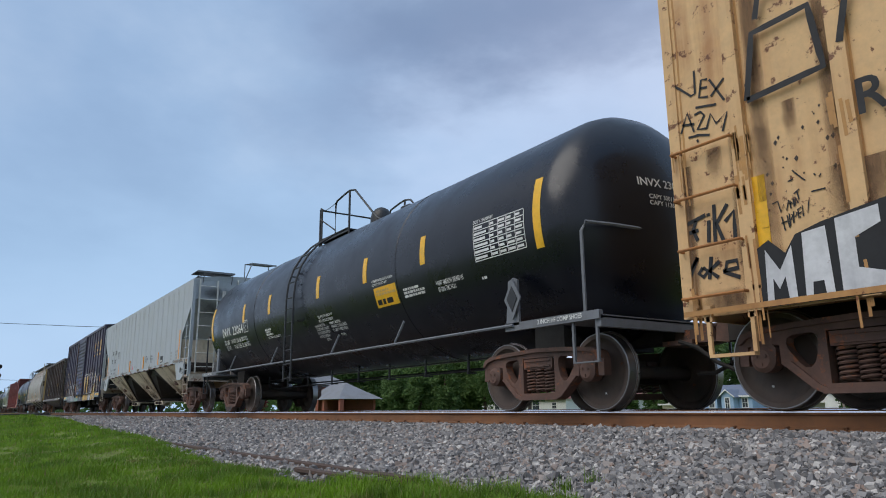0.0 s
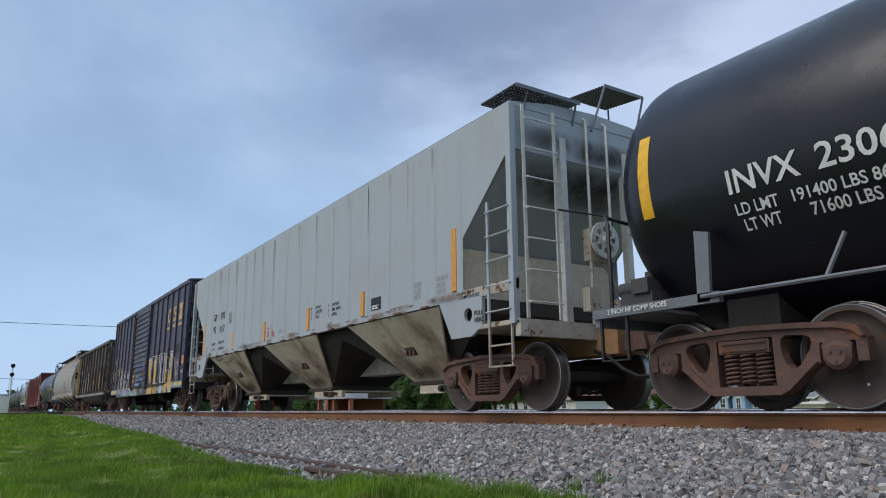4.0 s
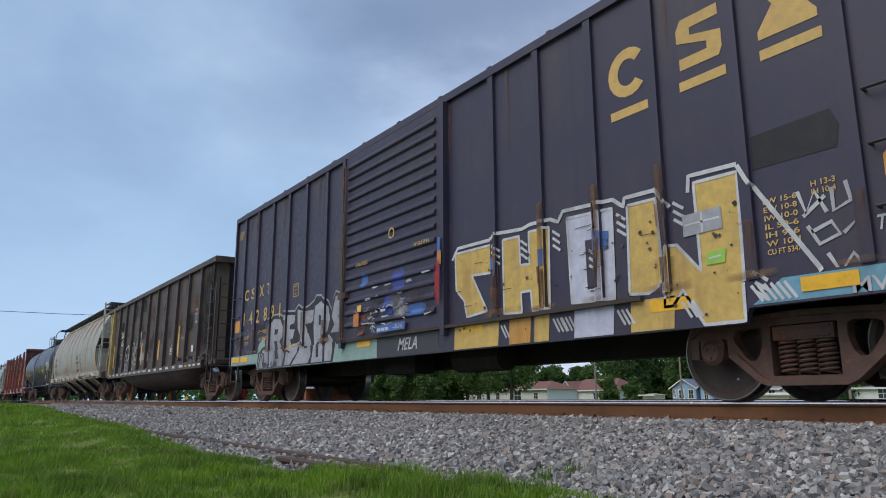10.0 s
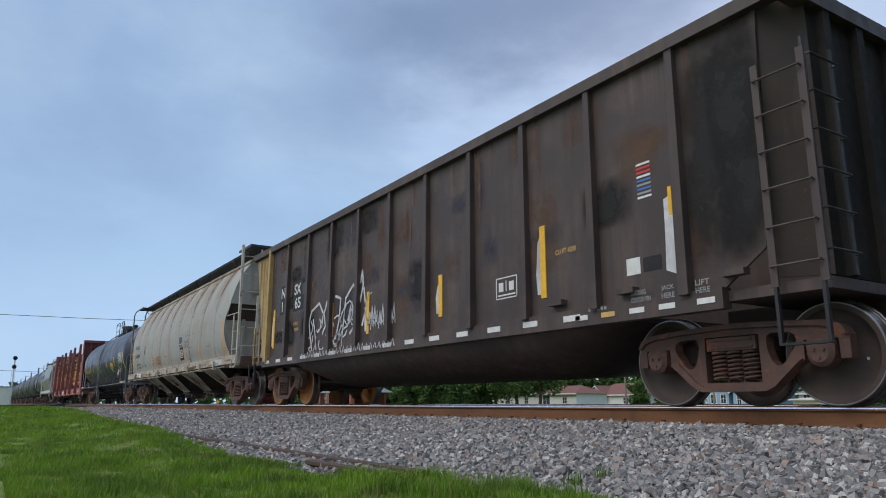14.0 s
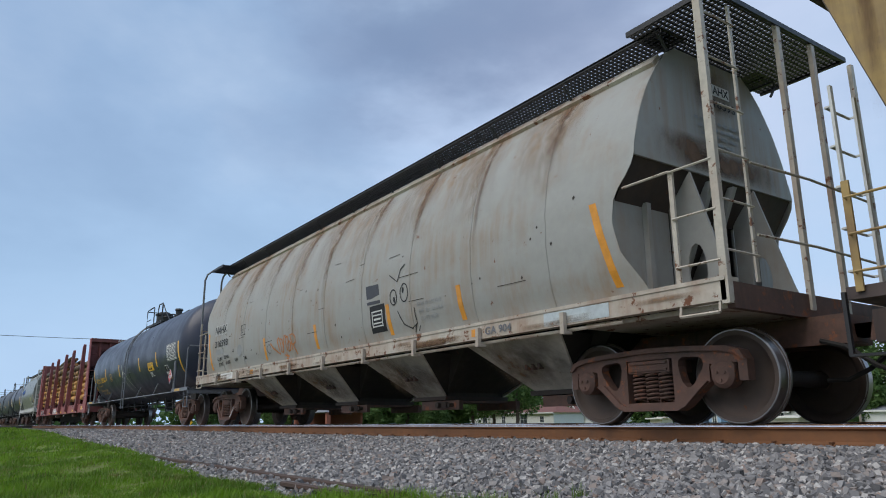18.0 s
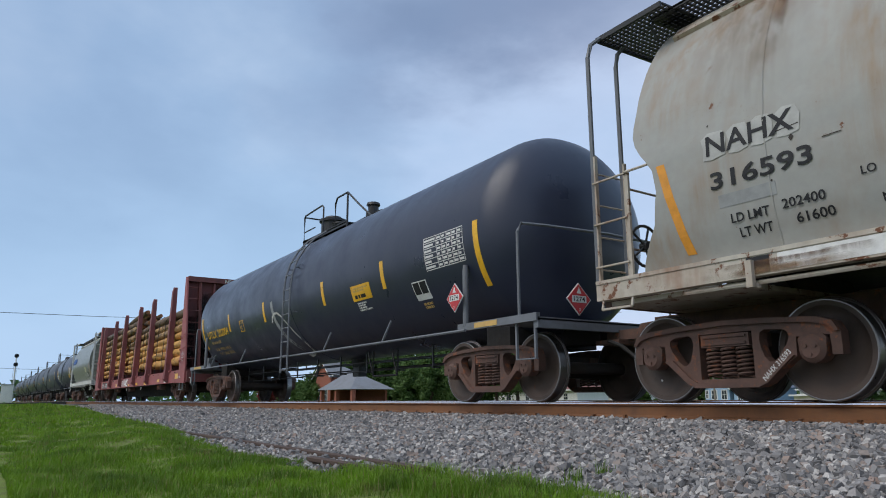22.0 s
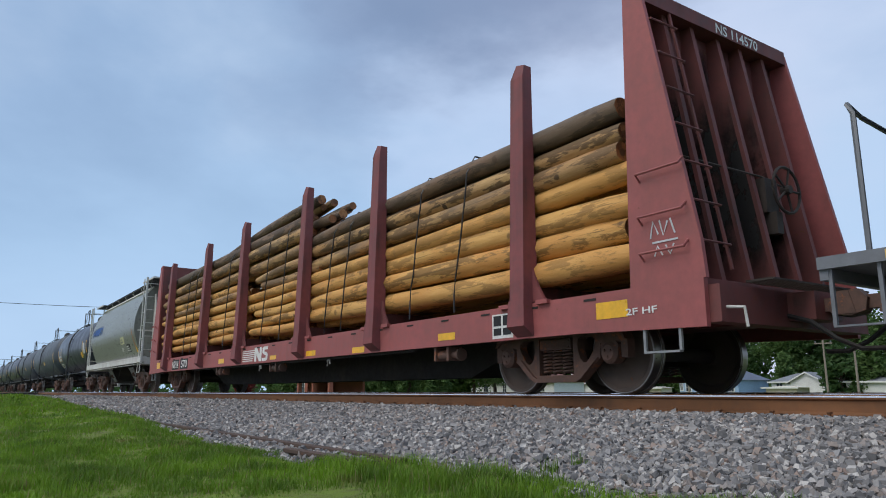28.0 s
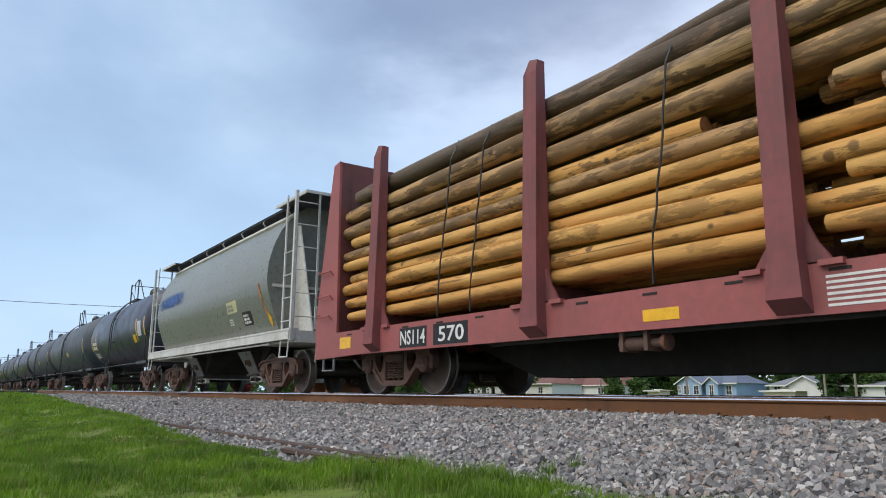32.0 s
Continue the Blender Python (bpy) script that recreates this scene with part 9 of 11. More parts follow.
def open_end(car, s, prof, edge, step, mat, floor):
    """Recessed lower end: soffit under the end sheet, corner bulkheads, inner slope sheet with ribs and pierced gussets."""
    xe, xi = lerp(step, edge), lerp(2.1, edge)
    w = -prof(step) * 0.99
    # soffit and inner slope sheet are coloured dark as the recess's shade
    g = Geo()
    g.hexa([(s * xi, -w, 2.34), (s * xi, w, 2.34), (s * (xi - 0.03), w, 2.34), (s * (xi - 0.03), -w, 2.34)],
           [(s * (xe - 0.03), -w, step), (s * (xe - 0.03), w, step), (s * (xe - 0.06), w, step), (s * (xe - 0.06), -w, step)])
    part("end_soffit", g, truck_dark, car, "soffit painted dark for shade")
    for q in (-1, 1):
        zs = [1.30, 1.5, 1.75, 2.0, 2.2, 2.36]
        g = Geo()
        ring = [(q * -prof(z) * 0.99, z) for z in zs] + [(q * 0.62, 2.36), (q * 0.62, 1.30)]
        n = len(ring)
        for d in (0.0, 0.03):
            g.v += [(s * (xi - 0.002 - d), y, z) for y, z in ring]
        g.f += [tuple(range(n)), tuple(range(2 * n - 1, n - 1, -1))] + [(i, (i + 1) % n, n + (i + 1) % n, n + i) for i in range(n)]
        part("corner_bulkhead", g, mat, car)
        # upright angle on the bulkhead
        part("bulkhead_angle", Geo().box(s * xi, s * (xi + 0.07), q * 1.04 - 0.035, q * 1.04 + 0.035, 1.10, 2.38), mat, car)
        hole = [(xi + 0.33 + 0.12 * math.cos(a * math.pi / 6), 1.62 + 0.30 * math.sin(a * math.pi / 6)) for a in range(12)]
        poly = [(xi + 0.02, floor), (xi + 0.88, floor), (xi + 0.70, 1.5), (xe + 0.02, step - 0.03), (xi + 0.02, step - 0.4)]
        part("end_gusset", Geo().plate([(s * x, z) for x, z in poly], [[(s * x, z) for x, z in hole]], q * 0.63, q * 0.60), mat, car)
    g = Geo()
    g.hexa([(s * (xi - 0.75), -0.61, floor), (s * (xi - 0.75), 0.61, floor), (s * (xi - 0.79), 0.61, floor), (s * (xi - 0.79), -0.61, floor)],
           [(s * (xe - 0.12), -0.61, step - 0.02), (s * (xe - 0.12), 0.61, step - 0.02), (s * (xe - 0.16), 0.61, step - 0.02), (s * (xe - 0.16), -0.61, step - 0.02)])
    part("end_slope_sheet", g, truck_dark, car, "slope sheet painted dark for shade")
    for y in (-0.18, 0.24):
        part("slope_rib", Geo().hexa([(s * (xi - 0.70), y - 0.035, floor), (s * (xi - 0.40), y - 0.035, floor), (s * (xi - 0.40), y + 0.035, floor), (s * (xi - 0.70), y + 0.035, floor)],
                                     [(s * (xe - 0.10), y - 0.035, step - 0.05), (s * (xe + 0.02), y - 0.035, step - 0.05), (s * (xe + 0.02), y + 0.035, step - 0.05), (s * (xe - 0.10), y + 0.035, step - 0.05)]), mat, car)


def roof_walk(car, half, z, mat, ends, out, bracket, platform):
    for s in (-1, 1):
        y = sorted((s * out, s * (out - 0.42)))
        grating(car, -half, half, y[0], y[1], z, mat, 0.065, bar=0.012)
        g = Geo().box(-half, half, s * out - 0.012, s * out + 0.012, z - 0.035, z + 0.01)
        part("running_board_edge", g, mat, car)
    n = int(half * 2 / 1.45)
    for i in range(n + 1):
        x = -half + 2 * half * i / n
        for s in (-1, 1):
            g = Geo().pipe([(x, s * (out - 0.02), z - 0.02), (x, s * (out + 0.02), z - 0.10), (x, s * (out - 0.10), z - 0.26)], 0.018, 5)
            part("running_board_bracket", g, bracket, car)
    for s, reach in zip((-1, 1), ends):
        x = sorted((s * (half - 0.3), s * reach))
        grating(car, x[0], x[1], -1.30, 1.30, platform, mat, 0.065, bar=0.012)
        g = Geo()
        for y in (-1.32, 1.32):
            g.box(x[0], x[1], y - 0.015, y + 0.015, platform - 0.05, platform + 0.012)
        g.box(s * reach - 0.015, s * reach + 0.015, -1.335, 1.335, platform - 0.05, platform + 0.012)
        part("platform_frame", g, bracket, car)


def round_hopper(x0, label, rows, ends, off, edge, step, mat, trim, seams, bays, pitch, posts=None, top_z=4.31):
    """ends: reach of the rear and front platforms; posts: paint of bracing and gates where it differs."""
    car = railcar(x0, label, "hopper car", "hopper_car")
    prof = round_prof(rows)
    low, top = min(x for z, x in edge), edge[-1][1]
    hi = rows[-1][0]
    rear = 0.20 if step > 2 else 0.0
    round_shell(car, rows, edge, step, mat, seams, rear)
    for s in (-1, 1):
        g = Geo()
        g.box(-ends[0], ends[1], s * 1.44, s * 1.56, 1.08, 1.26)
        g.box(-ends[0], ends[1], s * 1.36, s * 1.57, 1.26, 1.30)
        if not len(seams):
            g.box(-top, top, s * 1.20, s * 1.38, 1.20, 1.262)
        part("side_sill", g, trim, car)
    for s, half in zip((-1, 1), ends):
        part("end_platform", Geo().box(*sorted((s * (low - 0.6), s * (half - 0.09))), -1.43, 1.43, 1.025, 1.075), trim, car)
        part("end_sill", Geo().box(*sorted((s * (half - 0.08), s * (half - 0.003))), -1.435, 1.435, 1.02, 1.26), truck_steel if len(seams) else trim, car)
        part("draft_sill", Geo().box(*sorted((s * (off - 1.1), s * (half + 0.35))), -0.24, 0.24, 0.74, 1.02), truck_steel if len(seams) else trim, car)
        if step > 2:
            shift = rear if s < 0 else 0.0
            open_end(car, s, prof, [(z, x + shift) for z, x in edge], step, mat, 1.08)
            xe = s * (lerp(step, edge) + shift + 0.003)
            for k, (y0, y1, z0, z1) in enumerate(((-1.2, 0.2, 2.80, 3.25), (-0.5, 1.2, 2.80, 3.15), (-0.4, 0.4, 3.6, 4.2))):
                part("stain", Geo().add([(xe + s * 0.001 * k, y0, z0), (xe + s * 0.001 * k, y1, z0), (xe + s * 0.001 * k, y1, z1), (xe + s * 0.001 * k, y0, z1)], [(0, 1, 2, 3)]), end_film, car)
        else:
            for y in (-0.95, 0.95):
                part("end_gusset", Geo().plate([(s * x, z) for x, z in ((top + 0.01, 3.75), (top + 0.12, 3.75), (half - 0.15, 1.08), (top + 0.01, 1.08))], (), y - 0.015, y + 0.015), trim, car, "tall tapering white gusset plate")
            part("end_stringer", Geo().box(*sorted((s * top, s * (top + 0.05))), -1.5, 1.5, 2.30, 2.36), trim, car)
            part("brake_cylinder", Geo().lathe([(-0.62, 0.10), (-0.60, 0.13), (-0.25, 0.13), (-0.23, 0.05), (0.05, 0.05)], 12, "y", (s * (half - 0.45), 0, 1.45)), truck_dark, car, smooth=True)
        # side ladder and the taller ladder round the corner
        tall = s > 0 or posts
        zl = 4.2 if posts else 2.43
        g = Geo()
        xs = s * (half - 0.50), s * (half - 0.02)
        g.box(xs[0] - 0.025, xs[0] + 0.025, -1.545, -1.515, 1.26, zl)
        zr = 1.45
        while zr < min(zl, 3.0 if posts else 9) + 0.01:
            g.pipe([(xs[0], -1.56, zr), (xs[1], -1.56, zr)], 0.013, 5)
            zr += 0.485
        part("ladder", g, trim, car)
        if tall:
            end_ladder(car, s * (half - 0.02), -1.52, -1.0, 1.30, 4.21, 6, trim, s * 0.04)
            part("corner_post", Geo().box(s * half - 0.05, s * half + 0.03, -1.56, -1.50, 1.05, top_z - 0.03), trim, car)
        else:
            end_ladder(car, s * (half - 0.04), -1.52, -1.05, 1.26, 2.75, 4, trim, s * 0.05)
            # rear posts grey instead of trim colour: their shade is put into the paint
            for y in (-1.52, -1.05):
                g = Geo().pipe([(s * half, y, 1.1), (s * half, y, 4.0), (s * half, y * 0.96, 4.18), (s * (half - 0.03), y * 0.86, 4.31)], 0.028, 6)
                part("corner_post", g, iron_grey, car, smooth=True)
        for y in (-0.13, 0.58, 1.5):
            part("end_stanchion", Geo().box(s * half - 0.025, s * half + 0.025, y - 0.035, y + 0.035, 1.1, top_z - 0.03), trim, car)
        for z in (1.75, 2.48):
            grab(car, [(s * (half + 0.03), -1.0, z), (s * (half + 0.08), 0, z), (s * (half + 0.03), 1.5, z)], trim, 0.014)
        if step > 2:
            grab(car, [(s * (low + 0.15), -1.55, 2.43), (s * (half - 0.5), -1.56, 2.43)], trim, 0.014)
        g = Geo()
        for x in (half - 0.5, half - 0.08):
            g.pipe([(s * x, -1.54, 1.08), (s * x, -1.56, 0.72 if posts else 0.98)], 0.016, 5)
        g.pipe([(s * (half - 0.5), -1.56, 0.72 if posts else 0.98), (s * (half - 0.08), -1.56, 0.72 if posts else 0.98)], 0.016, 5)
        part("sill_step", g, trim, car)
    roof_walk(car, top + 0.2 if not posts else top - 0.2, hi + 0.03, black_iron, [e + 0.02 for e in ends], 1.12, posts or black_iron, top_z)
    for s in (-1, 1):
        ya, yb = -prof(hi - 0.32) - 0.01, -prof(hi - 0.18) - 0.01
        g = Geo().hexa([(-top, s * ya, hi - 0.32), (top, s * ya, hi - 0.32), (top, s * yb, hi - 0.18), (-top, s * yb, hi - 0.18)], [(-top, s * (ya + 0.04), hi - 0.28), (top, s * (ya + 0.04), hi - 0.28), (top, s * (yb + 0.04), hi - 0.14), (-top, s * (yb + 0.04), hi - 0.14)])
        part("eave_rail", g, trim, car)
    part("hatch_cover", Geo().box(-top + 0.5, top - 0.5, -0.32, 0.32, hi + 0.01, hi + 0.16), mat, car)
    # added near-black sheet closes the belly, so the inside shows dark
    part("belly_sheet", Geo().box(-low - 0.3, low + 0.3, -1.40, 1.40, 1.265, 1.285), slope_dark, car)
    slope = lambda z: -(0.60 + 0.80 * (z - 0.44) / 0.62)
    for x in bays:
        if len(bays) == 4:
            hopper_bay(car, x, pitch * 0.995, pitch * 0.62, 1.40, 0.85, 0.60, 1.06, 0.50, slope_paint, 1.24, None, 0.92)
            film(x - pitch * 0.27, x + 0.1, 0.46, 1.08, brown_film, car, slope, eps=0.012)
            film(x - 0.3, x + pitch * 0.27, 0.46, 1.08, soot_film, car, slope, eps=0.014)
        else:
            hopper_bay(car, x, pitch, 0.9, 1.10, 0.70, 0.80, 1.00, 0.52, olive_hopper, 1.20, posts, 0.80)
    hook = Geo().box(-0.03, 0.03, -0.05, 0.0, 0.98, 1.22)
    hook.box(-0.03, 0.03, -0.02, 0.08, 0.98, 1.02)
    me = hook.mesh("sill_hook", trim)
    for i in range(9 if len(seams) else 0):
        part("sill_hook", me, None, car, at=pose(-low + 2 * low * (i + 0.5) / 9, -1.57, 0))
    g = Geo().pipe([(-low, -1.50, 1.03), (low, -1.50, 1.03)], 0.022, 6)
    part("brake_pipe", g, trim, car)
    truck(car, off), truck(car, -off)
    couplers(car, ends[1] + 0.45, -ends[0] - 0.45)
    return car, prof


pale_patch = mt("faded_pale_patch_paint", (0.43, 0.43, 0.41), dirt=(0.36, 0.35, 0.33), dirty=0.4, rusty=0.0, rough=0.6, bump=0)


def build_hopper_na():
    car, prof = round_hopper(-81.30, "faded cream round-sided covered hopper car with rust streaks", CREAM_SIDE, (8.15, 8.28), 6.95,
                             [(1.30, 7.36), (1.44, 7.30), (1.75, 7.10), (2.10, 7.03), (2.36, 7.07), (2.63, 7.29), (2.78, 7.34), (4.28, 7.30)], 2.78, beige_hopper, pale_trim,
                             (-6.0, -4.48, -3.02, -1.54, -0.06, 1.42, 2.97, 4.51, 6.0), (-3.86, -0.89, 2.08, 5.05), 2.97)
    g = Geo()
    g.add([(7.352, -0.13, 3.85), (7.352, 0.33, 3.85), (7.352, 0.33, 4.0), (7.352, -0.13, 4.0)], [(0, 1, 2, 3)])
    part("paint_patch", g, white_ink, car)
    for text, y, z, h, w in (("NAHX", -0.11, 3.87, 0.11, 0.42), ("316593", -0.13, 3.69, 0.11, 0.55)):
        vs, fs = text_geo(text, h, w)
        part("lettering", Geo().add([(7.356, y + u, z + v) for u, v in vs], fs), black_ink, car)
    g = Geo()
    rb = random.Random(4)
    for k in range(4):
        y = -0.43 + 0.06 * k
        while y < 0.5 - 0.08 * k:
            w = rb.uniform(0.05, 0.16)
            g.add([(7.354, y, 3.46 - 0.09 * k), (7.354, y + w, 3.46 - 0.09 * k), (7.354, y + w, 3.50 - 0.09 * k), (7.354, y, 3.50 - 0.09 * k)], [(0, 1, 2, 3)])
            y += w + 0.04
    part("lettering", g, patch_grey, car, "small worn stencilling")
    for x, z0, z1 in ((-6.92, 1.40, 2.36), (-3.08, 1.38, 1.86), (-0.44, 1.40, 1.86), (2.31, 1.38, 1.87), (4.24, 1.39, 1.87), (7.00, 1.40, 2.36)):
        patch(x - 0.05, x + 0.05, z0, z1, reflect_orange, car, prof, lean=-0.25 if abs(x) > 6 else -0.1)
    for x0, x1 in ((-6.64, -6.40), (-6.36, -6.16), (-6.13, -5.93), (-5.88, -5.68)):
        shape([[(x0, 2.25), (x0 + 0.1, 2.235), (x1, 2.26), (x1 + 0.02, 2.40), (x1 - 0.02, 2.50), (x0 + 0.06, 2.515), (x0 - 0.015, 2.46), (x0 + 0.01, 2.36)]], pale_patch, car, prof, eps=0.006, name="paint_patch")
    letters("NAHX", -6.60, 2.28, 0.20, black_ink, car, prof, 0.88, eps=0.010)
    letters("316593", -6.58, 1.94, 0.17, black_ink, car, prof, 0.99)
    letters("LD LMT", -6.42, 1.60, 0.085, black_ink, car, prof, 0.38)
    letters("202400", -5.92, 1.62, 0.085, black_ink, car, prof, 0.38)
    letters("LT WT", -6.36, 1.46, 0.085, black_ink, car, prof, 0.32)
    letters("61600", -5.82, 1.48, 0.085, black_ink, car, prof, 0.33)
    letters("LO", -5.24, 1.74, 0.07, black_ink, car, prof)
    letters("NEW", -5.12, 1.50, 0.07, black_ink, car, prof)
    letters("7-80", -4.50, 1.50, 0.08, black_ink, car, prof)
    patch(-6.52, -5.95, 1.76, 1.88, patch_grey, car, prof, name="paint_patch")
    shape([[(-4.74 + 0.17 * math.cos(a * 0.52), 1.74 + 0.14 * math.sin(a * 0.52)) for a in range(12)]], patch_grey, car, prof, name="paint_patch")
    for x0, x1, z0, z1 in ((-4.63, -4.36, 2.07, 2.085), (-4.63, -4.36, 2.305, 2.32), (-4.63, -4.615, 2.07, 2.32), (-4.375, -4.36, 2.07, 2.32)):
        patch(x0, x1, z0, z1, black_ink, car, prof, name="plate_mark")
    letters("C", -4.55, 2.12, 0.09, black_ink, car, prof)
    stroke([[(-2.85 + 0.11 * math.cos(k * 0.63), 1.60 + 0.10 * math.sin(k * 0.63)) for k in range(11)]], 0.012, black_ink, car, prof, name="scrawl")
    # orange scrawl
    for q in ([(-2.75, 1.71), (-2.62, 1.61), (-2.45, 1.53), (-2.28, 1.45), (-2.29, 1.57), (-2.37, 1.73)],
              [(-2.37, 1.73), (-2.28, 1.79), (-2.19, 1.67), (-2.19, 1.5), (-2.12, 1.47), (-2.06, 1.57), (-2.11, 1.73), (-2.18, 1.76)],
              [(-2.06, 1.57), (-1.98, 1.8), (-1.9, 1.81), (-1.93, 1.66), (-1.89, 1.49), (-1.77, 1.65), (-1.81, 1.78), (-1.9, 1.75)],
              [(-1.84, 1.48), (-1.73, 1.48), (-1.67, 1.63), (-1.74, 1.67), (-1.82, 1.62), (-1.79, 1.47)],
              [(-1.62, 1.48), (-1.63, 1.67), (-1.68, 1.79), (-1.54, 1.8), (-1.43, 1.73), (-1.42, 1.62), (-1.54, 1.58), (-1.64, 1.62)],
              [(-1.54, 1.58), (-1.48, 1.48), (-1.41, 1.38)],
              [(-2.05, 1.41), (-1.85, 1.38)],
              [(-1.95, 1.46), (-1.94, 1.34), (-1.87, 1.27)],
              [(-2.03, 1.31), (-1.94, 1.35)]):
        stroke([q], 0.035, graffiti_orange, car, prof)
    # black panel with white ruled label
    shape([[(1.57, 2.26), (2.00, 2.24), (2.06, 1.92), (1.63, 1.93)]], mt("slate_patch_paint", (0.045, 0.047, 0.058)), car, prof, name="paint_patch")
    patch(1.70, 2.18, 1.46, 1.90, black_ink, car, prof, name="data_plate")
    for x0, x1, z0, z1 in ((1.76, 2.10, 1.55, 1.57), (1.76, 2.10, 1.79, 1.81), (1.76, 1.78, 1.55, 1.81), (2.08, 2.10, 1.55, 1.81), (1.82, 2.04, 1.66, 1.69), (1.80, 2.06, 1.60, 1.62), (1.80, 2.06, 1.73, 1.75)):
        patch(x0, x1, z0, z1, white_ink, car, prof, eps=0.008, name="plate_mark")
    # thin black scrawled loops
    stroke([[(2.48 + 0.10 * math.cos(k * 0.45), 1.95 + 0.12 * math.sin(k * 0.45)) for k in range(15)], [(2.80 + 0.11 * math.cos(k * 0.45), 1.98 + 0.14 * math.sin(k * 0.45)) for k in range(15)],
            [(2.36, 2.32), (2.60, 2.18), (2.70, 2.36), (2.82, 2.42)], [(2.58, 1.72), (2.72, 1.50), (2.92, 1.42), (3.08, 1.48), (3.06, 1.72)], [(2.98, 1.36), (3.04, 1.46)], [(3.08, 1.36), (3.14, 1.44)]], 0.018, black_ink, car, prof, name="scrawl")
    shape([[(2.50 + 0.03 * math.cos(k), 1.91 + 0.05 * math.sin(k)) for k in range(6)], [(2.77 + 0.03 * math.cos(k), 2.02 + 0.05 * math.sin(k)) for k in range(6)]], black_ink, car, prof, name="scrawl")
    letters("EXW 10-8 H 15-0", 3.15, 1.72, 0.06, patch_grey, car, prof, 0.62)
    letters("EW  8-1  H 14-4", 3.18, 1.61, 0.06, patch_grey, car, prof, 0.62)
    letters("CU FT 4650", 3.2, 1.50, 0.06, patch_grey, car, prof, 0.45)
    letters("GA 904", 4.80, 1.12, 0.10, iron_grey, car, lambda z: -1.562, 0.52)
    patch(4.5, 4.68, 1.12, 1.22, reflect_orange, car, lambda z: -1.56, name="reflector")
    patch(-3.9, -3.72, 1.12, 1.22, reflect_orange, car, lambda z: -1.56, name="reflector")
    patch(5.9, 6.9, 1.10, 1.25, mt("pale_blue_patch_paint", (0.50, 0.56, 0.58), dirty=0.2, rusty=0.0, rough=0.6, bump=0), car, lambda z: -1.56, name="paint_patch")
    patch(-6.0, -5.1, 1.10, 1.25, white_ink, car, lambda z: -1.56, name="paint_patch")
    patch(-6.30, -6.08, 1.10, 1.25, black_ink, car, lambda z: -1.56, name="data_plate")
    rs = random.Random(41)
    for i in range(30):
        x, w = rs.uniform(-8.0, 7.2), rs.uniform(0.3, 1.3)
        z = rs.choice((1.085, 1.085, 1.15))
        film(x, x + w, z, z + rs.uniform(0.05, 0.11), (rust_film, dark_rust_film, brown_film)[i % 3], car, lambda z: -1.56, eps=0.004 + 0.0002 * i)
    # brown streaks that follow the seams
    rs = random.Random(14)
    for x in (-6.0, -4.48, -3.02, -1.54, -0.06, 1.42, 2.97, 4.51, 6.0):
        for k in range(3):
            u = x + rs.uniform(-0.10, 0.12)
            d, w = rs.uniform(0.5, 2.0), rs.uniform(0.04, 0.15)
            film(u - w, u + w, 3.98 - d, 3.98, (rust_film, dark_rust_film, rust_film)[k], car, prof, eps=0.013 + 0.001 * k)
        film(x - 0.9, x + 0.5, 2.7, 3.96, rust_film, car, prof, eps=0.012)
    for i in range(40):
        u, z = rs.uniform(-6.6, 6.6), rs.uniform(1.4, 2.6)
        d = rs.uniform(0.008, 0.03)
        shape([[(u, z), (u + d, z + d), (u + 1.7 * d, z), (u + 0.8 * d, z - 1.3 * d)]], truck_dark, car, prof, eps=0.004, name="rust_speck")
    rn = random.Random(9)
    stroke([[(x, z), (x + rn.uniform(0.15, 0.6), z + rn.uniform(-0.01, 0.02))] for x, z in [(rn.uniform(-6, 6.3), rn.uniform(1.6, 3.0)) for _ in range(15)]], 0.009, truck_dark, car, prof, name="scratch")
    brake_wheel(car, -8.0, -0.9, 1.75, black_iron, 0.24)
    # stencilled number on the slanted leg of the rear truck
    vs, fs = text_geo("NAHX 316593", 0.055, 0.37)
    c, d = math.cos(radians(42)), math.sin(radians(42))
    part("lettering", Geo().add([(-6.95 + 0.43 + u * c - v * d, -1.099, 0.185 + u * d + v * c) for u, v in vs], fs), white_ink, car)
    return car


def build_hopper_ga():
    car, prof = round_hopper(-138.95, "grey-green round-sided two-bay covered hopper car", GREEN_SIDE, (6.2, 6.25), 4.45,
                             [(1.20, 5.0), (4.2, 5.0)], 1.30, olive_hopper, white_iron, (), (-2.45, 2.2), 2.4, white_iron, 4.24)
    for q in (0.0, 0.012):
        stroke([[(4.45 + q, 2.42), (4.53 + q, 2.05), (4.64 + q, 1.74), (4.82 + q, 1.46)]], 0.07, graffiti_orange, car, prof, name="stripe")
    shape([[(4.70, 1.78), (4.85, 1.62), (4.78, 1.43), (4.66, 1.60)]], reflect_yellow, car, prof, eps=0.012, name="stripe")
    shape([[(2.05, 1.92), (2.78, 1.93), (2.84, 2.22), (2.11, 2.19)]], mt("pale_yellow_sheet", (0.62, 0.60, 0.33), dirty=0.3, rusty=0.0, rough=0.5, bump=0), car, prof, eps=0.006, name="data_plate")
    bars(2.15, 1.97, 0.55, 0.18, 2, patch_grey, car, prof, 4, eps=0.010)
    patch(3.06, 3.66, 1.57, 1.89, black_ink, car, prof, name="data_plate")
    bars(3.12, 1.61, 0.48, 0.24, 3, white_ink, car, prof, 4, eps=0.009)
    bars(2.07, 1.64, 0.32, 0.17, 3, white_ink, car, prof, 5)
    film(-5.0, -1.75, 2.55, 3.05, blue_film, car, prof, eps=0.006, name="paint_smear")
    film(-4.8, -2.1, 2.6, 2.95, blue_film, car, prof, eps=0.008, name="paint_smear")
    return car


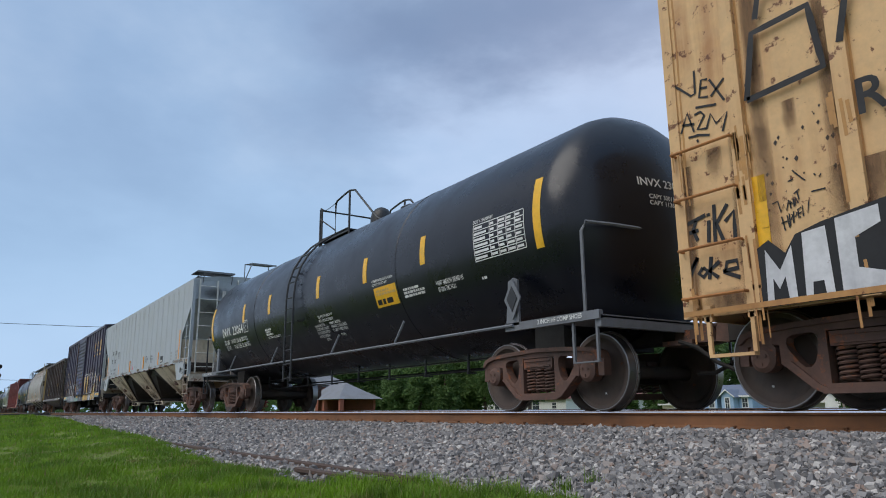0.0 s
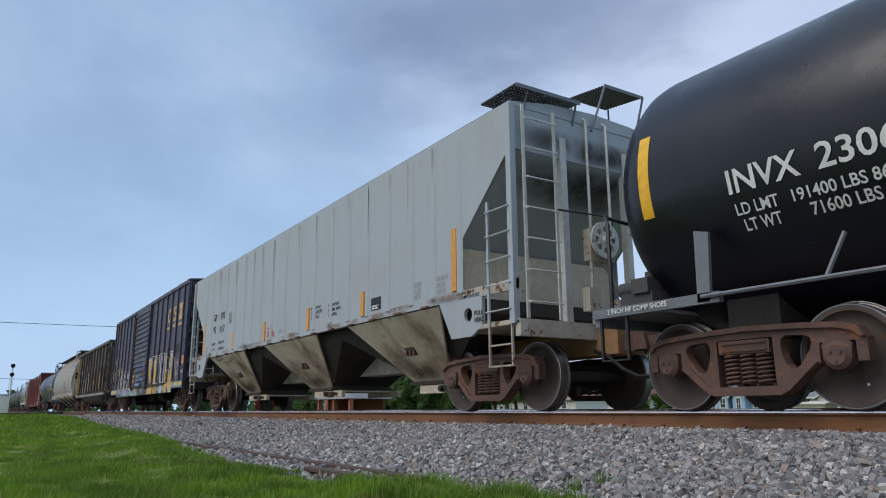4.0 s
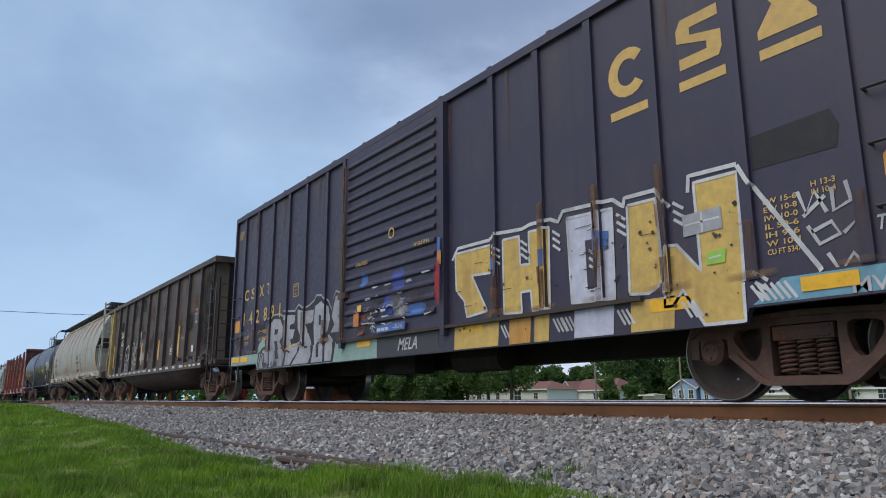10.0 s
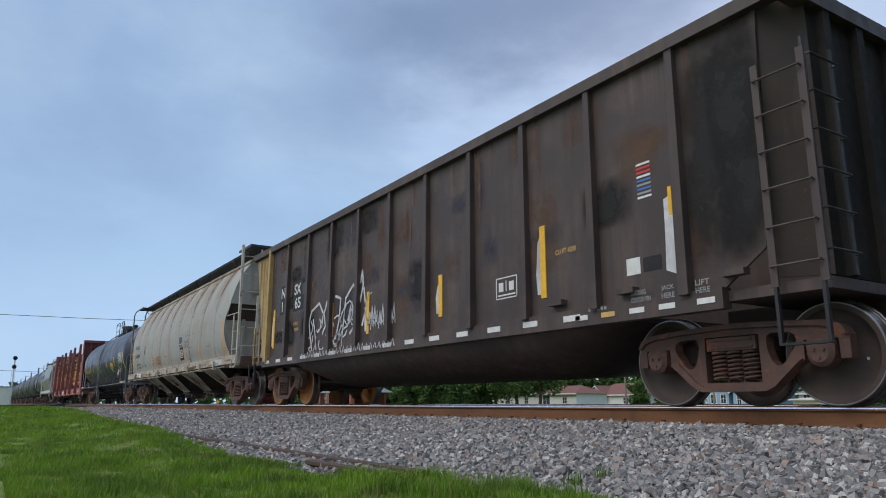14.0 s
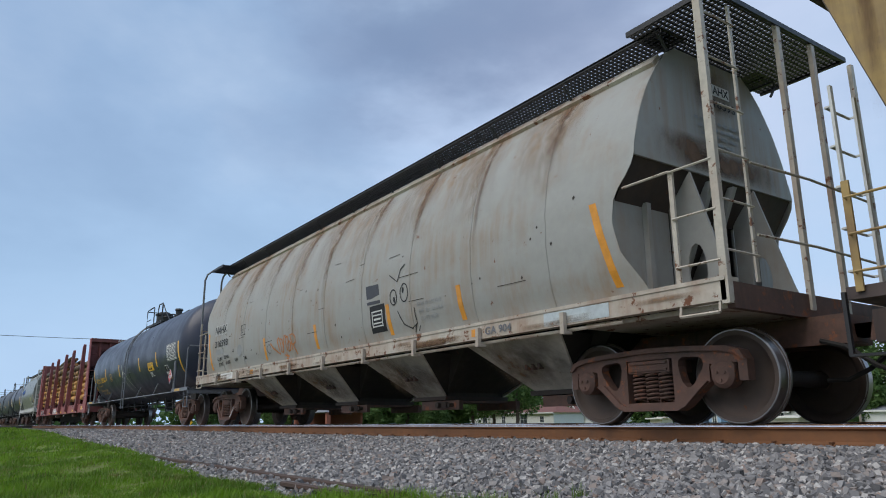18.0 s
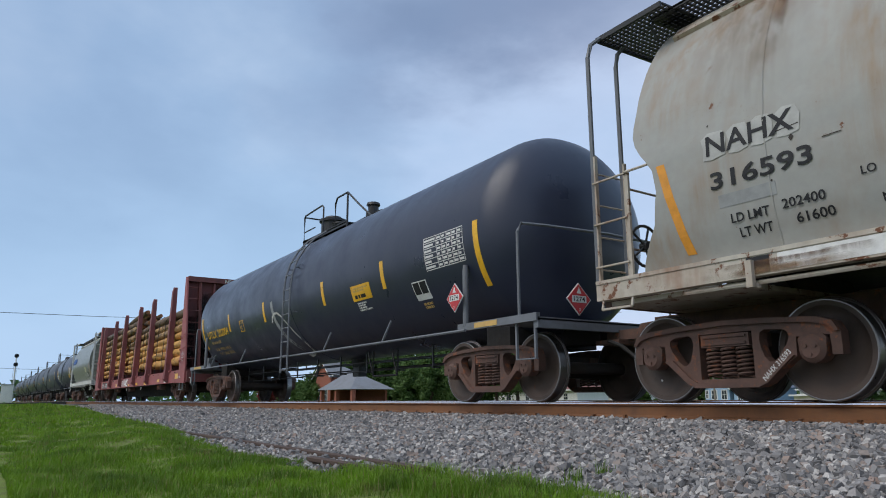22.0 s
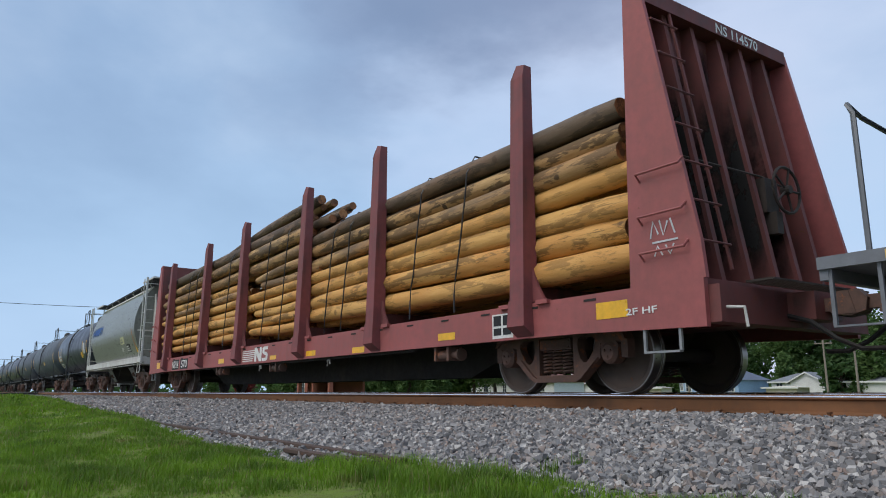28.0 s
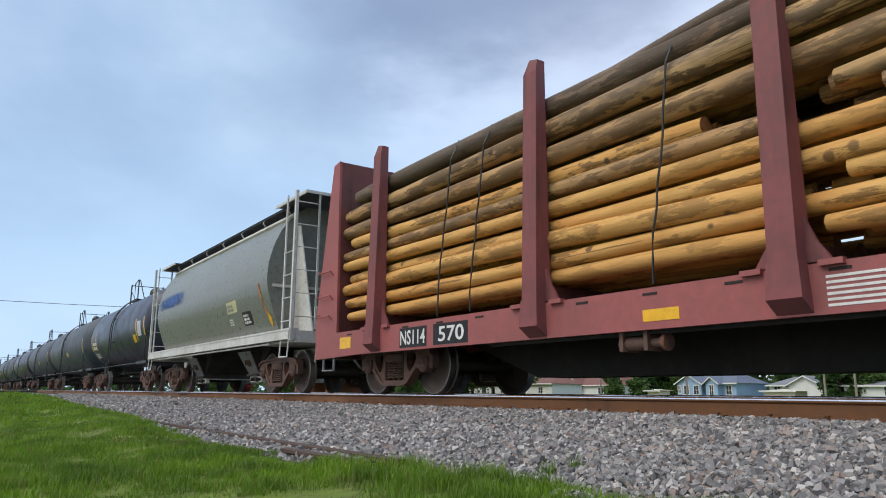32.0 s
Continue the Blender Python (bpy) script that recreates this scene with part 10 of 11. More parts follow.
# ---------------------------------------------------------------- bulkhead flatcar with logs
def build_logcar():
    car = railcar(-120.40, "oxide red bulkhead flatcar with side stakes", "flat car", "flat_car")
    W, H = 1.43, 11.30
    side = lambda z: -W
    for s in (-1, 1):
        g = Geo()
        g.plate([(-H, 0.62), (-9.6, 0.66), (9.6, 0.66), (H, 0.62), (H, 1.08), (-H, 1.08)], (), s * W, s * (W - 0.06))
        part("side_sill", g, red_flat, car)
    g = Geo().box(-H, H, -W + 0.06, W - 0.06, 1.02, 1.08)
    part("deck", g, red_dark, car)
    g = Geo()
    g.plate([(-8.2, 0.92), (8.2, 0.92), (6.2, 0.24), (-6.2, 0.24)], (), -0.35, 0.35)
    g.plate([(-7.2, 1.0), (7.2, 1.0), (6.0, 0.62), (-6.0, 0.62)], (), -W + 0.08, -W + 0.12)
    part("centre_sill", g, under_black, car)
    for s in (-1, 1):
        # bulkhead: two tapered side plates, an end sheet and braces
        for y in (-W, W - 0.05):
            g = Geo().plate([(s * 10.42, 1.08), (s * 11.33, 1.08), (s * 11.30, 1.45), (s * 10.76, 4.34), (s * 10.52, 4.38)], (), y, y + 0.05)
            part("bulkhead_side", g, red_flat, car)
        g = Geo().box(s * 10.50, s * 10.56, -W + 0.05, W - 0.05, 1.084, 4.36)
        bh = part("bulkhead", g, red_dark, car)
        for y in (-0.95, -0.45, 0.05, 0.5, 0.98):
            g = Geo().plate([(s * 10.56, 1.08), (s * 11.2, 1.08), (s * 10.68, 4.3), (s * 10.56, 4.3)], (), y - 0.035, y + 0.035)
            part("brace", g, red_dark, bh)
        # black films darken the end sheet between the braces, and the braces' sides
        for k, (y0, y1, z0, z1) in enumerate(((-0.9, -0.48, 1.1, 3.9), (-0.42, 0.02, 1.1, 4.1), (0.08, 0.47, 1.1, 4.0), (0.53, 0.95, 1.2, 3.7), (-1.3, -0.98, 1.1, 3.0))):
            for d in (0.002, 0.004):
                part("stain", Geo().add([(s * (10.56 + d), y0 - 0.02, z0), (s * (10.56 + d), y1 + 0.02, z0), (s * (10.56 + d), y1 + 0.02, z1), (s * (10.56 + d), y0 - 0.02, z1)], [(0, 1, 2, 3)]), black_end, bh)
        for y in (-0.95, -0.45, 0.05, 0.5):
            part("stain", Geo().add([(s * 10.58, y + 0.037, 1.1), (s * 11.15, y + 0.037, 1.1), (s * 10.78, y + 0.037, 3.4), (s * 10.58, y + 0.037, 3.4)], [(0, 1, 2, 3)]), heavy_black, bh)
            part("stain", Geo().add([(s * 10.58, y - 0.037, 1.1), (s * 11.15, y - 0.037, 1.1), (s * 10.78, y - 0.037, 3.4), (s * 10.58, y - 0.037, 3.4)], [(0, 1, 2, 3)]), heavy_black, bh)
        g = Geo().box(s * 10.53, s * 10.78, -W + 0.05, W - 0.05, 4.20, 4.376)
        part("top_rail", g, red_dark, bh)
        g = Geo()
        for i in range(7):
            z = 1.45 + 0.42 * i
            x = 11.27 - 0.175 * (z - 1.08)
            g.pipe([(s * x, -W + 0.06, z), (s * (x + 0.08), -W + 0.06, z), (s * (x + 0.08), -W + 0.50, z), (s * x, -W + 0.50, z)], 0.013, 5)
        g.pipe([(s * 11.28, -W + 0.50, 1.2), (s * 10.75, -W + 0.50, 4.2)], 0.02, 5)
        part("ladder", g, red_dark, bh)
        for z in (1.40, 1.78, 2.24):
            grab(car, [(s * 10.62, -W, z - 0.07), (s * 10.62, -W - 0.07, z), (s * 11.16, -W - 0.07, z), (s * 11.16, -W, z + 0.07)], red_flat, 0.014, "grab_iron")
        g = Geo().box(s * 11.2, s * (H + 0.12), -W + 0.062, W - 0.062, 0.66, 1.015)
        g.box(s * 9.8, s * (H + 0.4), -0.25, 0.25, 0.72, 1.0)
        part("end_sill", g, red_dark, car)
        g = Geo()
        for x in (10.55, 10.98):
            g.box(s * x - 0.015, s * x + 0.015, -W + 0.02, -W + 0.05, 0.42, 0.66)
        g.box(s * 10.55, s * 10.98, -W - 0.0, -W + 0.06, 0.40, 0.42)
        part("sill_step", g, galvanised, car)
        g = Geo().pipe([(s * (H + 0.12), -W + 0.15, 0.80), (s * (H + 0.3), -W + 0.15, 0.78), (s * (H + 0.32), -W + 0.15, 0.60)], 0.016, 5)
        part("uncoupling_lever", g, white_iron, car)
        grating(car, s * (H + 0.1), s * (H + 0.38), -0.9, 0.9, 1.08, truck_dark, 0.06, "brake_step")
    g = Geo()
    g.box(10.80, 11.05, 0.18, 0.42, 2.0, 2.40)
    g.box(10.85, 11.12, 0.24, 0.36, 1.75, 2.0)
    g.pipe([(10.95, 0.3, 1.8), (11.0, 0.3, 1.1)], 0.02, 5)
    g.pipe([(10.9, -1.3, 2.45), (11.0, 0.2, 2.42), (10.85, 1.3, 2.4)], 0.012, 5)
    part("hand_brake_housing", g, truck_dark, car)
    brake_wheel(car, 11.16, 0.42, 2.26, truck_dark, 0.27)
    # stakes
    st = Geo()
    st.hexa([(-0.16, 0, 0.68), (0.16, 0, 0.68), (0.16, -0.16, 0.80), (-0.16, -0.16, 0.80)], [(-0.14, 0, 1.12), (0.14, 0, 1.12), (0.14, -0.14, 1.12), (-0.14, -0.14, 1.12)])
    st.hexa([(-0.13, 0.10, 1.10), (0.13, 0.10, 1.10), (0.13, -0.13, 1.10), (-0.13, -0.13, 1.10)], [(-0.12, 0.10, 4.05), (0.12, 0.10, 4.05), (0.12, -0.05, 4.05), (-0.12, -0.05, 4.05)])
    st.hexa([(-0.12, 0.10, 4.05), (0.12, 0.10, 4.05), (0.12, -0.05, 4.05), (-0.12, -0.05, 4.05)], [(-0.03, 0.10, 4.24), (0.12, 0.10, 4.20), (0.12, -0.02, 4.20), (-0.03, -0.02, 4.24)])
    me = st.mesh("stake", red_stake)
    for x in (8.75, 5.0, 1.95, -1.84, -5.0, -8.95):
        for s in (-1, 1):
            part("stake", me, None, car, at=pose(x, s * W, 0, 0, 0, 0 if s < 0 else 180))
        for u in (-0.35, 0.35):
            g = Geo().box(x + u - 0.10, x + u + 0.10, -W - 0.05, -W + 0.02, 1.05, 1.10)
            part("stake_pocket_lip", g, red_flat, car)
        for u in (-1, 1):
            g = Geo().plate([(x + u * 0.13, 1.10), (x + u * 0.34, 1.10), (x + u * 0.22, 1.28), (x + u * 0.13, 1.50)], (), -W + 0.02, -W + 0.06)
            part("stake_gusset", g, red_stake, car)
    # slots along the top of the sill, and the winches that hang under it
    slot = Geo().box(-0.09, 0.09, -0.006, 0.0, 1.005, 1.03).mesh("lading_slot", under_black)
    for i in range(22):
        part("lading_slot", slot, None, car, at=pose(-9.9 + 0.94 * i, -W, 0))
    for x in (6.85, 0.28, -3.6):
        g = Geo()
        g.box(x - 0.20, x - 0.15, -W + 0.06, -W + 0.30, 0.46, 0.66)
        g.box(x + 0.12, x + 0.17, -W + 0.06, -W + 0.30, 0.46, 0.66)
        g.lathe([(x - 0.26, 0.05), (x - 0.18, 0.05), (x - 0.15, 0.075), (x + 0.12, 0.075), (x + 0.17, 0.05), (x + 0.30, 0.05), (x + 0.31, 0.09), (x + 0.36, 0.09)], 12, "x", (0, -W + 0.16, 0.54))
        part("tie_down_winch", g, truck_steel, car, smooth=True)
    for x in (-0.62, 3.0):
        part("hook", Geo().pipe([(x - 0.04, -W + 0.1, 0.50), (x - 0.04, -W + 0.1, 0.60), (x + 0.05, -W + 0.1, 0.62), (x + 0.07, -W + 0.1, 0.54)], 0.016, 6), white_iron, car, smooth=True)
    # markings
    for x, z0, z1, w in ((10.15, 0.79, 0.97, 0.44), (7.06, 0.74, 0.84, 0.42), (4.39, 0.68, 0.78, 0.44), (2.41, 0.71, 0.81, 0.44), (0.42, 0.71, 0.80, 0.36), (-3.20, 0.74, 0.86, 0.44), (-10.05, 0.78, 0.98, 0.42)):
        patch(x - w / 2, x + w / 2, z0, z1, reflect_yellow, car, side, name="reflector")
    patch(8.11, 8.52, 0.69, 1.00, white_ink, car, side, name="data_plate")
    for x0, x1, z0, z1 in ((8.14, 8.29, 0.85, 0.98), (8.33, 8.49, 0.85, 0.98), (8.14, 8.29, 0.73, 0.82), (8.33, 8.49, 0.73, 0.82)):
        patch(x0, x1, z0, z1, black_ink, car, side, eps=0.008, name="data_plate")
    for i in range(6):
        patch(-1.56, -0.86 + 0.05 * i, 0.72 + 0.046 * i, 0.742 + 0.046 * i, white_ink, car, side, name="emblem_bar")
    shape([[(-0.74, 0.70), (-0.60, 0.70), (-0.60, 0.86), (-0.42, 0.70), (-0.28, 0.70), (-0.26, 1.02), (-0.40, 1.02), (-0.41, 0.86), (-0.58, 1.02), (-0.73, 1.02)],
           [(-0.24, 0.70), (0.02, 0.70), (0.10, 0.74), (0.11, 0.84), (0.04, 0.89), (-0.10, 0.91), (-0.09, 0.95), (0.10, 0.95), (0.11, 1.02), (-0.14, 1.02), (-0.22, 0.98), (-0.22, 0.89), (-0.15, 0.85), (-0.01, 0.82), (-0.02, 0.77), (-0.24, 0.77)]], white_ink, car, side, name="emblem")
    patch(-8.18, -7.42, 0.70, 1.0, black_ink, car, side, name="number_panel")
    patch(-7.24, -6.40, 0.70, 1.0, black_ink, car, side, name="number_panel")
    letters("NS114", -8.15, 0.74, 0.22, white_ink, car, side, 0.70, eps=0.010)
    letters("570", -7.10, 0.74, 0.22, white_ink, car, side, 0.62, eps=0.010)
    letters("2F HF", 10.35, 0.80, 0.07, white_ink, car, side, 0.4)
    stroke([[(10.72, 1.55), (10.76, 1.72), (10.82, 1.58)], [(10.84, 1.72), (10.88, 1.56), (10.94, 1.7)], [(10.97, 1.72), (11.02, 1.56)], [(10.74, 1.5), (11.05, 1.5)], [(10.76, 1.36), (10.8, 1.46), (10.86, 1.36)], [(10.9, 1.46), (10.95, 1.36), (11.0, 1.46)]],
           0.02, graffiti_white, car, side)
    vs, fs = text_geo("NS 114570", 0.13, 0.86)
    part("lettering", Geo().add([(10.785, -0.1 + u, 4.21 + v) for u, v in vs], fs), white_ink, car)
    truck(car, 8.88), truck(car, -8.95)
    couplers(car, 11.75, -11.75)
    return car


LOGS = []


def build_logs():
    """Three bundles of peeled poles, bedded on the flatcar between the stakes; each pole is a thing."""
    rn = random.Random(21)
    made = []

    def pole(x0, x1, y, z, r, mat, tilt=0.0, taper=0.12):
        n, m = 12, max(6, int(abs(x1 - x0) / 0.45))
        g = Geo()
        xc = (x0 + x1) / 2
        rings = []
        ph = rn.uniform(0, 6)
        for i in range(m + 1):
            u = i / m
            x = x0 - xc + (x1 - x0) * u
            rr = r * (1.03 - taper * u) * (1 + 0.05 * noise.noise(Vector((x * 1.1, ph * 9, 0)))) * (0.86 if i in (0, m) else 1)
            dy, dz = 0.025 * math.sin(ph + 4 * u), 0.030 * math.sin(2 * ph + 4.5 * u)
            rings.append([(x, dy + rr * (1 + 0.05 * math.sin(3 * k + ph)) * math.cos(2 * math.pi * k / n), dz + rr * (1 + 0.05 * math.cos(2 * k + ph)) * math.sin(2 * math.pi * k / n)) for k in range(n)])
        g.loft(rings)
        me = g.mesh("log", mat, True, 50)
        me.materials.append(log_end)
        for p in me.polygons:
            if len(p.vertices) > 4:
                p.material_index = 1
        lab = {log_fresh: "long yellow peeled pine pole stacked on the flatcar", log_mid: "long tan weathered pine pole stacked on the flatcar", log_grey: "long grey weathered pine pole on top of the stack"}[mat]
        ob = tagged(new("log", me), lab, "log", "poles loaded on the flatcar")
        LOGS.append((ob, xc, y, z, tilt))

    def row(x0, x1, z, r, mat, whole, lift=0.0):
        yy = -1.22 + rn.uniform(0, 0.05)
        while yy < 1.22:
            rr = r * rn.uniform(0.88, 1.06)
            if yy < -0.5 or yy > 0.9 or whole:
                pole(x0 + rn.uniform(-0.16, 0.16), x1 + rn.uniform(-0.3, 0.3), yy, z + rr + rn.uniform(-0.012, 0.012), rr, mat, lift + rn.uniform(-0.4, 0.4))
            yy += 2.04 * rr

    # leading bundle of thick poles
    z = 1.33
    for k in range(7):
        r = (0.155, 0.150, 0.158, 0.148, 0.145, 0.140, 0.142)[k]
        row(10.38, 1.75, z - 0.014 * k, r, (log_fresh, log_fresh, log_fresh, log_fresh, log_mid, log_mid, log_grey)[k], k in (0, 6), -0.19 * k)
        z += 1.97 * r
    # trailing bundle of thinner poles, with short ones laid in the bay behind the third stake
    z = 1.30
    for k in range(7):
        r = (0.108, 0.112, 0.115, 0.110, 0.113, 0.112, 0.112)[k]
        mat = (log_fresh, log_fresh, log_fresh, log_fresh, log_fresh, log_mid, log_fresh)[k]
        if k in (0, 2, 5):
            row(1.75 + 0.1 * k, -1.45 + 0.2 * (k % 2), z, r * 0.97, mat, k == 0)
            row(-1.95, -10.35, z, r, mat, k == 0, 0.25)
        elif k == 6:
            row(2.0, -1.6, z, r, log_mid, False)
            row(-2.6, -10.35, z - 0.05, r, mat, False, 0.3)
        else:
            row(1.95, -10.35, z, r, mat, False)
        z += 1.98 * r
    for k in range(3):
        row(2.0 - 0.15 * k, -10.35, 2.87 + 0.292 * k, 0.148, (log_mid, log_mid, log_grey)[k], k == 2, -0.3)
    # a few loose tops that ride above the middle of the load
    for a, b, y, zz, r in ((2.0, -4.6, -1.12, 3.845, 0.115), (1.85, -4.4, -1.02, 3.70, 0.09), (2.05, -4.2, -0.82, 3.78, 0.10)):
        pole(a, b, y, zz, r, log_grey if y < -1.1 else log_mid, -3.0)
    for a, b, y, zz, r in ((2.60, -6.0, -0.92, 3.60, 0.11), (2.35, -5.0, -0.62, 3.76, 0.10), (2.55, -6.5, -0.40, 3.62, 0.11), (2.52, -5.5, -1.10, 3.46, 0.10), (2.50, -5.0, -0.66, 3.80, 0.09), (2.45, -5.8, -0.15, 3.72, 0.11), (2.5, -5.4, 0.4, 3.72, 0.11)):
        pole(a, b, y, zz, r, log_grey, -0.3)
    for x in (8.75, 5.0, 1.95, -1.84, -5.0, -8.95):
        LOGS.append((thing("log_bunk", Geo().box(-0.10, 0.10, -1.3, 1.3, 0, 0.22), red_dark, "dark steel bunk under the poles", "bunk", "bunks under the poles"), x, 0, 1.08, 0))
    # banding wires
    for x in (7.2, 6.0, 3.6, 2.9, 0.6, -0.5, -3.3, -6.4, -7.2):
        g = Geo()
        high = 0.035 if x < 2 else -0.016 + 0.0022 * (x - 2.9)
        pts = [(0, -1.39, 1.12)] + [(0.02 * rn.uniform(-1, 1) + 0.04 * i, -1.39, 1.38 + (0.22 + high) * i) for i in range(9)] + [(0.33, -1.25, 3.42 + 9 * high), (0.33, 1.2, 3.44 + 9 * high)]
        g.pipe(pts, 0.013, 5)
        ob = thing("banding_wire", g, black_iron, "thin dark steel banding wire round the poles", "wire", "bands round the poles")
        LOGS.append((ob, x, 0, 0, 0))


# ---------------------------------------------------------------- build the train
build_orange()
build_tank_inv()
build_hopper_gp()
build_boxcar()
build_gondola()
build_hopper_na()
build_tank_utl()
LOGCAR = build_logcar()
build_logs()
build_hopper_ga()
build_tank_plain(-152.4, 7.0, black_tank2, "black tank car with white lettering and yellow stripes", deco=1)
build_tank_plain(-167.9, 8.2, dark_tank, "dusty dark grey tank car with worn paint", r=1.55)
build_tank_plain(-184.6, 8.2, dark_tank, "dusty dark grey tank car with worn paint", r=1.5)
build_tank_plain(-201.3, 8.2, black_tank2, "black tank car with top platform and railing")
build_tank_plain(-218.0, 8.2, dark_tank, "dusty dark grey tank car with worn paint")
build_tank_plain(-234.7, 8.2, black_tank2, "black tank car with top platform and railing")
build_tank_plain(-251.4, 8.2, dark_tank, "dusty dark grey tank car with worn paint")


# ---------------------------------------------------------------- beyond the track
def gable_house(name, label, xc, yc, w, d, wall_h, roof_h, wall_m, roof_m, base=-1.15, wings=(), windows=(), turn=0.0):
    """House whose long front looks at the track; windows are (x, z, width, height) on that front."""
    ob = new(name)
    ob.empty_display_size = 1
    tagged(ob, label, "house", "houses beyond the track")
    ob.matrix_basis = pose(xc, yc, base, 0, 0, turn)
    part("wall", Geo().box(-w / 2, w / 2, -d / 2, d / 2, 0, wall_h), wall_m, ob)
    g = Geo()
    e = 0.45
    g.hexa([(-w / 2 - e, -d / 2 - e, wall_h), (w / 2 + e, -d / 2 - e, wall_h), (w / 2 + e, d / 2 + e, wall_h), (-w / 2 - e, d / 2 + e, wall_h)],
           [(-w / 2 + 2.2, -0.02, wall_h + roof_h), (w / 2 - 2.2, -0.02, wall_h + roof_h), (w / 2 - 2.2, 0.02, wall_h + roof_h), (-w / 2 + 2.2, 0.02, wall_h + roof_h)])
    part("roof", g, roof_m, ob)
    part("fascia", Geo().box(-w / 2 - e, w / 2 + e, -d / 2 - e - 0.03, -d / 2 - e + 0.02, wall_h - 0.16, wall_h + 0.05), siding_white, ob)
    for x, gw, gd, gh in wings:
        y = -d / 2 - gd
        wi = part("gable_wall", Geo().plate([(x - gw / 2, 0), (x + gw / 2, 0), (x + gw / 2, wall_h), (x, wall_h + gh), (x - gw / 2, wall_h)], (), y, -d / 2 + 0.1), wall_m, ob)
        g = Geo()
        for s in (-1, 1):
            g.hexa([(x, y - 0.4, wall_h + gh + 0.18), (x + s * (gw / 2 + 0.45), y - 0.4, wall_h - 0.14), (x + s * (gw / 2 + 0.45), y - 0.4, wall_h - 0.30), (x, y - 0.4, wall_h + gh + 0.02)],
                   [(x, 0, wall_h + gh + 0.18), (x + s * (gw / 2 + 0.45), 0, wall_h - 0.14), (x + s * (gw / 2 + 0.45), 0, wall_h - 0.30), (x, 0, wall_h + gh + 0.02)])
        part("gable_roof", g, roof_m, wi)
        g = Geo()
        for s in (-1, 1):
            g.hexa([(x, y - 0.43, wall_h + gh + 0.19), (x + s * (gw / 2 + 0.46), y - 0.43, wall_h - 0.13), (x + s * (gw / 2 + 0.46), y - 0.43, wall_h - 0.32), (x, y - 0.43, wall_h + gh)],
                   [(x, y - 0.40, wall_h + gh + 0.19), (x + s * (gw / 2 + 0.46), y - 0.40, wall_h - 0.13), (x + s * (gw / 2 + 0.46), y - 0.40, wall_h - 0.32), (x, y - 0.40, wall_h + gh)])
        part("bargeboard", g, siding_white, wi)
    for x, z, ww, hh, yy in windows:
        y = -d / 2 - yy
        wf = part("window", Geo().box(x - ww / 2 - 0.1, x + ww / 2 + 0.1, y - 0.06, y + 0.02, z - 0.1, z + hh + 0.1), siding_white, ob)
        for k in (-1, 1):
            for j in (0, 1):
                g = Geo().box(x + k * ww / 4 - ww / 4 + 0.04, x + k * ww / 4 + ww / 4 - 0.04, y - 0.085, y - 0.055, z + j * hh / 2 + 0.03, z + (j + 1) * hh / 2 - 0.03)
                part("pane", g, window_dark, wf)
    return ob


gable_house("house", "pale blue clapboard house with grey gabled roof and white trim", -68.8, 101.5, 9.6, 8.0, 2.4, 1.8, siding_blue, shingle_blue, base=-0.8,
            wings=((-2.6, 4.4, 1.2, 1.2), (1.5, 2.1, 1.3, 0.8)),
            windows=((-4.4, 0.9, 0.45, 1.1, 1.2), (-3.1, 0.7, 0.9, 1.35, 1.2), (-1.3, 0.7, 0.9, 1.35, 1.2), (3.6, 0.7, 0.9, 1.35, 0.0), (0.2, 0.4, 0.6, 1.7, 0.0), (1.5, 0.4, 0.7, 1.7, 1.3)))
gable_house("house", "long white house with brown roof and dark windows", -101.0, 87.0, 24.0, 7.0, 2.7, 1.4, siding_white, shingle_red,
            windows=((-6.5, 1.0, 1.4, 1.2, 0), (-1.0, 1.0, 1.0, 1.2, 0), (4.5, 0.9, 1.8, 1.5, 0), (9.2, 1.1, 1.0, 1.0, 0)))
gable_house("house", "white house with reddish brown gabled roof", -95.5, 104.0, 13.0, 8.0, 2.6, 2.2, siding_white, shingle_red, wings=((-4.5, 3.6, 1.0, 1.6),),
            windows=((-4.5, 1.0, 0.8, 1.1, 1.0), (2.0, 1.0, 1.2, 1.1, 0)))
gable_house("house", "white house with low grey roof and pale garage door", -57.4, 106.0, 8.6, 7.0, 2.1, 1.3, siding_white, shingle_grey, base=-0.8, wings=((1.6, 5.0, 0.8, 1.2),), windows=((-3.0, 0.9, 1.0, 1.0, 0),))
gable_house("house", "white house with pale roof half hidden by trees", -42.0, 100.0, 11.0, 8.0, 2.3, 1.3, siding_white, shingle_grey, windows=((0.0, 1.0, 1.2, 1.2, 0),))
gable_house("shed", "small cream shed with flat roof", -70.7, 88.0, 2.2, 2.4, 1.6, 0.2, siding_cream, siding_cream)
gable_house("shed", "small cream shed beside the white house", -55.5, 96.0, 4.5, 3.2, 1.6, 0.25, siding_cream, siding_cream)
brick = gable_house("brick_house", "red brick house with white windows and grey porch roof", -98.2, 44.5, 6.0, 4.0, 4.6, 1.5, brick_red, shingle_grey, base=-1.1, wings=((0.0, 5.4, 0.5, 2.0),),
                    windows=((-1.2, 0.9, 0.9, 1.7, 0.5), (1.2, 0.9, 0.9, 1.9, 0.5)))
g = Geo()
g.hexa([(2.7, -4.5, 2.5), (13.6, -4.5, 2.5), (13.6, 2.0, 2.5), (2.7, 2.0, 2.5)], [(4.5, -1.3, 4.7), (9.0, -1.3, 4.7), (9.0, -1.2, 4.7), (4.5, -1.2, 4.7)])
part("porch_roof", g, shingle_grey, brick)
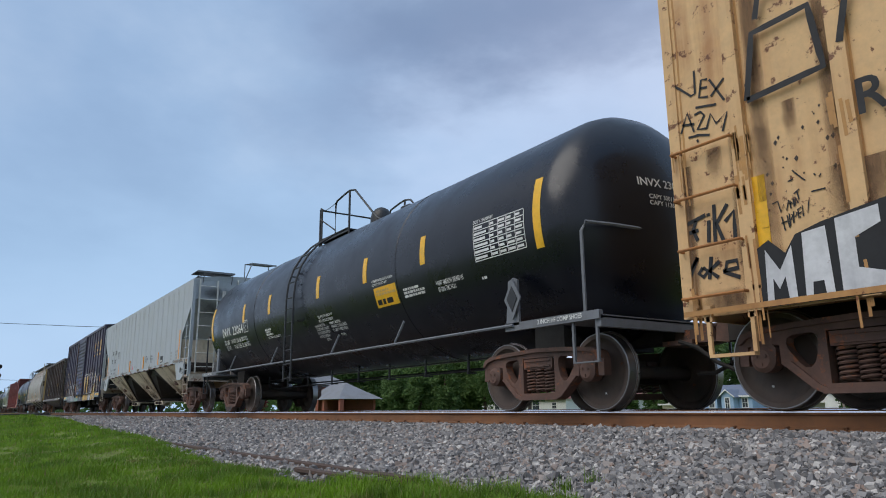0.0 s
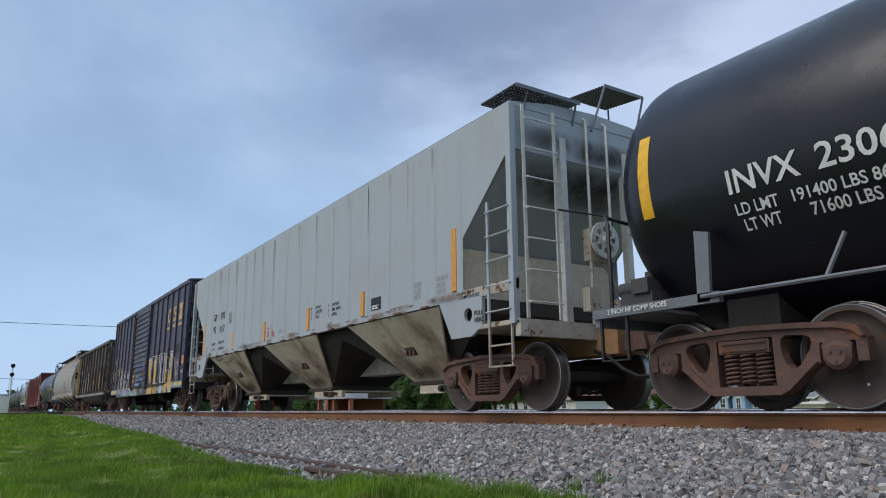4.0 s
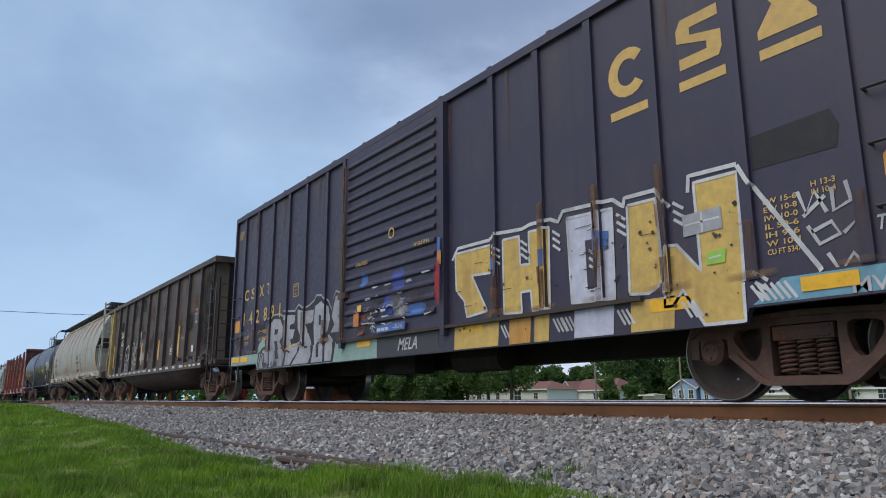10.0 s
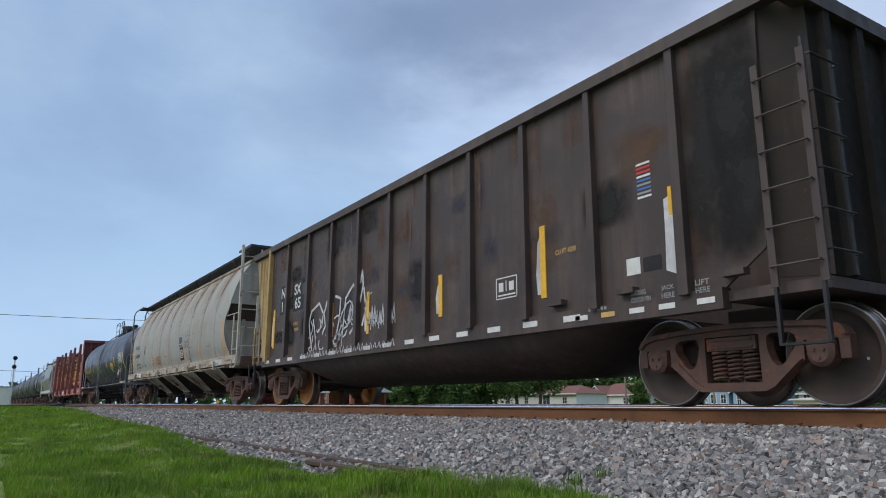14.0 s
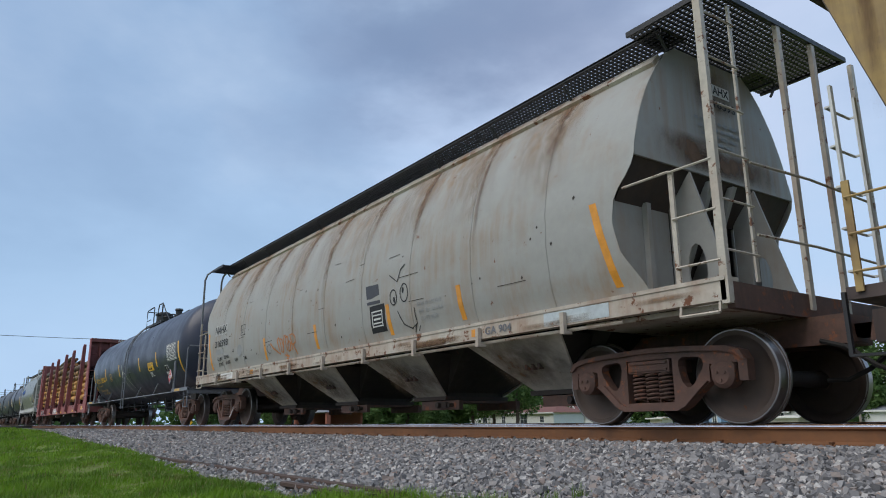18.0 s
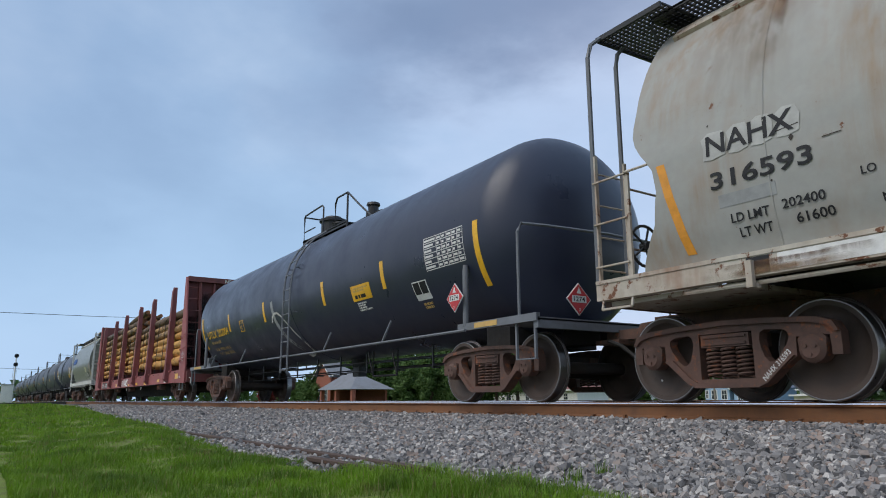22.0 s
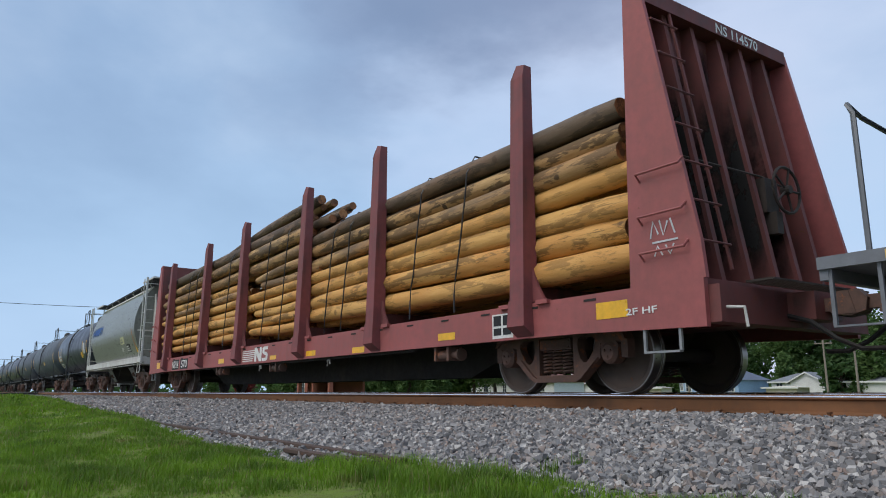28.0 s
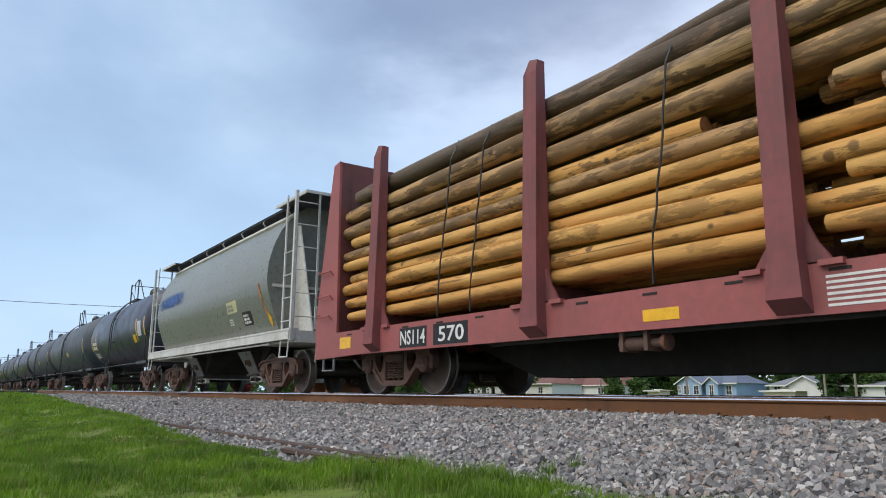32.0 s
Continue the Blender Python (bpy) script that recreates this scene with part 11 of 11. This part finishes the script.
part("porch_back_wall", Geo().box(3.0, 12.0, 1.4, 1.7, 0, 2.5), brick_red, brick)
for x in (3.2, 8.2, 13.2):
    part("porch_post", Geo().box(x - 0.25, x + 0.25, -4.2, -3.7, 0, 2.5), brick_red, brick)


def leaf_mesh(name, lobes, leaf, mat, seed):
    """Small pointed leaf sprays spread over round clumps (x, y, z, radius), one for each row."""
    rg = np.random.RandomState(seed)
    n = len(lobes)

    def unit(a):
        return a / np.linalg.norm(a, axis=1)[:, None]
    d = unit(rg.normal(size=(n, 3)) * np.array([1, 1, 0.85])) * (lobes[:, 3] * rg.uniform(0.35, 1.1, n))[:, None]
    c = lobes[:, :3] + d
    s = (leaf * rg.uniform(0.5, 1.2, n))[:, None]
    u = unit(rg.normal(size=(n, 3)) * np.array([1, 1, 0.7]))
    v = unit(np.cross(u, rg.normal(size=(n, 3))))
    w = np.cross(u, v) * 0.25
    vs = np.stack([c - u * s, c - v * s * 0.55 + w * s, c + u * s, c + v * s * 0.6 + w * s], 1).reshape(-1, 3)
    me = bpy.data.meshes.new(name)
    me.from_pydata(vs.tolist(), [], (np.arange(n)[:, None] * 4 + np.array([[0, 1, 2, 3]])).tolist())
    me.materials.append(mat)
    return me


def tree(x, y, h, crown, mat, seed, base=-1.15, trunk_r=0.28, bare=0.22, conic=0.0, n=900, leaf=0.55, label="leafy green tree with dense crown"):
    rn = random.Random(seed)
    ob = new("tree")
    tagged(ob, label, "tree", "trees beyond the track")
    ob.matrix_basis = pose(x, y, base)
    g = Geo()
    top = h * 0.85
    pts = [(0.15 * math.sin(i * 1.3 + seed), 0.15 * math.cos(i * 1.7 + seed), top * i / 6) for i in range(7)]
    rings = []
    for i, p in enumerate(pts):
        r = trunk_r * (1 - 0.85 * i / 6)
        rings.append([(p[0] + r * math.cos(2 * math.pi * k / 8), p[1] + r * math.sin(2 * math.pi * k / 8), p[2]) for k in range(8)])
    g.loft(rings)
    limbs = []
    for i in range(9):
        a, z0 = rn.uniform(0, 6.28), h * rn.uniform(bare, 0.6)
        L = crown * rn.uniform(0.5, 0.85)
        q = [(0, 0, z0), (0.5 * L * math.cos(a), 0.5 * L * math.sin(a), z0 + 0.25 * L), (L * math.cos(a), L * math.sin(a), z0 + 0.65 * L)]
        limbs.append(q[-1])
        g.pipe(q, trunk_r * 0.28, 5)
    part("trunk", g, bark, ob)
    # clumps of small leaf cards round the limb ends and through the crown
    lob = []
    for i in range(46):
        a, u = rn.uniform(0, 6.28), rn.uniform(0, 1)
        zc = h * (bare + (1 - bare) * u)
        wide = crown * (1 - conic * u) * (math.sin(math.pi * min(1, 0.18 + 0.80 * u)) ** 0.6)
        rr = wide * math.sqrt(rn.uniform(0.15, 1.0)) * 0.8
        lob.append((rr * math.cos(a), rr * math.sin(a), zc, crown * rn.uniform(0.22, 0.40)))
    lob += [(*p, crown * 0.25) for p in limbs]
    me = leaf_mesh("crown", np.array([lob[rn.randrange(len(lob))] for _ in range(n)]), leaf, mat, seed)
    part("crown", me, None, ob)
    return ob


# oaks before the white house
for i, (x, y, h, c) in enumerate(((-73.0, 62, 10.5, 5.2), (-80.5, 64, 10.0, 5.0), (-88.0, 66, 10.5, 5.0), (-95.0, 68, 9.5, 5.0), (-104, 70, 10, 5))):
    tree(x, y, h, c, leaves, 30 + i, bare=0.28, n=9000, leaf=0.26, label="broad oak tree with dark green spreading crown")
# wood behind the houses
rn = random.Random(3)
for i in range(26):
    k = -1.28 + 0.05 * i + rn.uniform(-0.02, 0.02)
    y = rn.uniform(124, 150)
    h = y * (0.055 if -1.12 < k < -0.90 else 0.108) * rn.uniform(0.85, 1.12) + 1.0
    tree(k * y, y, h, max(3.0, h * 0.42), leaves if i % 3 else leaves_dark, 60 + i, bare=0.05, n=6000, leaf=0.5, label="tall green tree in the wood behind the houses")
for i, (k, y, z) in enumerate(((-0.86, 112, 0.095), (-0.83, 116, 0.105), (-0.50, 96, 0.055), (-0.46, 98, 0.06), (-0.39, 98, 0.055), (-0.90, 96, 0.035), (-0.845, 97, 0.03), (-0.58, 108, 0.05))):
    tree(k * y, y, z * y + 1.1, 3.0 if z > 0.05 else 2.2, leaves_dark if i < 3 else leaves, 100 + i, conic=0.5, bare=0.03, n=2600, leaf=0.42, label="green bushy tree beside the houses")
for i, (k, y, z) in enumerate(((-2.42, 42, 0.085), (-2.55, 43, 0.06), (-1.75, 50, 0.10), (-1.62, 52, 0.11), (-1.50, 54, 0.12), (-3.3, 50, 0.10), (-3.9, 55, 0.10))):
    tree(k * y, y, z * y + 1.2, 2.4, leaves, 120 + i, bare=0.05, n=4200, leaf=0.28, label="green garden tree by the brick house")
tree(-2.90 * 42, 42, 4.4, 2.2, leaves_red, 140, bare=0.1, n=3000, leaf=0.22, label="red-leaved maple near the brick house")
for i in range(12):
    k = -2.25 + 0.075 * i + rn.uniform(-0.02, 0.02)
    y = 66 + rn.uniform(-4, 6)
    tree(k * y, y, rn.uniform(10.5, 13.5), rn.uniform(4.0, 5.0), leaves if i % 3 else leaves_dark, 160 + i, bare=0.03, n=6000, leaf=0.4, label="tall green tree in the wood behind the brick house")
# far tree line that closes the plain
rn = random.Random(8)
far = []
for i in range(9000):
    a = rn.uniform(-1.75, 1.5)
    d = rn.uniform(330, 420)
    far.append((d * math.sin(a), d * math.cos(a), -1 + rn.uniform(0, 1) ** 0.8 * (9 + 5 * noise.noise(Vector((a * 14, 0, 0)))), 1.0))
me = leaf_mesh("far_wood", np.array(far), 2.4, leaves_dark, 8)
tagged(new("far_wood", me), "distant dark green wood along the horizon", "wood", kind="stuff")

# poles and wires
for k, y, h in ((-0.935, 80, 9.5), (-0.746, 84, 9.5), (-0.52, 88, 7.5), (-0.479, 84, 6.4)):
    g = Geo().lathe([(0, 0.15), (h, 0.10)], 10, "z")
    g.box(-1.0, 1.0, -0.06, 0.06, h - 0.7, h - 0.55)
    p = thing("utility_pole", g, pole_wood, "grey wooden utility pole with crossarm", "utility pole", "poles", at=pose(k * y, y, -1.15, 0, 0, 20))
    for u in (-0.85, 0.85):
        part("insulator", Geo().lathe([(h - 0.55, 0.05), (h - 0.38, 0.07), (h - 0.35, 0.03)], 8, "z", (u, 0, 0)), galvanised, p)


def wire(pts, r, label):
    return thing("overhead_wire", Geo().pipe(pts, r, 5), black_iron, label, "wire", "overhead wires")


wire([(-75, y, 7.87 + 0.012 * y + 0.0007 * (y - 5) ** 2) for y in range(-40, 81, 8)], 0.024, "thin dark overhead wire crossing the line")
wire([(-150, y, 5.55 + 0.0008 * (y - 20) ** 2) for y in range(-60, 101, 10)], 0.03, "thin dark overhead wire crossing the line")
for x0, y0, x1, y1, z in ((-74.8, 80, -62.7, 84, 7.4), (-62.7, 84, -45.8, 88, 7.0)):
    wire([(x0 + (x1 - x0) * i / 8, y0 + (y1 - y0) * i / 8, z - 0.5 * math.sin(math.pi * i / 8)) for i in range(9)], 0.02, "thin dark wire between utility poles")
# signal masts beside the line
for x, y, h in ((-106.0, 3.25, 6.2),):
    m = new("signal_mast")
    tagged(m, "grey railway signal mast with two dark round heads", "railway signal", "signals")
    m.matrix_basis = pose(x, y, -0.3)
    part("mast", Geo().lathe([(0, 0.10), (h, 0.08)], 10, "z"), siding_white, m)
    for z in (h - 0.2, h - 1.3):
        g = Geo().lathe([(-0.06, 0.26), (0.04, 0.26)], 18, "x", (0.15, 0, z))
        hd = part("signal_head", g, black_iron, m)
        part("lamp_hood", Geo().lathe([(0.04, 0.13), (0.35, 0.15)], 12, "x", (0.15, 0, z), caps=False), black_iron, hd)
    part("ladder", Geo().box(-0.35, -0.30, -0.2, -0.17, 0, h - 1).box(-0.35, -0.30, 0.17, 0.2, 0, h - 1), galvanised, m)
cab = thing("relay_cabinet", Geo().box(-0.5, 0.5, -0.6, 0.6, 0, 2.3), siding_white, "white metal signal cabinet beside the line", "cabinet", at=pose(-104.0, 2.55, -0.3))
part("door", Geo().box(0.5, 0.53, -0.5, 0.5, 0.2, 2.1), siding_white, cab)
part("roof", Geo().box(-0.6, 0.6, -0.7, 0.7, 2.3, 2.4), galvanised, cab)
# small yellow diamond marker
sg = thing("marker_sign", Geo().plate([(0, -0.32), (0.32, 0), (0, 0.32), (-0.32, 0)], (), -0.02, 0.0), reflect_yellow, "small yellow diamond marker sign on a post", "sign", at=pose(-111.0, 30.5, 0.25, 0, 0, 70))
part("post", Geo().box(-0.03, 0.03, 0.0, 0.05, -1.4, 0.0), galvanised, sg)
# level crossing at the far end
g = Geo()
for y0, y1, z0, z1 in ((-60, 2.5, -0.32, -0.10), (2.5, 6.3, -0.10, -0.02), (8.0, 12, -0.02, -0.2), (12, 80, -0.2, -1.1)):
    g.hexa([(-80, y0, z0 - 0.5), (-71, y0, z0 - 0.5), (-71, y1, z1 - 0.5), (-80, y1, z1 - 0.5)], [(-80, y0, z0), (-71, y0, z0), (-71, y1, z1), (-80, y1, z1)])
tagged(new("road", g.mesh("road", asphalt)), "dark asphalt road crossing the line", "road", kind="structure")


# ---------------------------------------------------------------- movement
RUN = [(0, 0.10), (2, 7.82), (4, 15.56), (6.5, 25.21), (8.5, 32.95), (10.5, 40.71), (12.5, 48.41), (14.5, 56.08), (16.5, 63.69), (18.5, 71.21), (20.5, 78.50), (22.5, 85.65), (24.5, 92.77), (26.5, 99.84), (28.5, 106.82), (30.5, 113.80), (32, 119.08)]


def travelled(t):
    """Metres that the train has gone by t seconds: a smooth curve through RUN."""
    n = len(RUN)
    for i in range(n - 1):
        (t0, s0), (t1, s1) = RUN[i], RUN[i + 1]
        if t <= t1 or i == n - 2:
            slope = lambda k: (RUN[min(k + 1, n - 1)][1] - RUN[max(k - 1, 0)][1]) / (RUN[min(k + 1, n - 1)][0] - RUN[max(k - 1, 0)][0])
            h = t1 - t0
            u = (t - t0) / h
            a, b = slope(i) * h, slope(i + 1) * h
            return s0 * (2 * u ** 3 - 3 * u ** 2 + 1) + a * (u ** 3 - 2 * u ** 2 + u) + s1 * (-2 * u ** 3 + 3 * u ** 2) + b * (u ** 3 - u ** 2)


def motions():
    times = [0.5 * i for i in range(65)]
    run = [(t, travelled(t)) for t in times]
    for car, x0 in CARS:
        walk(car, [(t, pose(x0 + s, YC, 0)) for t, s in run])
    for ob, xc, y, z, tilt in LOGS:
        walk(ob, [(t, pose(-120.40 + xc + s, YC + y, z, 0, tilt, 0)) for t, s in run[::2]])
    # wheels: about 75 degrees of roll from row to row
    steps = []
    k, n = 0, int(32.0 / 0.15)
    for i in range(n + 1):
        t = 32.0 * i / n
        steps.append((t, travelled(t)))
    for ax, x, r in WHEELSETS:
        off = math.degrees(x * 1.7)
        walk(ax, [(t, pose(x, 0, r, 0, off + math.degrees(s / r), 0)) for t, s in steps])


motions()
